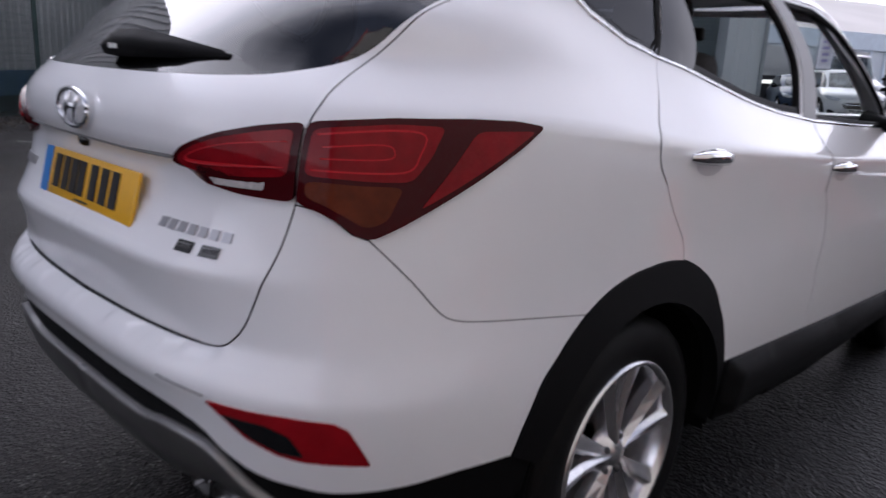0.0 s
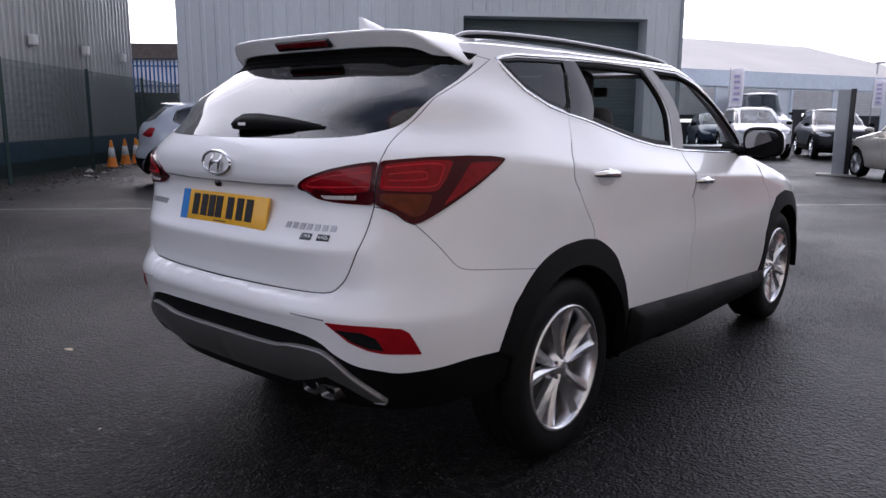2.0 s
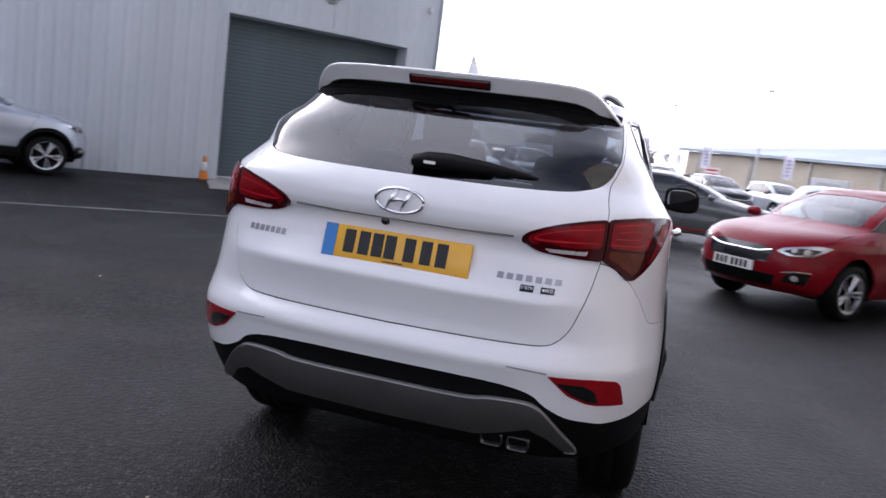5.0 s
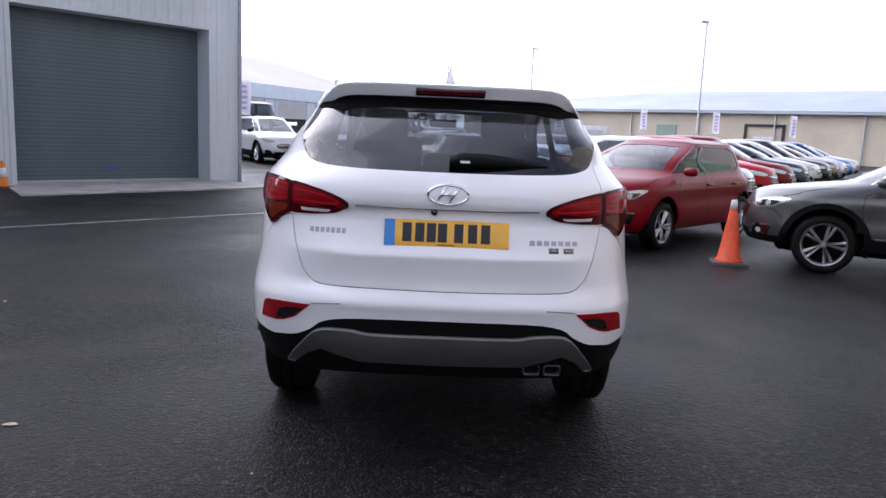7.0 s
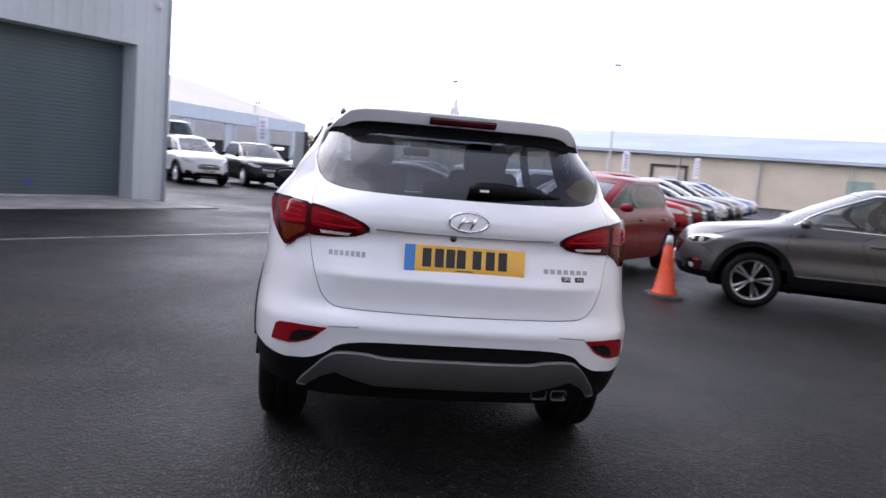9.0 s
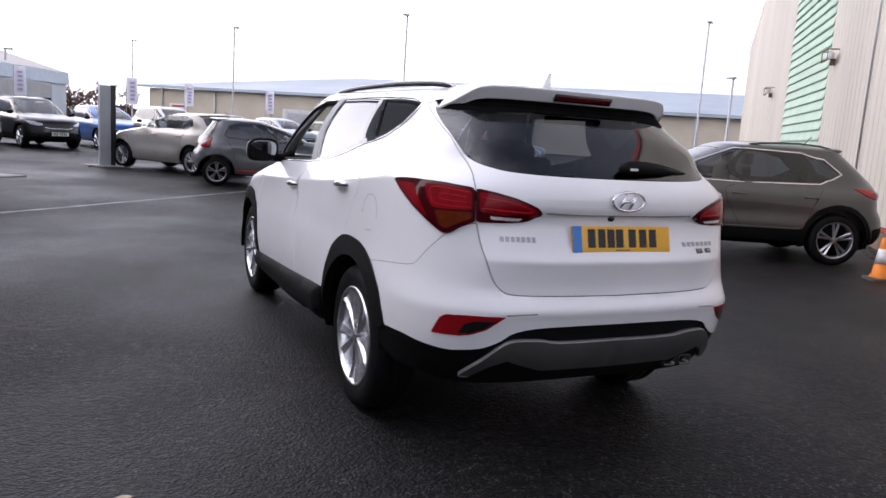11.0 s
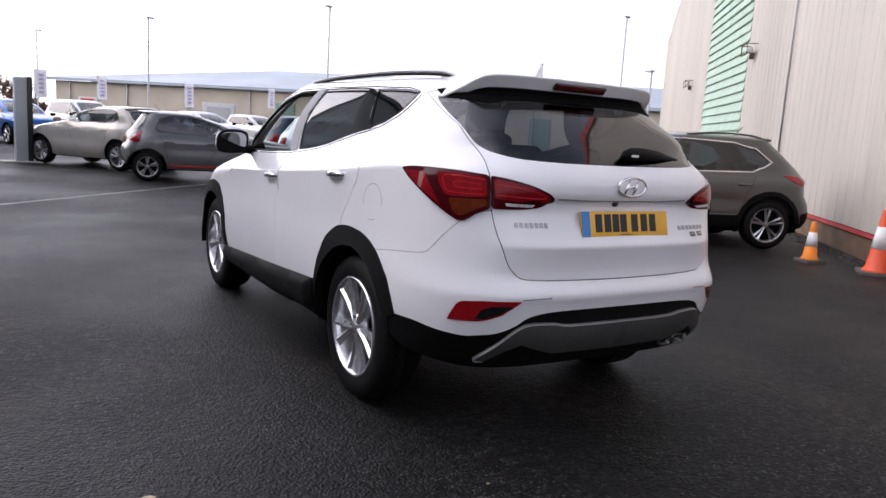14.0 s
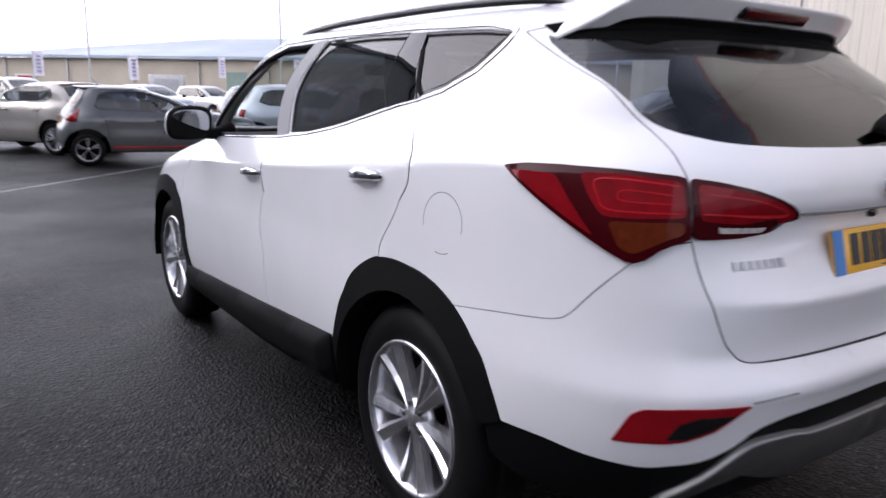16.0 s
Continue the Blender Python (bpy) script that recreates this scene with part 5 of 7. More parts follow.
        rings = [[bm.verts.new((q[0], y, q[1])) for q in pts] for pts, y in ((o, .18), (o, 0), (i2, 0), (i2, .16))]
        for p, q in zip(rings, rings[1:]):
            for k in range(len(p)):
                bm.faces.new((p[k], p[(k + 1) % len(p)], q[(k + 1) % len(p)], q[k]))
        bm.faces.new(rings[-1])
        bmesh.ops.recalc_face_normals(bm, faces=bm.faces)
        ex = part("exhaust_tip", bm, "chrome_dull", car, "dull chrome exhaust tip")
        ex.matrix_local = pose(x + .012, -.885, .420, 0, 0, 0)
    # fuel flap seam on the left
    bm = bmesh.new()
    for a0, a1 in ((-12, 192), (245, 285)):
        flap = [("y", -.176 + .090 * math.cos(a), 1.020 + .086 * math.sin(a)) for a in [radians(a0 + (a1 - a0) * q / 20) for q in range(21)]]
        strip(S, K(flap), .0024, out=.0005, depth=.002, bm=bm)
    bmesh.ops.scale(bm, vec=(-1, 1, 1), verts=bm.verts)
    bmesh.ops.reverse_faces(bm, faces=bm.faces)
    part("fuel_flap", bm, "seam_grey", car)
    # underbody and cabin
    bm = bmesh.new()
    box(bm, -.52, .52, -.50, 3.3, .28, .44, bevel=.03)
    box(bm, -.84, .84, .45, 2.25, .26, .44, bevel=.03)
    box(bm, -.6, .6, -.70, -.45, .46, .54, bevel=.03)
    part("underbody", bm, "dark_inside", car)
    bm = bmesh.new()
    liner = [("y", -.45, .93), ("y", .52, .93), ("y", .54, .50), ("y", 2.15, .50), ("y", 2.1, 1.10), ("y", 1.1, 1.15), ("y", .3, 1.26), ("y", -.2, 1.35), ("y", -.45, 1.35)]
    skin(S, K(liner), step=.1, out=-.05, flange=.0, gap=0, both=True, bm=bm)
    box(bm, -.80, .80, .52, 2.2, .44, .50)
    box(bm, -.58, .58, -.6, .515, .45, .50)
    part("cabin_lining", bm, "interior", car)
    bm = bmesh.new()
    rows = []
    for i in range(13):
        y = -.45 + 1.8 * i / 12
        hw = S.raw(S.u_y(y, 1.60), 1.60).x - .03
        rows.append([bm.verts.new((hw * t, y, 1.585 + .06 * (1 - abs(t) ** 2.4) ** .75)) for t in [-1 + q / 6 for q in range(13)]])
    for p, q in zip(rows, rows[1:]):
        for k in range(12):
            bm.faces.new((p[k], q[k], q[k + 1], p[k + 1]))
    part("headlining", bm, "headliner", car)
    bm = bmesh.new()
    box(bm, -.72, .72, 1.85, 2.35, .80, 1.06, bevel=.06)
    part("dashboard", bm, "interior", car)
    bm = bmesh.new()
    a = [(.37 + .185 * math.cos(q), 1.70 - .06 * math.sin(q), .98 + .18 * math.sin(q)) for q in [2 * math.pi * i / 24 for i in range(25)]]
    tube(bm, a, .014, 8)
    tube(bm, [(.20, 1.70, .98), (.37, 1.74, .97), (.54, 1.70, .98)], .018, 6)
    part("steering_wheel", bm, "interior", car)
    for x, y, zz, wd in ((.37, 1.12, .0, .50), (-.37, 1.12, .0, .50)):
        bm = bmesh.new()
        box(bm, x - wd / 2, x + wd / 2, y - .10, y + .42, .55, .74, bevel=.05)
        box(bm, x - wd / 2 + .02, x + wd / 2 - .02, -.07, .07, 0, .70, Matrix.Translation((0, y - .14, .70)) @ Matrix.Rotation(radians(14), 4, "X"), bevel=.05)
        seat = part("seat", bm, "interior", car)
        bm = bmesh.new()
        box(bm, x - .14, x + .14, y - .38, y - .27, 1.37, 1.56, bevel=.045)
        part("headrest", bm, "interior", seat)
    bm = bmesh.new()
    box(bm, -.66, .66, .10, .58, .55, .72, bevel=.05)
    box(bm, -.66, .66, -.06, .08, 0, .52, Matrix.Translation((0, .06, .68)) @ Matrix.Rotation(radians(18), 4, "X"), bevel=.05)
    bench = part("rear_bench", bm, "interior", car)
    for x in (-.42, 0, .42):
        bm = bmesh.new()
        box(bm, x - .12, x + .12, -.17, -.08, 1.16, 1.32, bevel=.035)
        part("headrest", bm, "interior", bench)
    bm = bmesh.new()
    box(bm, -.10, .10, 1.72, 1.75, 1.46, 1.52, bevel=.012)
    part("inside_mirror", bm, "interior", car)
    return car


# paler than the skid plate: the highlight of its edge as colour
M["silver_edge"] = mat("silver_edge", (0.30, 0.295, 0.29), 0.32, metal=0.5, spread=0.08, scale=6)
M["letter_grey"] = mat("letter_grey", (0.38, 0.38, 0.40), 0.3, metal=0.7)
M["seam_dark"] = mat("seam_dark", (0.02, 0.02, 0.02), 0.8)
M["silver_cup"] = mat("cup_shade_paint", (0.62, 0.62, 0.64), 0.35, coat=1.0)
M["pillar_grey"] = mat("pillar_grey", (0.24, 0.24, 0.245), 0.36, spec=0.5)
M["rail_silver"] = mat("rail_silver", (0.36, 0.36, 0.37), 0.3, metal=0.7)
M["rail_grey"] = mat("rail_grey", (0.07, 0.07, 0.075), 0.32, metal=0.5)
M["chrome_dull"] = mat("chrome_dull", (0.12, 0.117, 0.115), 0.32, metal=1.0, spread=0.25, scale=30)
# grey of the fuel flap seam and of the lip's painted shadow line
M["seam_grey"] = mat("seam_grey", (0.20, 0.20, 0.20), 0.7)
M["headliner"] = mat("headliner", (0.32, 0.31, 0.30), 0.9)
white_suv()

# ---- the other cars ----
def paint(name, color, metal=0.0, coat=0.7):
    M[name] = mat(name, color, 0.30, metal=metal, coat=coat, spec=0.15, spread=0.05, scale=4)
    return name


def small_wheel(car, m, radius, width, rim, spokes, spoke_mat):
    """A plainer wheel for cars further off, outer face to +x."""
    w = width / 2
    wheel = part("wheel", bmesh.new(), "tyre", car)
    wheel.matrix_local = m
    bm = bmesh.new()
    lathe([(rim, w - .01), (rim + .012, w), (radius - .05, w + .004), (radius - .012, w - .015), (radius, 0), (radius - .012, .015 - w), (rim, .01 - w)], bm, 36)
    part("tyre", bm, "tyre", wheel)
    bm = bmesh.new()
    lathe([(rim + .008, w - .005), (rim + .004, w + .002), (rim - .01, w - .004), (rim - .025, w - .05)], bm, 36)
    for k in range(spokes * 2):
        a = 2 * math.pi * (k // 2) / spokes + (.16 if k % 2 else -.16) + math.pi / 2
        d, t = Vector((0, math.cos(a), math.sin(a))), Vector((0, -math.sin(a), math.cos(a)))
        q = []
        for r, hf, h in ((.03, .012, w - .02), (rim - .008, .022, w - .006)):
            q.append([bm.verts.new(d * r + t * hf + Vector((h - .02, 0, 0))), bm.verts.new(d * r + Vector((h + .004, 0, 0))), bm.verts.new(d * r - t * hf + Vector((h - .02, 0, 0)))])
        for i in range(2):
            bm.faces.new((q[0][i], q[1][i], q[1][i + 1], q[0][i + 1]))
    lathe([(0, w - .01), (.03, w - .012), (.045, w - .04)], bm, 16)
    part("rim", bm, spoke_mat, wheel, smooth=False)
    # the wheel's shaded inside, as a flat black disc
    bm = bmesh.new()
    lathe([(0, w - .055), (rim, w - .055), (rim, w - .06)], bm, 28)
    part("backing", bm, "dark_inside", wheel)
    return wheel


def car(name, label, where, color, L=4.2, W=1.78, H=1.55, wb=2.6, fo=.85, belt=1.0, cowl=1.02, rake=.30, wheel=.33, glass="tinted", clad=False, rail=False,
        front_plate="plate_white", group="", step=.075, near=False, stripe="", lamp_tail=(.62, .98), spokes=5, spoke_mat="alloy", flare=.012, wide_lamp=False):
    """A parked car: where is (x, y, heading from north in degrees) of its rear axle's middle."""
    ro, h, zt = L - wb - fo, W / 2, H - .065
    ny = wb + fo
    cy = ny - 1.12
    tail = [(.2, .22 - ro), (.32, .08 - ro), (.45, .01 - ro), (.6, -ro), (.68, .02 - ro), (.74, .07 - ro), (belt - .12, .08 - ro), (belt, .11 - ro), (belt + .08, .17 - ro), (zt, .17 + rake - ro)]
    nose = [(.2, ny - .3), (.32, ny - .06), (.45, ny - .005), (.58, ny), (.68, ny - .02), (cowl - .22, ny - .07), (cowl - .13, ny - .17), (cowl - .08, ny - .36), (cowl - .035, ny - .72), (cowl, cy + .05), (cowl + .04, cy - .06), (cowl + .2, cy - .36), (zt, cy - .98)]
    S = Shell(tail, nose,
              body=[(.2, .88 * h), (.35, .965 * h), (.5, .985 * h), (.66, .975 * h), (.80, .985 * h), (belt - .05, .975 * h), (belt + .15, .94 * h)],
              cabin=[(belt - .1, .885 * h), (belt, .87 * h), (belt + .25, .80 * h), (zt, .69 * h)],
              shoulder=[(-1, belt - .05), (0, belt - .08), (wb, belt - .13), (ny, cowl - .22)],
              belt=[(-1, belt + .09), (0, belt + .04), (wb * .6, belt), (wb, belt - .01), (ny, cowl - .03)], flare=((0, .70, flare), (wb, .70, flare)),
              tail_round=[(.3, 3.4), (belt, 2.9), (zt, 3.4)], nose_round=[(.3, 2.7), (.8, 2.6), (zt, 3)],
              tail_depth=[(.3, .75), (belt, .8), (zt, .5)], nose_depth=[(.3, .9), (.85, .95), (cowl, .6), (cowl + .15, .36), (zt, .36)],
              taper=[(-ro, .97), (.3 - ro, 1), (ny - .8, 1), (ny, .93)], soft=.045)
    K = lambda rows: [S.key(p) for p in rows]
    x, y, az = where
    root = base(name, pose(x, y, 0, 0, 0, -az), label, "car", group)
    R = wheel + .075

    def arch(c, back):
        pts = [("y", c + R * math.cos(a), max(low + .003, wheel + R * math.sin(a))) for a in np.linspace(radians(192), radians(-12), 15)]
        return pts
    rear_glass = [("x", 0, belt + .09), ("x", .60 * h, belt + .10), ("x", .69 * h, belt + .16), ("x", .60 * h, zt - .05), ("x", 0, zt - .035)]
    screen = [("f", 0, cowl + .045), ("f", .66 * h, cowl + .05), ("f", .62 * h, cowl + .22), ("f", .53 * h, zt - .05), ("f", 0, zt - .03)]
    wt = zt - .045
    tip = -ro + .17 + rake * .5 + .34
    bp = .47 * wb
    front_w = [("y", bp + .04, belt + .025), ("y", bp + .02, wt), ("y", cy - 1.06, wt), ("y", cy - .62, (belt + wt) / 2 + .04), ("y", cy - .22, belt + .035)]
    rear_w = [("y", bp - .04, belt + .03), ("y", .25, belt + .06), ("y", tip + .02, belt + .13), ("y", tip + .10, wt - .06), ("y", tip + .28, wt - .005), ("y", bp - .06, wt)]
    loop_end = [("y", tip + .01, belt + .12), ("y", tip + .09, wt - .05), ("y", tip + .28, wt + .008)]
    if near == "chrome":
        # side glass that runs out to a point
        rear_w[2:5] = [("y", tip + .16, belt + .12), ("y", tip + .05, belt + .185), ("y", tip + .25, wt - .085), ("y", tip + .55, wt - .02)]
        loop_end = [("y", tip + .16, belt + .105), ("y", tip + .015, belt + .19), ("y", tip + .25, wt - .068), ("y", tip + .55, wt - .004)]
    low = .30 if clad else .25
    outline = ([("x", 0, low + .05), ("x", .5 * h, low + .04), ("x", .85 * h, low), ("y", -R - .08, low)] + arch(0, 1) + [("y", R + .12, low), ("y", wb - R - .12, low)] + arch(wb, 0) +
               [("y", wb + R + .06, low), ("f", .8 * h, low), ("f", 0, low)] + screen + [("f", 0, zt), ("f", .45 * h, zt), ("y", cy - 1.2, zt), ("y", tip, zt), ("x", .45 * h, zt), ("x", 0, zt)] + rear_glass[::-1])
    arch_fix = K(outline)
    part("body", skin(S, arch_fix, [K(rear_w), K(front_w)], step=step, ur=1.1, middle=True, flange=.02, gap=0), color, root)
    part("windscreen", skin(S, K(screen), step=.12, middle=True, out=-.004, flange=0, gap=0), "clear", root)
    part("rear_window", skin(S, K(rear_glass), step=.12, middle=True, out=-.004, flange=0, gap=0), glass, root)
    for s in (1, -1):
        def lay(nm, poly, mt, out=.004, flange=.01, r=.02, dome=0.0, st=.05):
            bm = skin(S, rounded(K(poly), r, 3), step=st, ur=1.1, out=out, flange=flange, gap=0, dome=dome)
            if s < 0:
                bmesh.ops.scale(bm, vec=(-1, 1, 1), verts=bm.verts)
                bmesh.ops.reverse_faces(bm, faces=bm.faces)
            return part(nm, bm, mt, root)
        lay("front_window", front_w, "clear", out=-.004, flange=0, r=0, st=.15)
        lay("rear_side_window", rear_w, glass, out=-.004, flange=0, r=0, st=.15)
        z0, z1 = lamp_tail
        if wide_lamp:
            tl = lay("tail_lamp", [("x", .50 * h, z1 - .11), ("x", .55 * h, z1 - .03), ("x", .80 * h, z1), ("y", -ro + .64, z1 + .01), ("y", -ro + .44, z1 - .085), ("x", .84 * h, z1 - .13)], "red_lens", .006, .015, dome=.010)
            sub = lay("lamp_inside", [("x", .60 * h, z1 - .07), ("x", .80 * h, z1 - .05), ("y", -ro + .30, z1 - .06), ("x", .84 * h, z1 - .10)], "deep_red", .017, .004, dome=.002)
            sub.parent = tl
        else:
            lay("tail_lamp", [("x", .66 * h, z0 + .12), ("x", .76 * h, z1), ("y", -ro + .42, z1 - .01), ("y", -ro + .36, z0 + .10), ("x", .84 * h, z0 + .08)], "red_lens", .006, .015, dome=.012)
        hl = cowl - .33
        lamp = lay("headlamp", [("f", .50 * h, hl + .035), ("f", .64 * h, hl), ("y", ny - .36, hl + .025), ("y", ny - .56, hl + .135), ("y", ny - .42, hl + .145), ("f", .70 * h, hl + .115), ("f", .56 * h, hl + .085)], "headlamp", .004, .015, dome=.01)
        fog = lay("fog_lamp", [("f", .60 * h, .38), ("f", .80 * h, .37), ("f", .84 * h, .50), ("f", .72 * h, .51), ("f", .64 * h, .46)], "gloss_black", .004, .015)
        if near:
            sub = lay("lamp_inside", [("f", .56 * h, hl + .045), ("f", .66 * h, hl + .02), ("y", ny - .36, hl + .045), ("y", ny - .44, hl + .10), ("f", .70 * h, hl + .095)], "gloss_black", .0155, .004, dome=.002)
            sub.parent = lamp
            for xq, rq in ((.66, .026), (.76, .030)):
                sub = lay("projector", [("f", xq * h + rq * .8 * math.cos(a), hl + .062 + rq * math.sin(a)) for a in [math.pi * q / 5 for q in range(10)]], "clear_lens", .019, .004, r=0, st=.02, dome=.004)
                sub.parent = lamp
            sub = lay("fog_lens", [("f", .72 * h + .028 * math.cos(a), .435 + .030 * math.sin(a)) for a in [math.pi * q / 5 for q in range(10)]], "clear_lens", .010, .004, r=0, st=.02)
            sub.parent = fog
            sub = lay("chrome_blade", [("f", .60 * h, .475), ("f", .74 * h, .50), ("f", .84 * h, .505), ("f", .84 * h, .518), ("f", .72 * h, .517), ("f", .60 * h, .488)], "chrome", .009, .004, r=0, st=.03)
            sub.parent = fog
        if near:
            for path in ([("y", bp, low + .12), ("y", bp + .02, belt)], [("y", wb - R - .02, low + .14), ("y", wb - R - .05, belt - .05)], [("y", R + .02, wheel + .2), ("y", .3, belt * .85), ("y", .22, belt)]):
                bm = strip(S, K(path), .005, out=.0008, depth=.003)
                if s < 0:
                    bmesh.ops.scale(bm, vec=(-1, 1, 1), verts=bm.verts)
                    bmesh.ops.reverse_faces(bm, faces=bm.faces)
                part("door_gap", bm, "dark_inside", root)
            for yy in (bp + .10, .40):
                c = S.at(S.u_y(yy, belt - .13), belt - .13)
                bm = bmesh.new()
                box(bm, s * c.x - .005 if s > 0 else s * c.x - .035, s * c.x + .035 if s > 0 else s * c.x + .005, yy - .09, yy + .09, belt - .145, belt - .115, bevel=.008)
                part("door_handle", bm, color, root)
            loop = [("y", cy - .2, belt + .02), ("y", bp, belt + .012), ("y", .25, belt + .045)] + loop_end + [("y", bp, wt + .014), ("y", cy - 1.06, wt + .012), ("y", cy - .62, (belt + wt) / 2 + .055), ("y", cy - .2, belt + .02)]
            bm = strip(S, K(loop), .020, out=.004, depth=.004)
            if s < 0:
                bmesh.ops.scale(bm, vec=(-1, 1, 1), verts=bm.verts)
                bmesh.ops.reverse_faces(bm, faces=bm.faces)
            part("window_trim", bm, "chrome" if near == "chrome" else "gloss_black", root)
            for path, wide, mt in (([("y", cy + .03, cowl - .03), ("y", ny - .60, cowl - .13), ("y", ny - .44, cowl - .175)], .006, "dark_inside"),
                                   ([("y", ny - .30, cowl - .34), ("y", ny - .36, .70), ("y", wb + R + .03, .60)], .005, "dark_inside"),
                                   ([("y", R + .08, low + .17), ("y", wb - R - .08, low + .15)], .022, "silver_plastic")):
                if mt == "silver_plastic" and not clad:
                    continue
                bm = strip(S, K(path), wide, out=.001 if mt == "dark_inside" else .014, depth=.003)
                if s < 0:
                    bmesh.ops.scale(bm, vec=(-1, 1, 1), verts=bm.verts)
                    bmesh.ops.reverse_faces(bm, faces=bm.faces)
                part("panel_line" if mt == "dark_inside" else "sill_strip", bm, mt, root)
        lay("window_pillar", [("y", bp + .05, belt + .02), ("y", bp + .03, wt + .003), ("y", bp - .07, wt + .003), ("y", bp - .05, belt + .025)], "gloss_black", .003, .006, r=0)
        if clad:
            for c in (0, wb):
                edge = [("y", c + (R + .055) * math.cos(a), wheel + (R + .055) * math.sin(a)) for a in np.linspace(radians(195), radians(-15), 15)]
                inn = [("y", c + (R - .01) * math.cos(a), wheel + (R - .01) * math.sin(a)) for a in np.linspace(radians(-15), radians(195), 15)]
                lay("arch_trim", edge + inn, "black_plastic", .008, .03, r=0)
            lay("sill_trim", [("y", R + .02, low), ("y", wb - R - .02, low), ("y", wb - R, low + .15), ("y", R, low + .17)], "black_plastic", .008, .03, r=.01)
            lay("front_skirt", [("f", .30 * h, low + .01), ("f", .85 * h, low + .01), ("y", wb + R + .05, low + .01), ("y", wb + R + .05, low + .10), ("f", .88 * h, low + .09), ("f", .30 * h, low + .08)], "black_plastic", .006, .02, r=.01)
            lay("rear_skirt", [("x", .20 * h, low + .06), ("x", .84 * h, low + .01), ("y", -R - .07, low + .01), ("y", -R - .06, low + .20), ("x", .90 * h, low + .23), ("x", .20 * h, low + .26)], "black_plastic", .006, .02, r=.01)
        if stripe:
            lay("sill_stripe", [("y", R + .05, low + .06), ("y", wb - R - .05, low + .05), ("y", wb - R - .05, low + .085), ("y", R + .05, low + .095)], stripe, .012, .01, r=0)
        for c in (0, wb):
            bm = bmesh.new()
            rows = [[bm.verts.new((s * q, c + (R + .025) * math.cos(a), wheel + (R + .025) * math.sin(a))) for q in (h - .06, h - .36)] for a in np.linspace(radians(192), radians(-12), 13)]
            for p, q in zip(rows, rows[1:]):
                bm.faces.new((p[0], p[1], q[1], q[0]))
            bm.faces.new([p[1] for p in rows])
            part("arch_liner", bm, "dark_inside", root)
            small_wheel(root, Matrix.Translation((s * (h - .135), c, wheel)) @ (Matrix.Identity(4) if s > 0 else Matrix.Rotation(math.pi, 4, "Z")) @ Matrix.Rotation(c * 1.3, 4, "X"), wheel, .21, wheel * .69, spokes, spoke_mat)
        bm = bmesh.new()
        vs = bmesh.ops.create_icosphere(bm, subdivisions=2, radius=1.0)["verts"]
        for v in vs:
            c = v.co
            v.co = (s * (h + .06 + .10 * math.copysign(abs(c.x) ** .7, c.x)), cy - .30 + .07 * c.y, belt + .06 + .06 * math.copysign(abs(c.z) ** .7, c.z))
        part("door_mirror", bm, color if near else "black_plastic", root)
        if rail:
            bm = bmesh.new()
            pts = [(s * .56 * h, tip + .1, zt + .030), (s * .58 * h, tip + .25, zt + .058), (s * .59 * h, .5, zt + .072), (s * .59 * h, cy - 1.6, zt + .060), (s * .57 * h, cy - 1.3, zt + .030)]
            tube(bm, pts, .014, 6)
            part("roof_rail", bm, "rail_grey", root)
    for nm, poly, mt, o in (("grille", [("f", 0, .56), ("f", .42 * h, .56), ("f", .48 * h, .70), ("f", .3 * h, .735), ("f", 0, .735)], "gloss_black", .004),
                            ("lower_grille", [("f", 0, .32), ("f", .5 * h, .32), ("f", .55 * h, .44), ("f", 0, .45)], "black_plastic", .004)):
        part(nm, skin(S, K(poly), step=.08, middle=True, out=o, flange=.01, gap=0), mt, root)
    bm = strip(S, K([("f", 0, .665), ("f", .3 * h, .668), ("f", .46 * h, .70)]), .03, out=.01, depth=.008, both=True)
    part("grille_bar", bm, "chrome", root)
    for mt, yy, zz in ((front_plate, ny + .004, .50), ("plate_yellow", -ro + .06, .80)):
        bm = bmesh.new()
        box(bm, -.26, .26, yy - .008, yy + .008, zz - .055, zz + .055)
        pl = part("number_plate", bm, mt, root, smooth=False)
        bm = bmesh.new()
        d = .010 if yy > 0 else -.010
        for q in range(7):
            xx = -.19 + q * .058 + (.03 if q > 3 else 0)
            box(bm, xx, xx + .036, min(yy, yy + d), max(yy, yy + d), zz - .038, zz + .038)
        part("bar", bm, "ink", pl, smooth=False)
    bm = bmesh.new()
    ya, yb = S.tail(zt), S.nose(zt)
    rows = []
    for i in range(17):
        yy = ya + (yb - ya) * i / 16
        hw = S.raw(S.u_y(min(yb - 1e-4, max(ya + 1e-4, yy)), zt), zt).x
        q = max(0.0, min(1.0, (yy - ya) / .5)) * max(0.0, min(1.0, (yb - yy) / .6))
        crown = .065 * (q * (2 - q)) ** .6 + .0005
        rows.append([bm.verts.new((hw * t, yy, zt + crown * (1 - abs(t) ** 2.4) ** .75)) for t in [-math.cos(math.pi * j / 12) for j in range(13)]])
    for p, q in zip(rows, rows[1:]):
        for j in range(12):
            bm.faces.new((p[j], p[j + 1], q[j + 1], q[j]))
    bmesh.ops.remove_doubles(bm, verts=bm.verts, dist=.0004)
    part("roof", bm, color, root)
    if near:
        bm = bmesh.new()
        rows = []
        for k in range(17):
            t = -1 + k / 8
            yy, zz, back_ = ya + .10 + .08 * t * t, zt + .052 - .030 * t * t, .19 - .07 * t * t
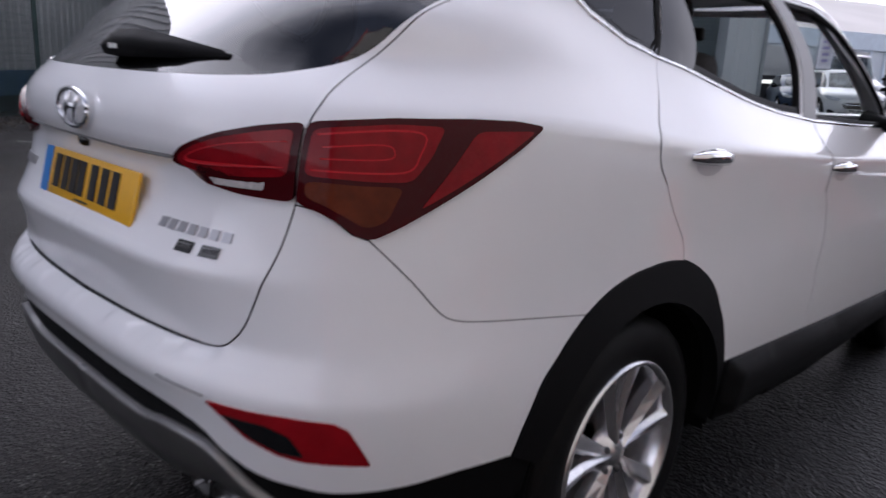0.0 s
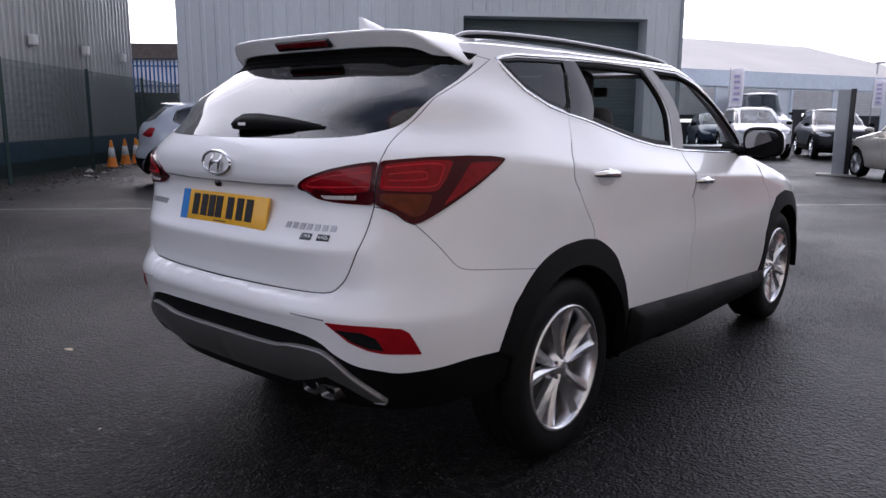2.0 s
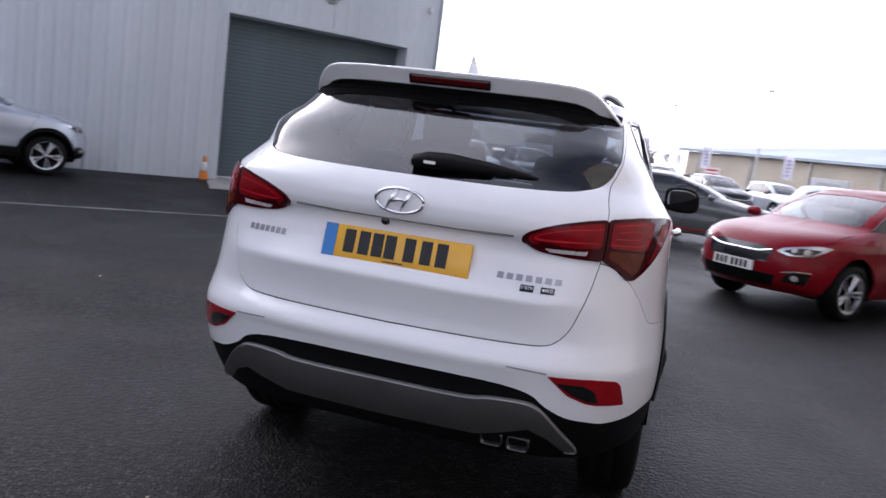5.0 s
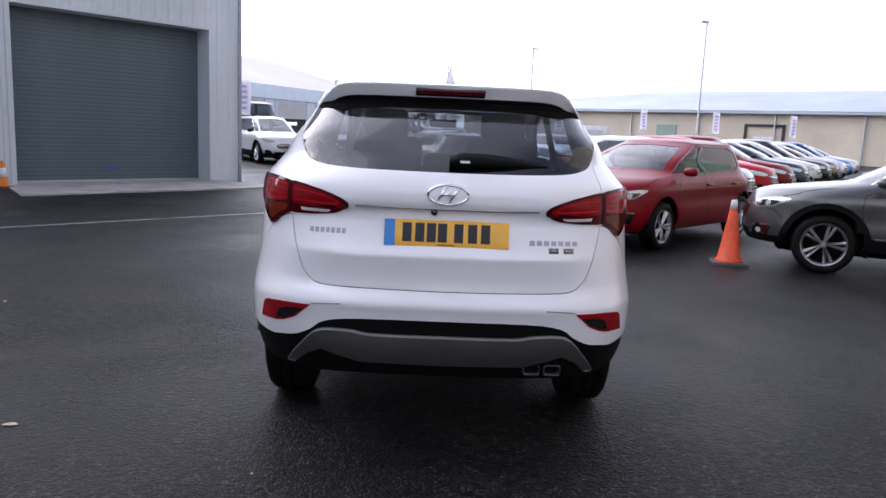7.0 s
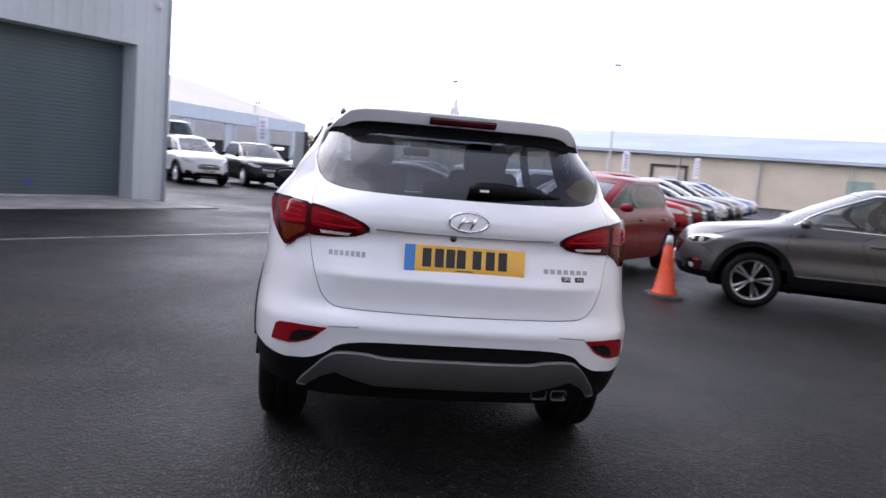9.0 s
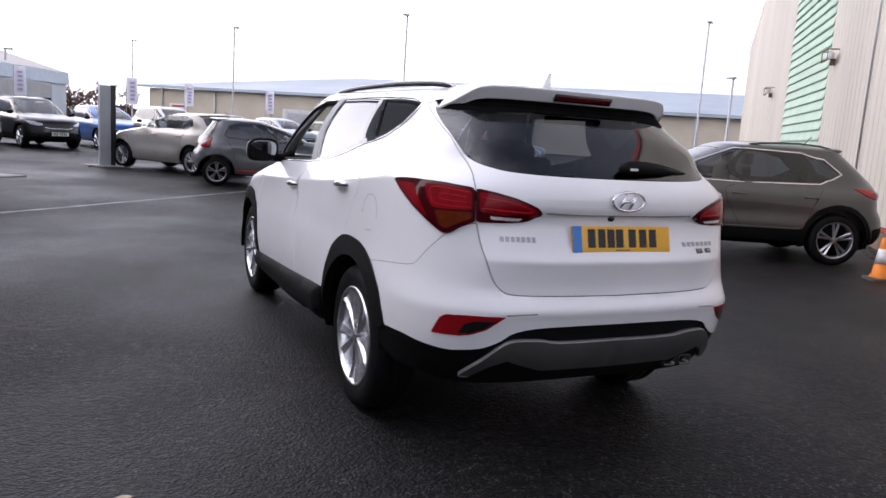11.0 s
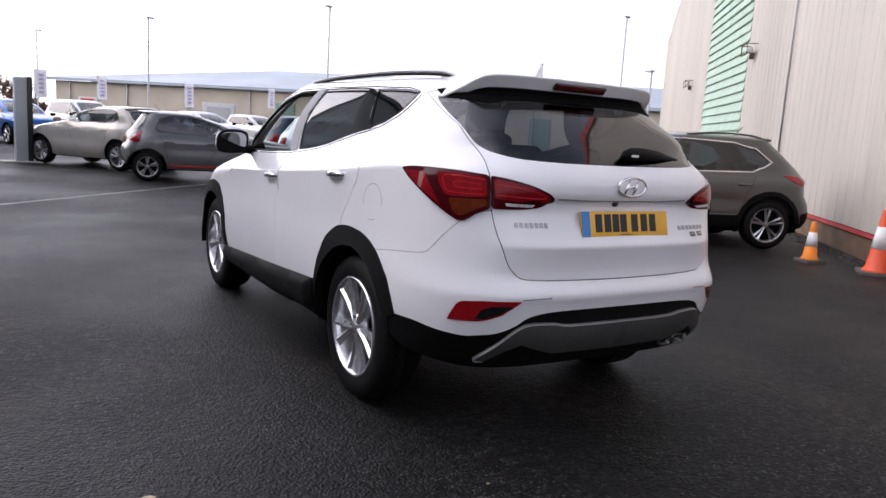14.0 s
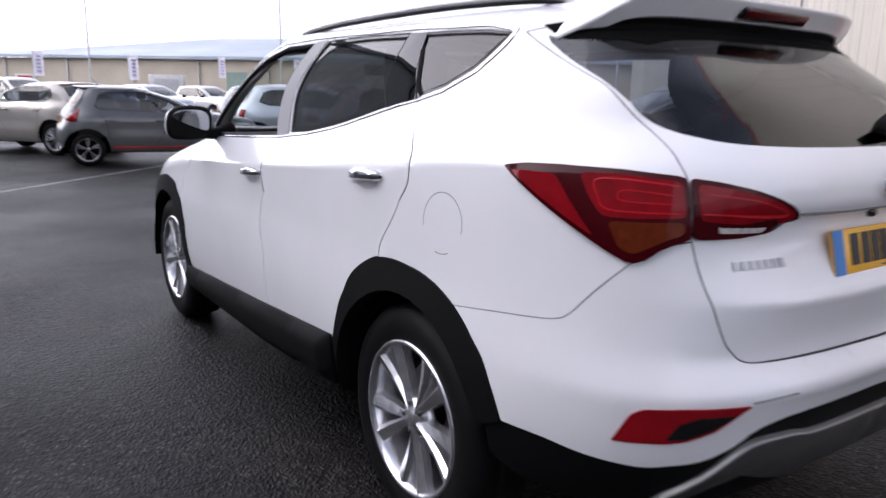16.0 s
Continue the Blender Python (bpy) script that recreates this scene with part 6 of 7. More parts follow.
            rows.append([bm.verts.new((.62 * h * t, *q)) for q in ((yy + .12, zz + .004), (yy - back_ + .03, zz - .004), (yy - back_, zz - .012), (yy - back_ + .01, zz - .030), (yy + .05, zz - .045))])
        for p, q in zip(rows, rows[1:]):
            for k in range(4):
                bm.faces.new((p[k], q[k], q[k + 1], p[k + 1]))
        bm.faces.new(rows[0])
        bm.faces.new(rows[-1][::-1])
        part("spoiler", bm, color, root)
        bm = bmesh.new()
        tube(bm, [(0, S.tail(zt) + .34, zt + .05), (0, S.tail(zt) + .30, zt + .10), (0, S.tail(zt) + .22, zt + .19)], [.014, .008, .004], 6)
        part("aerial", bm, color, root)
    bm = bmesh.new()
    box(bm, -.78 * h, .78 * h, -ro + .3, ny - .5, .22, .48, bevel=.04)
    part("underbody", bm, "dark_inside", root)
    bm = bmesh.new()
    box(bm, -.86 * h, .86 * h, -ro + .35, cy - .1, .48, belt - .12, bevel=.05)
    for xx in (-.37, .37):
        box(bm, xx - .22, xx + .22, bp - .16, bp - .02, belt - .2, belt + .22, bevel=.05)
        box(bm, xx - .12, xx + .12, bp - .20, bp - .10, belt + .24, belt + .40, bevel=.03)
        box(bm, xx - .28, xx + .28, .02, .14, belt - .2, belt + .14, bevel=.05)
    part("seats", bm, "interior", root)
    return root


def beside(fw, rw, wbase, W, side):
    """The place of a car's rear axle from the ground points of two wheels on one side; its front wheel stays where it is."""
    hx, hy = fw[0] - rw[0], fw[1] - rw[1]
    k = math.hypot(hx, hy)
    hx, hy = hx / k, hy / k
    px, py = ((hy, -hx) if side == "L" else (-hy, hx))
    mx, my = (fw[0] + rw[0]) / 2, (fw[1] + rw[1]) / 2
    t = W / 2 - .1
    return (mx - hx * wbase / 2 + px * t, my - hy * wbase / 2 + py * t, math.degrees(math.atan2(hx, hy)))


for nm, c, mt in (("silver_paint", (.50, .54, .60), .4), ("grey_paint", (.10, .099, .097), .7), ("red_paint", (.185, .003, .009), 0), ("beige_paint", (.46, .43, .385), .4), ("steel_paint", (.14, .145, .15), .4),
                  ("pearl_paint", (.66, .66, .66), .2), ("black_paint", (.012, .012, .014), .2), ("blue_paint", (.02, .11, .36), .3), ("navy_paint", (.02, .035, .07), .3), ("bright_red_paint", (.40, .008, .016), 0), ("bronze_paint", (.16, .12, .09), .5)):
    paint(nm, c, mt, .25 if "red" in nm else .7)

car("silver_crossover", "silver-blue compact crossover parked along the workshop wall", beside((-9.15, 7.05), (-10.5, 4.9), 2.53, 1.77, "R"), "silver_paint", L=3.98, W=1.77, H=1.57, wb=2.53, fo=.80, belt=1.10, cowl=1.08, rake=.42, wheel=.34, near=True, clad=True, spokes=5, lamp_tail=(.84, 1.10), flare=.05)
car("grey_suv", "dark grey metallic SUV with roof rails beside the cream warehouse", beside((4.4, 4.35), (6.86, 3.17), 2.65, 1.81, "L"), "grey_paint", L=4.38, W=1.81, H=1.57, wb=2.65, fo=.92, belt=1.02, cowl=1.03, rake=.50, lamp_tail=(.80, 1.03), wheel=.345, near="chrome", clad=True, rail=True, step=.06, wide_lamp=True, flare=.016, spoke_mat="alloy_mid")
car("red_hatchback", "red five-door hatchback with grey alloy wheels", beside((3.0, 5.75), (4.7, 7.5), 2.57, 1.73, "L"), "red_paint", L=4.16, W=1.73, H=1.47, wb=2.57, fo=.95, belt=.97, cowl=.99, rake=.32, wheel=.32, near=True, step=.06, spoke_mat="alloy_mid")
car("beige_crossover", "pale beige crossover with dark alloy wheels", beside((-1.38, 16.8), (.0, 15.0), 2.38, 1.70, "L"), "beige_paint", L=3.8, W=1.70, H=1.46, wb=2.38, fo=.76, belt=1.02, cowl=1.01, rake=.42, wheel=.325, near=True, lamp_tail=(.84, 1.10), flare=.05, spokes=8, spoke_mat="alloy_mid")
car("grey_city_car", "steel grey city car with a red sill stripe", beside((2.6, 12.15), (.2, 12.5), 2.4, 1.6, "R"), "steel_paint", L=3.6, W=1.6, H=1.41, wb=2.4, fo=.70, belt=.93, cowl=.95, rake=.25, wheel=.29, near=True, stripe="red_trim", lamp_tail=(.68, .99), spoke_mat="alloy_mid", flare=.025)
car("white_suv_parked", "pearl white SUV parked nose out", (-7.0, 25.8, 150), "pearl_paint", L=4.64, W=1.82, H=1.70, wb=2.70, fo=.93, belt=1.10, cowl=1.10, rake=.35, wheel=.36, clad=True, rail=True, group="cars in the far rows")
car("black_suv", "black SUV parked nose out", (-4.6, 27.0, 155), "black_paint", L=4.48, W=1.85, H=1.65, wb=2.67, fo=.92, belt=1.06, cowl=1.07, rake=.40, wheel=.36, clad=True, rail=True, group="cars in the far rows")
car("blue_hatchback", "bright blue hatchback parked nose out", (-2.2, 28.6, 158), "blue_paint", L=4.1, H=1.52, group="cars in the far rows")
car("white_suv_parked", "white SUV parked nose out", (0.2, 29.6, 158), "pearl_paint", L=4.5, W=1.84, H=1.65, wb=2.67, belt=1.06, cowl=1.07, rake=.38, wheel=.35, group="cars in the far rows")
row_paints = ["silver_paint", "bright_red_paint", "red_paint", "navy_paint", "pearl_paint", "black_paint", "bronze_paint", "silver_paint", "blue_paint", "beige_paint"]
row_words = ["silver", "bright red", "red", "dark blue", "white", "black", "bronze", "silver", "blue", "beige"]
for k in range(10):
    d = 2.55 * k
    car(row_words[k].replace(" ", "_") + "_hatchback", row_words[k] + " hatchback in a long row of parked cars", (5.2 + .57 * d - 1.2, 12.6 + .82 * d + 1.2, 125), row_paints[k], L=4.1, W=1.75, H=1.50 + .06 * (k % 3), group="cars in the long row", step=.11)
for k in range(6):
    d = 2.6 * k
    car(["navy", "steel", "pearl", "black", "silver", "pearl"][k] + "_estate", ["dark blue", "steel grey", "white", "black", "silver", "white"][k] + " estate car in the second row", (5.0 + .60 * d, 17.4 + .80 * d, 100), ["navy_paint", "steel_paint", "pearl_paint", "black_paint", "silver_paint", "pearl_paint"][k], L=4.4, W=1.8, H=1.50, group="cars in the second row", step=.11)

# ---- things in the yard ----
M["line_white"] = mat("line_white", (0.20, 0.20, 0.195), 0.6, spread=0.5, scale=3, fine=0.4, fine_scale=50)
M["cone_orange"] = mat("cone_orange", (0.75, 0.22, 0.02), 0.5, spread=0.2, scale=6)
M["cone_red"] = mat("cone_red", (0.72, 0.09, 0.03), 0.5, spread=0.2, scale=6)
M["cone_white"] = mat("cone_white", (0.78, 0.78, 0.77), 0.5, spread=0.2, scale=8)
M["cone_base"] = mat("cone_base", (0.10, 0.095, 0.09), 0.7, spread=0.3, scale=8)
M["totem_grey"] = mat("totem_grey", (0.36, 0.385, 0.41), 0.4, spread=0.05)
M["totem_dark"] = mat("totem_dark", (0.015, 0.016, 0.018), 0.35)
M["flag_white"] = mat("flag_white", (0.75, 0.74, 0.78), 0.7, spread=0.05)
M["flag_violet"] = mat("flag_violet", (0.45, 0.40, 0.62), 0.7)
M["blue_steel"] = mat("blue_steel", (0.03, 0.13, 0.33), 0.5, spread=0.15)
M["bank_brown"] = mat("bank_brown", (0.035, 0.03, 0.025), 0.9, spread=0.4, scale=1.5, fine=0.4, fine_scale=20, bump=0.6, bump_scale=12)
M["roof_dark"] = mat("roof_dark", (0.10, 0.085, 0.075), 0.8, spread=0.2)
M["wood_bark"] = mat("wood_bark", (0.20, 0.155, 0.12), 0.9, spread=0.3)
M["hedge"] = mat("hedge", (0.14, 0.085, 0.055), 0.9, spread=0.5, scale=1.2)
M["leaf_pale"] = mat("leaf_pale", (0.45, 0.38, 0.26), 0.7, spread=0.3, scale=20)
M["litter"] = mat("litter", (0.06, 0.052, 0.042), 0.9, spread=0.5, scale=14, random_shift=0.3)
M["rubble"] = mat("rubble", (0.36, 0.35, 0.33), 0.9, spread=0.4, scale=9)
M["grit"] = mat("grit", (0.22, 0.21, 0.20), 0.8, spread=0.4, scale=40)
M["lamp_white"] = mat("lamp_white", (0.66, 0.66, 0.64), 0.5, spread=0.1)
M["green_door"] = mat("green_door", (0.22, 0.30, 0.26), 0.6, spread=0.1)

# painted line
bm = bmesh.new()
a, d, n_ = Vector((-9.2, 1.5)), Vector((.707, .707)), Vector((-.707, .707))
for k in range(38):
    q0, q1 = k * .4, k * .4 + .4
    w = .045 + .008 * math.sin(k * 1.7)
    pts = [a + d * q0 - n_ * w, a + d * q1 - n_ * w, a + d * q1 + n_ * w, a + d * q0 + n_ * w]
    f = bm.faces.new([bm.verts.new((p.x, p.y, .004)) for p in pts])
bmesh.ops.remove_doubles(bm, verts=bm.verts, dist=.012)
tagged(part("trim_painted_line", bm, "line_white", smooth=False), "worn white painted line on the asphalt", "line", kind="structure")


def traffic_cone(x, y, hgt, body, sleeve, label, group="traffic cones", lean=0.0):
    r = hgt * .19
    root = base("traffic_cone", pose(x, y, 0, lean, 0, random.uniform(0, 90)), label, "traffic cone", group)
    bm = bmesh.new()
    s = hgt * .27
    solid(rounded([(-s, -s), (s, -s), (s, s), (-s, s)], s * .25), bm, 0, .035)
    part("foot", bm, "cone_base", root, smooth=False)
    f = lambda t: r * (1 - t) + .028 * t
    bm = bmesh.new()
    cone_up(bm, [(r * 1.12, .034), (r * 1.05, .06), (f(.1), hgt * .1), (f(.5), hgt * .5), (f(.97), hgt * .97), (.022, hgt)], 24)
    part("cone", bm, body, root)
    if sleeve:
        bm = bmesh.new()
        cone_up(bm, [(f(.40) + .003, hgt * .40), (f(.74) + .003, hgt * .74)], 24)
        part("sleeve", bm, sleeve, root)
    else:
        bm = bmesh.new()
        cone_up(bm, [(f(.86) + .003, hgt * .86), (f(.985) + .003, hgt * 1.005)], 24)
        part("tip", bm, "grey_shutter", root)
    return root


traffic_cone(3.55, 4.78, .77, "cone_red", None, "faded red traffic cone with a grey tip, no sleeve")
traffic_cone(6.5, 2.25, .52, "cone_orange", "cone_white", "small orange traffic cone with a white sleeve")
traffic_cone(6.55, 1.42, .77, "cone_red", "cone_white", "tall red traffic cone with a white sleeve")
for q in ((-16.1, 6.53), (-16.8, 7.24), (-17.1, 7.70)):
    traffic_cone(q[0], q[1], .70, "cone_orange", "cone_white", "orange traffic cone with a white sleeve beside the fence")
p = WS @ Vector((D0 - .35, -.35, 0))
traffic_cone(p.x, p.y, .52, "cone_orange", "cone_white", "small orange traffic cone beside the roller door")

bm = bmesh.new()
box(bm, D0 + 2.02, D0 + 2.22, .488, .506, .30, .36)
M["label_blue"] = mat("label_blue", (0.05, 0.09, 0.45), 0.4)
ob = tagged(part("door_label", bm, "label_blue", smooth=False), "small blue label stuck on the roller door", "label")
ob.matrix_world = WS
# totem sign
tt = base("totem_sign", pose(-1.85, 16.9, 0, 0, 0, 14), "plain blue-grey totem sign with a dark edge", "sign")
bm = bmesh.new()
box(bm, -.13, .13, -.07, .10, .04, 1.98, bevel=.008)
part("panel", bm, "totem_grey", tt)
bm = bmesh.new()
box(bm, .132, .24, -.09, .12, .04, 2.0, bevel=.006)
part("edge", bm, "totem_dark", tt)
bm = bmesh.new()
box(bm, -.45, .40, -.25, .25, .004, .04)
part("foot", bm, "concrete", tt, smooth=False)

# lamp columns
def lamp_column(x, y, hgt, turn):
    root = base("lamp_column", pose(x, y, 0, 0, 0, turn), "tall thin galvanised lamp column", "street lamp", "lamp columns")
    bm = bmesh.new()
    cone_up(bm, [(.10, 0), (.095, 1.2), (.075, 1.25), (.055, hgt)], 12)
    part("column", bm, "column_grey", root)
    bm = bmesh.new()
    box(bm, -.10, .40, -.12, .12, hgt - .03, hgt + .08, bevel=.025)
    part("lantern", bm, "column_grey", root)


for x, y, hgt, turn in ((7.66, 56.9, 8.2, 20), (17.6, 46.2, 9.2, 200), (31.5, 32.0, 9.0, 30), (1.25, 76.6, 8.1, 10), (-6.7, 46.7, 4.4, 0), (27.5, 25.6, 5.1, 90)):
    lamp_column(x, y, hgt, turn)

# banner flags
def banner(x, y, top, turn):
    root = base("banner_flag", pose(x, y, 0, 0, 0, turn), "white banner flag with violet writing on a pole", "flag", "banner flags")
    bm = bmesh.new()
    cone_up(bm, [(.03, 0), (.022, top + .05)], 8)
    part("pole", bm, "steel_post", root)
    bm = bmesh.new()
    rows = []
    for i in range(9):
        z = top - 1.45 * i / 8
        rows.append([bm.verts.new((.03 + .55 * j / 5, .03 * math.sin(j * 1.3 + i * .5), z)) for j in range(6)])
    for p_, q in zip(rows, rows[1:]):
        for j in range(5):
            bm.faces.new((p_[j], p_[j + 1], q[j + 1], q[j]))
    bmesh.ops.solidify(bm, geom=bm.faces, thickness=.006)
    cloth = part("cloth", bm, "flag_white", root)
    for i in range(5):
        bm = bmesh.new()
        z = top - .22 - .22 * i
        box(bm, .20, .42, -.045, .055, z - .12, z - .02)
        part("bar", bm, "flag_violet", cloth, smooth=False)


for x, y, top, turn in ((7.9, 45.6, 3.25, 10), (15.6, 53, 3.65, 15), (19.1, 47.5, 3.5, 20), (23.6, 45.6, 3.4, 25), (-.5, 41.6, 3.2, 0), (-8.3, 27.7, 3.2, -10), (-5.9, 41.8, 3.3, -10), (3.4, 50, 3.4, 5)):
    banner(x, y, top, turn)

# fence before the left-hand building
fence = base("mesh_fence", Matrix.Identity(4), "dark green wire mesh fence on square posts", "fence")
f0, fd = Vector((-15.7, 5.87)), Vector((.70, -.714))
for k in range(-2, 5):
    c = f0 + fd * (4.05 * k)
    bm = bmesh.new()
    box(bm, c.x - .03, c.x + .03, c.y - .03, c.y + .03, 0, 2.38)
    part("post", bm, "green_post", fence, smooth=False)
bm = bmesh.new()
L_ = 4.05 * 6
k = 0
while k * .045 < L_:
    c = f0 + fd * (-4.05 * 2 + k * .045)
    v = [bm.verts.new((c.x + ox, c.y + oy, z)) for z in (.06, 2.34) for ox, oy in ((-.0028, -.0028), (.0028, -.0028), (0, .004))]
    for i in range(3):
        bm.faces.new((v[i], v[(i + 1) % 3], v[3 + (i + 1) % 3], v[3 + i]))
    k += 1
for z in [.08 + .125 * q for q in range(19)]:
    a_, b_ = f0 - fd * 8.1, f0 + fd * (L_ - 8.1)
    v = [bm.verts.new((p_.x, p_.y, z + o)) for p_ in (a_, b_) for o in (-.0022, .0022)]
    bm.faces.new((v[0], v[2], v[3], v[1]))
part("wire_mesh", bm, "green_post", fence, smooth=False, kind="stuff")

# litter along the fence foot, chips and leaves on the ground
def scatter(name, label, spots, size, mt, flat=.5, seed=3):
    rnd = random.Random(seed)
    bm = bmesh.new()
    for x, y in spots:
        s = size * rnd.uniform(.4, 1.5)
        t = [Vector((math.cos(a) * s * rnd.uniform(.6, 1.2), math.sin(a) * s * rnd.uniform(.6, 1.2), 0)) for a in [rnd.uniform(0, 1) + 2 * math.pi * i / 5 for i in range(5)]]
        lo = [bm.verts.new((x + p_.x, y + p_.y, -.001)) for p_ in t]
        hi = bm.verts.new((x + rnd.uniform(-.3, .3) * s, y + rnd.uniform(-.3, .3) * s, s * flat * rnd.uniform(.6, 1.3)))
        for i in range(5):
            bm.faces.new((lo[i], lo[(i + 1) % 5], hi))
    return tagged(part(name, bm, mt, smooth=False), label, "litter", kind="stuff")


rnd = random.Random(11)
spots = []
for k in range(1500):
    c = f0 + fd * rnd.uniform(-7, 11) + Vector((.714, .70)) * rnd.gauss(.15, .35)
    spots.append((c.x, c.y))
scatter("leaf_litter", "brown leaf litter and rubble along the fence foot", spots, .04, "litter", .6)
spots = [(-16.6 + rnd.gauss(0, 1.2), 6.9 + rnd.gauss(0, .8)) for _ in range(26)] + [(-12.5 + rnd.gauss(0, 1.6), 4.9 + rnd.gauss(0, .5)) for _ in range(14)]
scatter("rubble", "pale broken rubble beside the fence", spots, .10, "rubble", .5, 9)
spots = []
for k in range(1100):
    c = EW @ Vector((rnd.uniform(18, 34.6), -abs(rnd.gauss(0, .16)) - .03, 0))
    spots.append((c.x, c.y))
scatter("leaf_litter", "dark leaf litter and grit along the warehouse foot", spots, .028, "litter", .6, 13)
spots = [(rnd.uniform(-4.5, 4.5), rnd.uniform(-3.6, 3)) for _ in range(420)]
scatter("stone_chips", "pale stone chips loose on the asphalt", [q for q in spots if not (abs(q[0]) < 1 and q[1] > -1)], .0035, "grit", .7, 5)
spots = [(rnd.uniform(-14, 12), rnd.uniform(-3, 14)) for _ in range(60)]
scatter("fallen_leaf_bits", "small pale leaf bits on the asphalt", [q for q in spots if not (abs(q[0]) < 1 and q[1] > -1)], .014, "leaf_pale", .15, 8)


def leaf(x, y, s, turn):
    bm = bmesh.new()
    pts = [(0, -.5), (.18, -.3), (.26, 0), (.16, .32), (0, .5), (-.16, .32), (-.26, 0), (-.18, -.3)]
    c = bm.verts.new((0, 0, .10 * s))
    vs = [bm.verts.new((px * s, py * s, .02 * s + .25 * s * abs(px))) for px, py in pts]
    for i in range(8):
        bm.faces.new((vs[i], vs[(i + 1) % 8], c))
    ob = tagged(part("fallen_leaf", bm, "leaf_pale"), "single pale dry fallen leaf on the asphalt", "leaf", "fallen leaves")
    ob.matrix_world = pose(x, y, .002, 0, 0, turn)


leaf(-1.98, -.70, .075, 100)
leaf(-3.3, 1.6, .05, 30)
leaf(2.2, -1.1, .03, 60)
leaf(1.0, -2.1, .02, 10)

# fittings on the buildings
def wall_box(name, frame_, x, z, size, mt, label, category, group=""):
    root = base(name, frame_ @ Matrix.Translation((x, -.03, z)), label, category, group)
    bm = bmesh.new()
    box(bm, -size / 2, size / 2, -.16, -.02, -size * .55, size * .55, bevel=.02)
    part("housing", bm, mt, root)
    bm = bmesh.new()
    box(bm, -size * .2, size * .2, -.05, .05, -size * .75, -size * .55)
    part("bracket", bm, "steel_post", root, smooth=False)


for x in (15.42, 18.17, 20.75):
    wall_box("wall_lamp", LB, x, 2.94, .21, "lamp_white", "white bulkhead lamp on the corrugated wall", "wall lamp", "bulkhead lamps")
wall_box("flood_lamp", WS, 8.3, 4.35, .28, "steel_post", "grey flood lamp above the roller door", "flood lamp")
cc = base("security_camera", WS @ Matrix.Translation((10.75, -.1, 4.45)), "white dome security camera on the workshop wall", "camera")
bm = bmesh.new()
cone_up(bm, [(.05, .04), (.06, .0), (.055, -.06), (.02, -.10)], 14)
part("housing", bm, "lamp_white", cc)
bm = bmesh.new()
box(bm, -.02, .02, -.02, .12, .02, .06)
part("bracket", bm, "lamp_white", cc, smooth=False)
for x, z in ((19.4, 3.65), (9.7, 3.55)):
    root = base("caged_lamp", EW @ Matrix.Translation((x, -.03, z)) @ Matrix.Scale(.66, 4), "rusty wall lamp in an open steel cage", "wall lamp", "caged lamps")
    bm = bmesh.new()
    tube(bm, [(-.45, -.35, .18), (.45, -.35, .18), (.45, -.35, -.18), (-.45, -.35, -.18), (-.45, -.35, .18)], .025, 6)
    for sx in (-.45, .45):
        tube(bm, [(sx, 0, .18), (sx, -.35, .18)], .02, 6)
    part("cage", bm, "brown_base", root)
    bm = bmesh.new()
    box(bm, -.25, .25, -.28, -.10, -.10, .10, bevel=.03)
    part("lamp", bm, "grey_shutter", root)
    bm = bmesh.new()
    box(bm, -.06, .06, -.16, 0, -.30, -.08)
    part("arm", bm, "brown_base", root, smooth=False)
bm = bmesh.new()
tube(bm, [(22.7, -.05, .4), (22.7, -.05, 9)], .022, 8)
part("downpipe", bm, "steel_post", ew)

# doors, sign and kiosk at the far building
for x, w_, hgt, mt in ((29.0, 2.2, 3.1, "green_door"), (39.1, 2.0, 2.2, "grey_shutter"), (56, 2.0, 3.0, "green_door")):
    bm = bmesh.new()
    box(bm, x - w_ / 2, x + w_ / 2, -.12, .1, 0, hgt)
    part("door", bm, mt, fb, smooth=False)
bm = bmesh.new()
for x0, x1, z0, z1 in ((37.2, 37.45, 0, 3.3), (40.75, 41.0, 0, 3.3), (37.2, 41.0, 3.1, 3.35)):
    box(bm, x0, x1, -.16, .05, z0, z1)
part("door_frame", bm, "totem_dark", fb, smooth=False)
bm = bmesh.new()
box(bm, 3.2, 5.6, -.15, .05, 1.6, 2.6)
sg = part("sign", bm, "lamp_white", fb, smooth=False)
bm = bmesh.new()
box(bm, 3.5, 5.3, -.18, -.14, 2.2, 2.42)
box(bm, 3.5, 5.3, -.18, -.14, 1.8, 1.95)
part("bar", bm, "red_trim", sg, smooth=False)
for k in range(14):
    bm = bmesh.new()
    box(bm, 2 + 7.6 * k, 2.12 + 7.6 * k, -.22, -.08, 0, 4.4)
    part("downpipe", bm, "steel_post", fb, smooth=False)
kiosk = base("kiosk", pose(12.9, 56.7, 0, 0, 0, -20), "white portable kiosk with a grey opening", "kiosk")
bm = bmesh.new()
box(bm, -1.2, 1.2, -1, 1, 0, 2.35, bevel=.03)
part("body", bm, "lamp_white", kiosk)
bm = bmesh.new()
box(bm, -.85, .85, -1.03, -.9, .9, 2.05)
part("shutter", bm, "grey_shutter", kiosk, smooth=False)

# bank, palisade and shed between the left-hand buildings
bm = bmesh.new()
solid([(-27, 10.5), (-19.6, 17.6), (-24, 22), (-32, 14)], bm, 0, 2.15)
tagged(part("ground_bank", bm, "bank_brown", smooth=False), "dark earth bank behind the yard", "bank", kind="structure")
pal = base("palisade_fence", Matrix.Identity(4), "blue steel palisade fence on top of the bank", "fence")
pa, pd = Vector((-26.7, 11.0)), Vector((.723, .691))
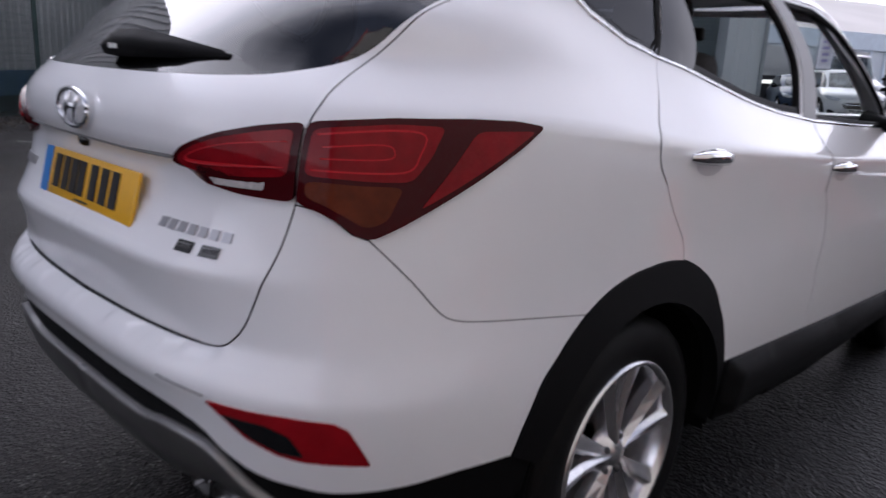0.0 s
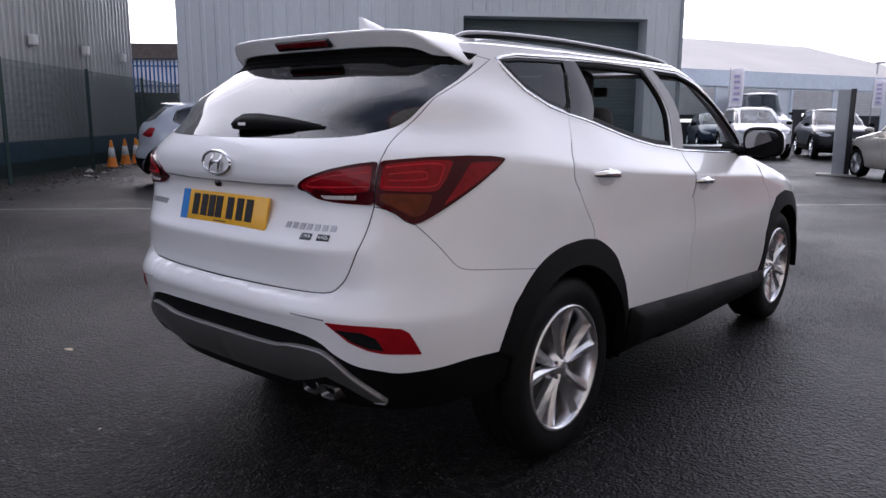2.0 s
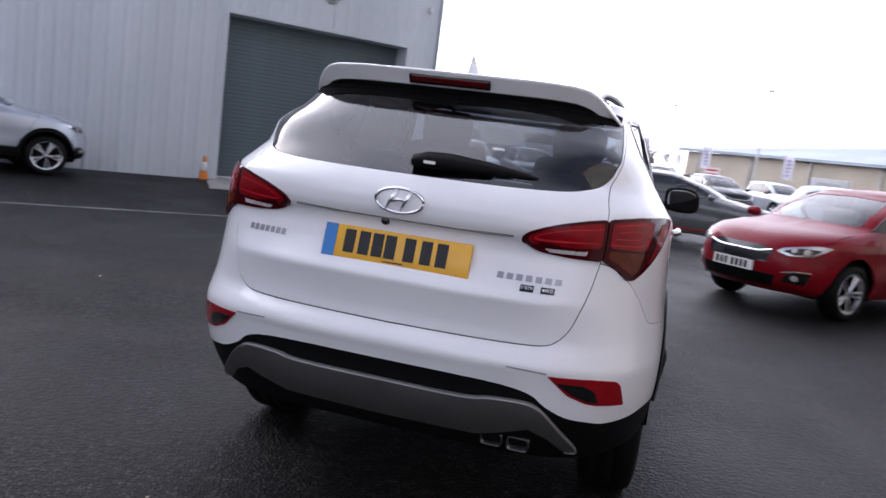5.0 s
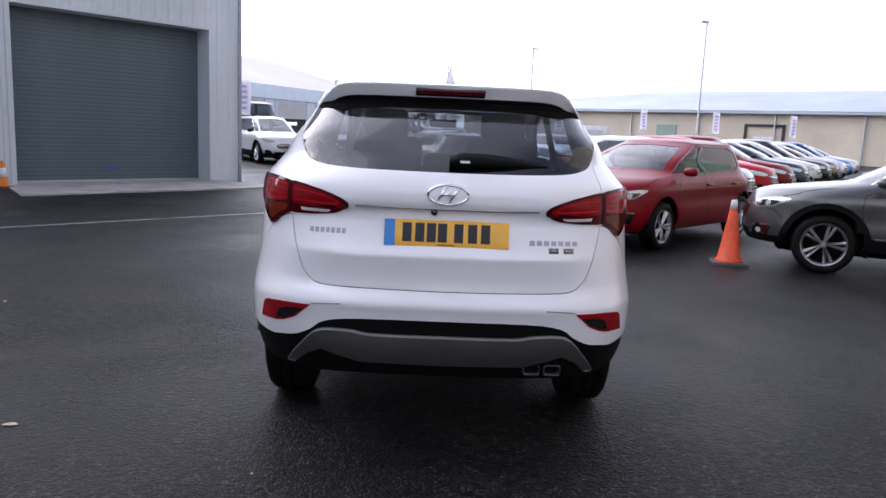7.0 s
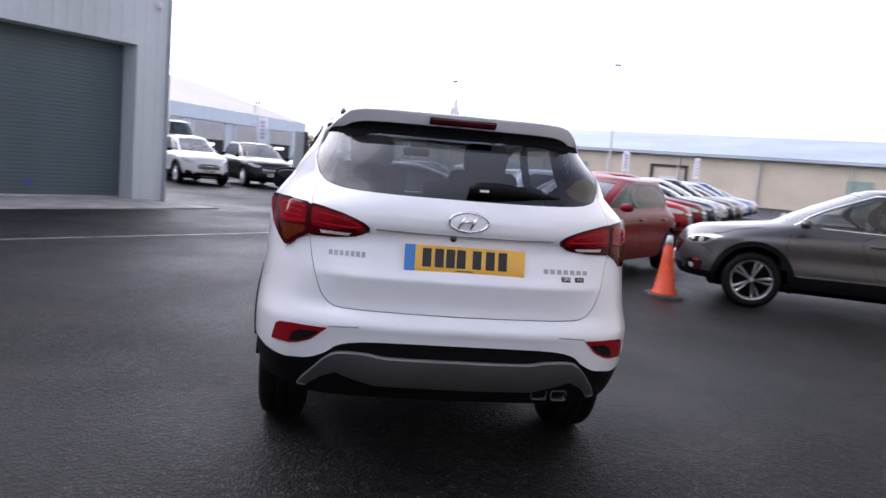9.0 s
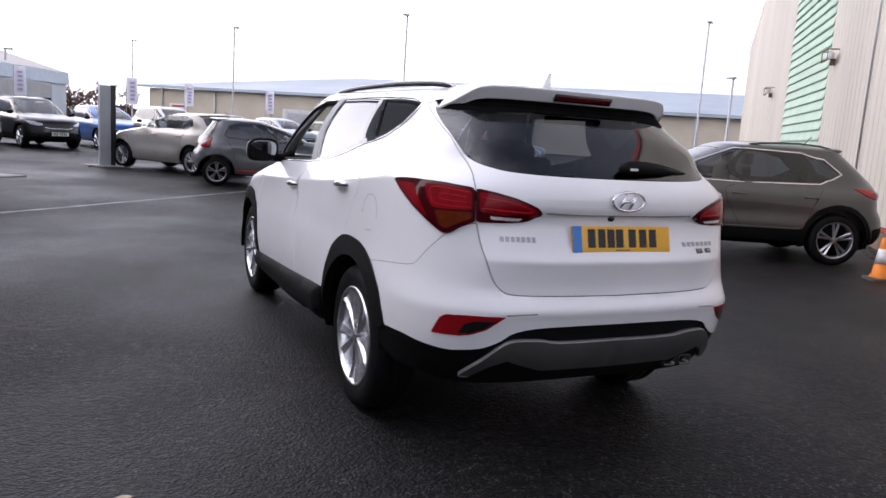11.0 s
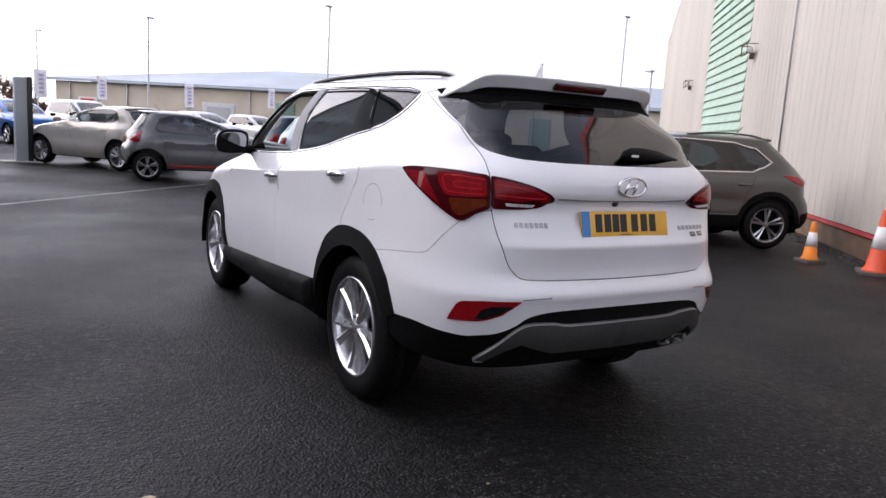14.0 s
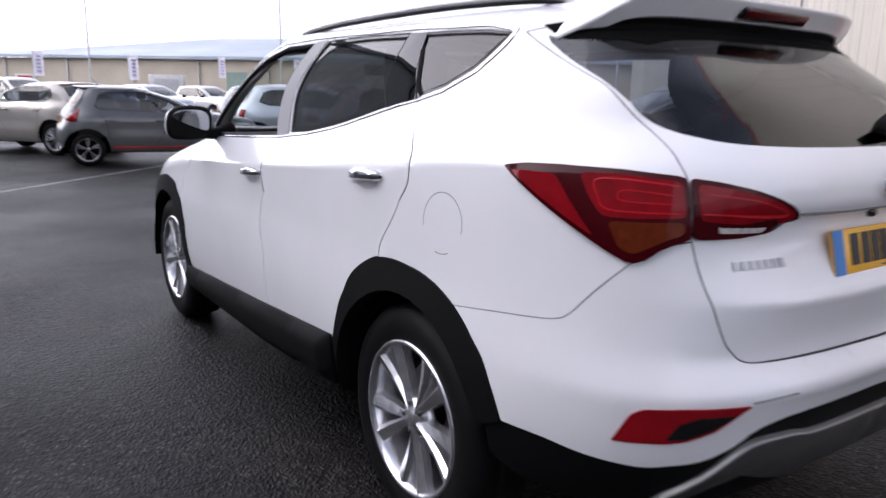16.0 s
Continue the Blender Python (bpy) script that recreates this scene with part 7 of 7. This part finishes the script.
for k in range(62):
    c = pa + pd * (.155 * k)
    bm = bmesh.new()
    v = [bm.verts.new((c.x + pd.x * o, c.y + pd.y * o, z)) for o, z in ((-.035, 2.15), (.035, 2.15), (.035, 3.30), (0, 3.42), (-.035, 3.30))]
    bm.faces.new(v)
    bmesh.ops.solidify(bm, geom=bm.faces, thickness=.02)
    part("pale", bm, "blue_steel", pal, smooth=False)
bm = bmesh.new()
for z in (2.4, 3.15):
    e = pa + pd * 9.6
    tube(bm, [(pa.x, pa.y, z), (e.x, e.y, z)], .03, 6)
part("rail", bm, "blue_steel", pal)
shed = base("building_shed", pose(-36, 24, 0, 0, 0, 44), "pale shed with a dark low roof", "building", kind="structure")
bm = bmesh.new()
box(bm, -10, 10, -3, 3, 0, 4.3)
part("wall", bm, "white_wall", shed, smooth=False)
bm = bmesh.new()
solid([(-10.4, -3.4), (10.4, -3.4), (10.4, 3.4), (-10.4, 3.4)], bm, 4.3, 5.1)
part("roof", bm, "roof_dark", shed, smooth=False)


# bare trees and hedge far off
def bare_tree(x, y, hgt, seed):
    r = random.Random(seed)
    root = base("bare_tree", pose(x, y, 0, 0, 0, r.uniform(0, 360)), "leafless winter tree with fine twigs", "tree", "bare trees")
    bm = bmesh.new()
    tube(bm, [(0, 0, 0), (.05, 0, hgt * .2), (0, .06, hgt * .4)], [hgt * .03, hgt * .024, hgt * .018], 8)
    part("trunk", bm, "wood_bark", root)
    bm = bmesh.new()

    def grow(p_, d_, ln, rad, depth):
        q = p_ + d_ * ln
        tube(bm, [p_, (p_ + q) / 2 + Vector((r.uniform(-1, 1), r.uniform(-1, 1), 0)) * ln * .06, q], [rad, rad * .8, rad * .6], 4)
        if depth:
            for _ in range(4 if depth > 1 else 5):
                v = (d_ + Vector((r.uniform(-1, 1), r.uniform(-1, 1), r.uniform(-.2, .7))) * .75).normalized()
                grow(p_ + (q - p_) * r.uniform(.5, 1), v, ln * r.uniform(.5, .75), rad * .5, depth - 1)
    for k in range(6):
        a_ = k * 1.05 + r.uniform(0, .5)
        grow(Vector((0, 0, hgt * r.uniform(.2, .4))), Vector((math.cos(a_) * .6, math.sin(a_) * .6, .8)).normalized(), hgt * .30, hgt * .011, 3)
    part("crown", bm, "wood_bark", root)


for x, y, hgt, sd in ((-.6, 104, 6.0, 1), (-4.5, 112, 6.6, 2), (2.8, 118, 5.6, 4)):
    bare_tree(x, y, hgt, sd)
bm = bmesh.new()
r_ = random.Random(4)
for k in range(4200):
    t_ = r_.random()
    x, y = -14 + 30 * t_ + r_.gauss(0, .8), 100 - 8 * t_ + r_.gauss(0, 1.2)
    s_ = r_.uniform(.12, .42)
    z = r_.uniform(0, (3.4 if x < 0 else 1.7) + .5 * math.sin(x * 1.3) * math.sin(x * .47))
    v = [bm.verts.new((x + r_.uniform(-s_, s_), y + r_.uniform(-s_, s_), z + r_.uniform(-.3, s_))) for _ in range(4)]
    for f in ((0, 1, 2), (0, 2, 3), (0, 3, 1), (1, 3, 2)):
        bm.faces.new([v[i] for i in f])
tagged(part("hedge", bm, "hedge", smooth=False), "dark ragged winter hedge far beyond the yard", "hedge", kind="stuff")
car("white_van", "tall white panel van parked behind the cars", (-9.6, 34.5, 150), "pearl_paint", L=5.4, W=2.0, H=2.45, wb=3.3, fo=.95, belt=1.45, cowl=1.35, rake=.12, wheel=.34, group="cars in the far rows", step=.12)
for x, y, az, pt, wd in ((2.8, 31, 160, "black_paint", "black"), (5.4, 32.5, 160, "silver_paint", "silver"), (8.2, 34, 160, "pearl_paint", "white"), (-9.5, 29, 150, "navy_paint", "dark blue")):
    car(wd.replace(" ", "_") + "_hatchback", wd + " hatchback parked nose out", (x, y, az), pt, L=4.2, H=1.52, group="cars in the far rows", step=.12)

# timber screen before the far building
screen_ = base("timber_screen", FB @ pose(32, -1.6, 0), "weathered grey close-boarded timber screen", "fence")
for k in range(22):
    bm = bmesh.new()
    box(bm, k * .23, k * .23 + .21, -.02, .02, 0, 1.75 + .06 * math.sin(k * 2.1))
    part("board", bm, "litter", screen_, smooth=False)
for z in (.4, 1.35):
    bm = bmesh.new()
    box(bm, 0, 22 * .23, .022, .07, z, z + .09)
    part("rail", bm, "litter", screen_, smooth=False)
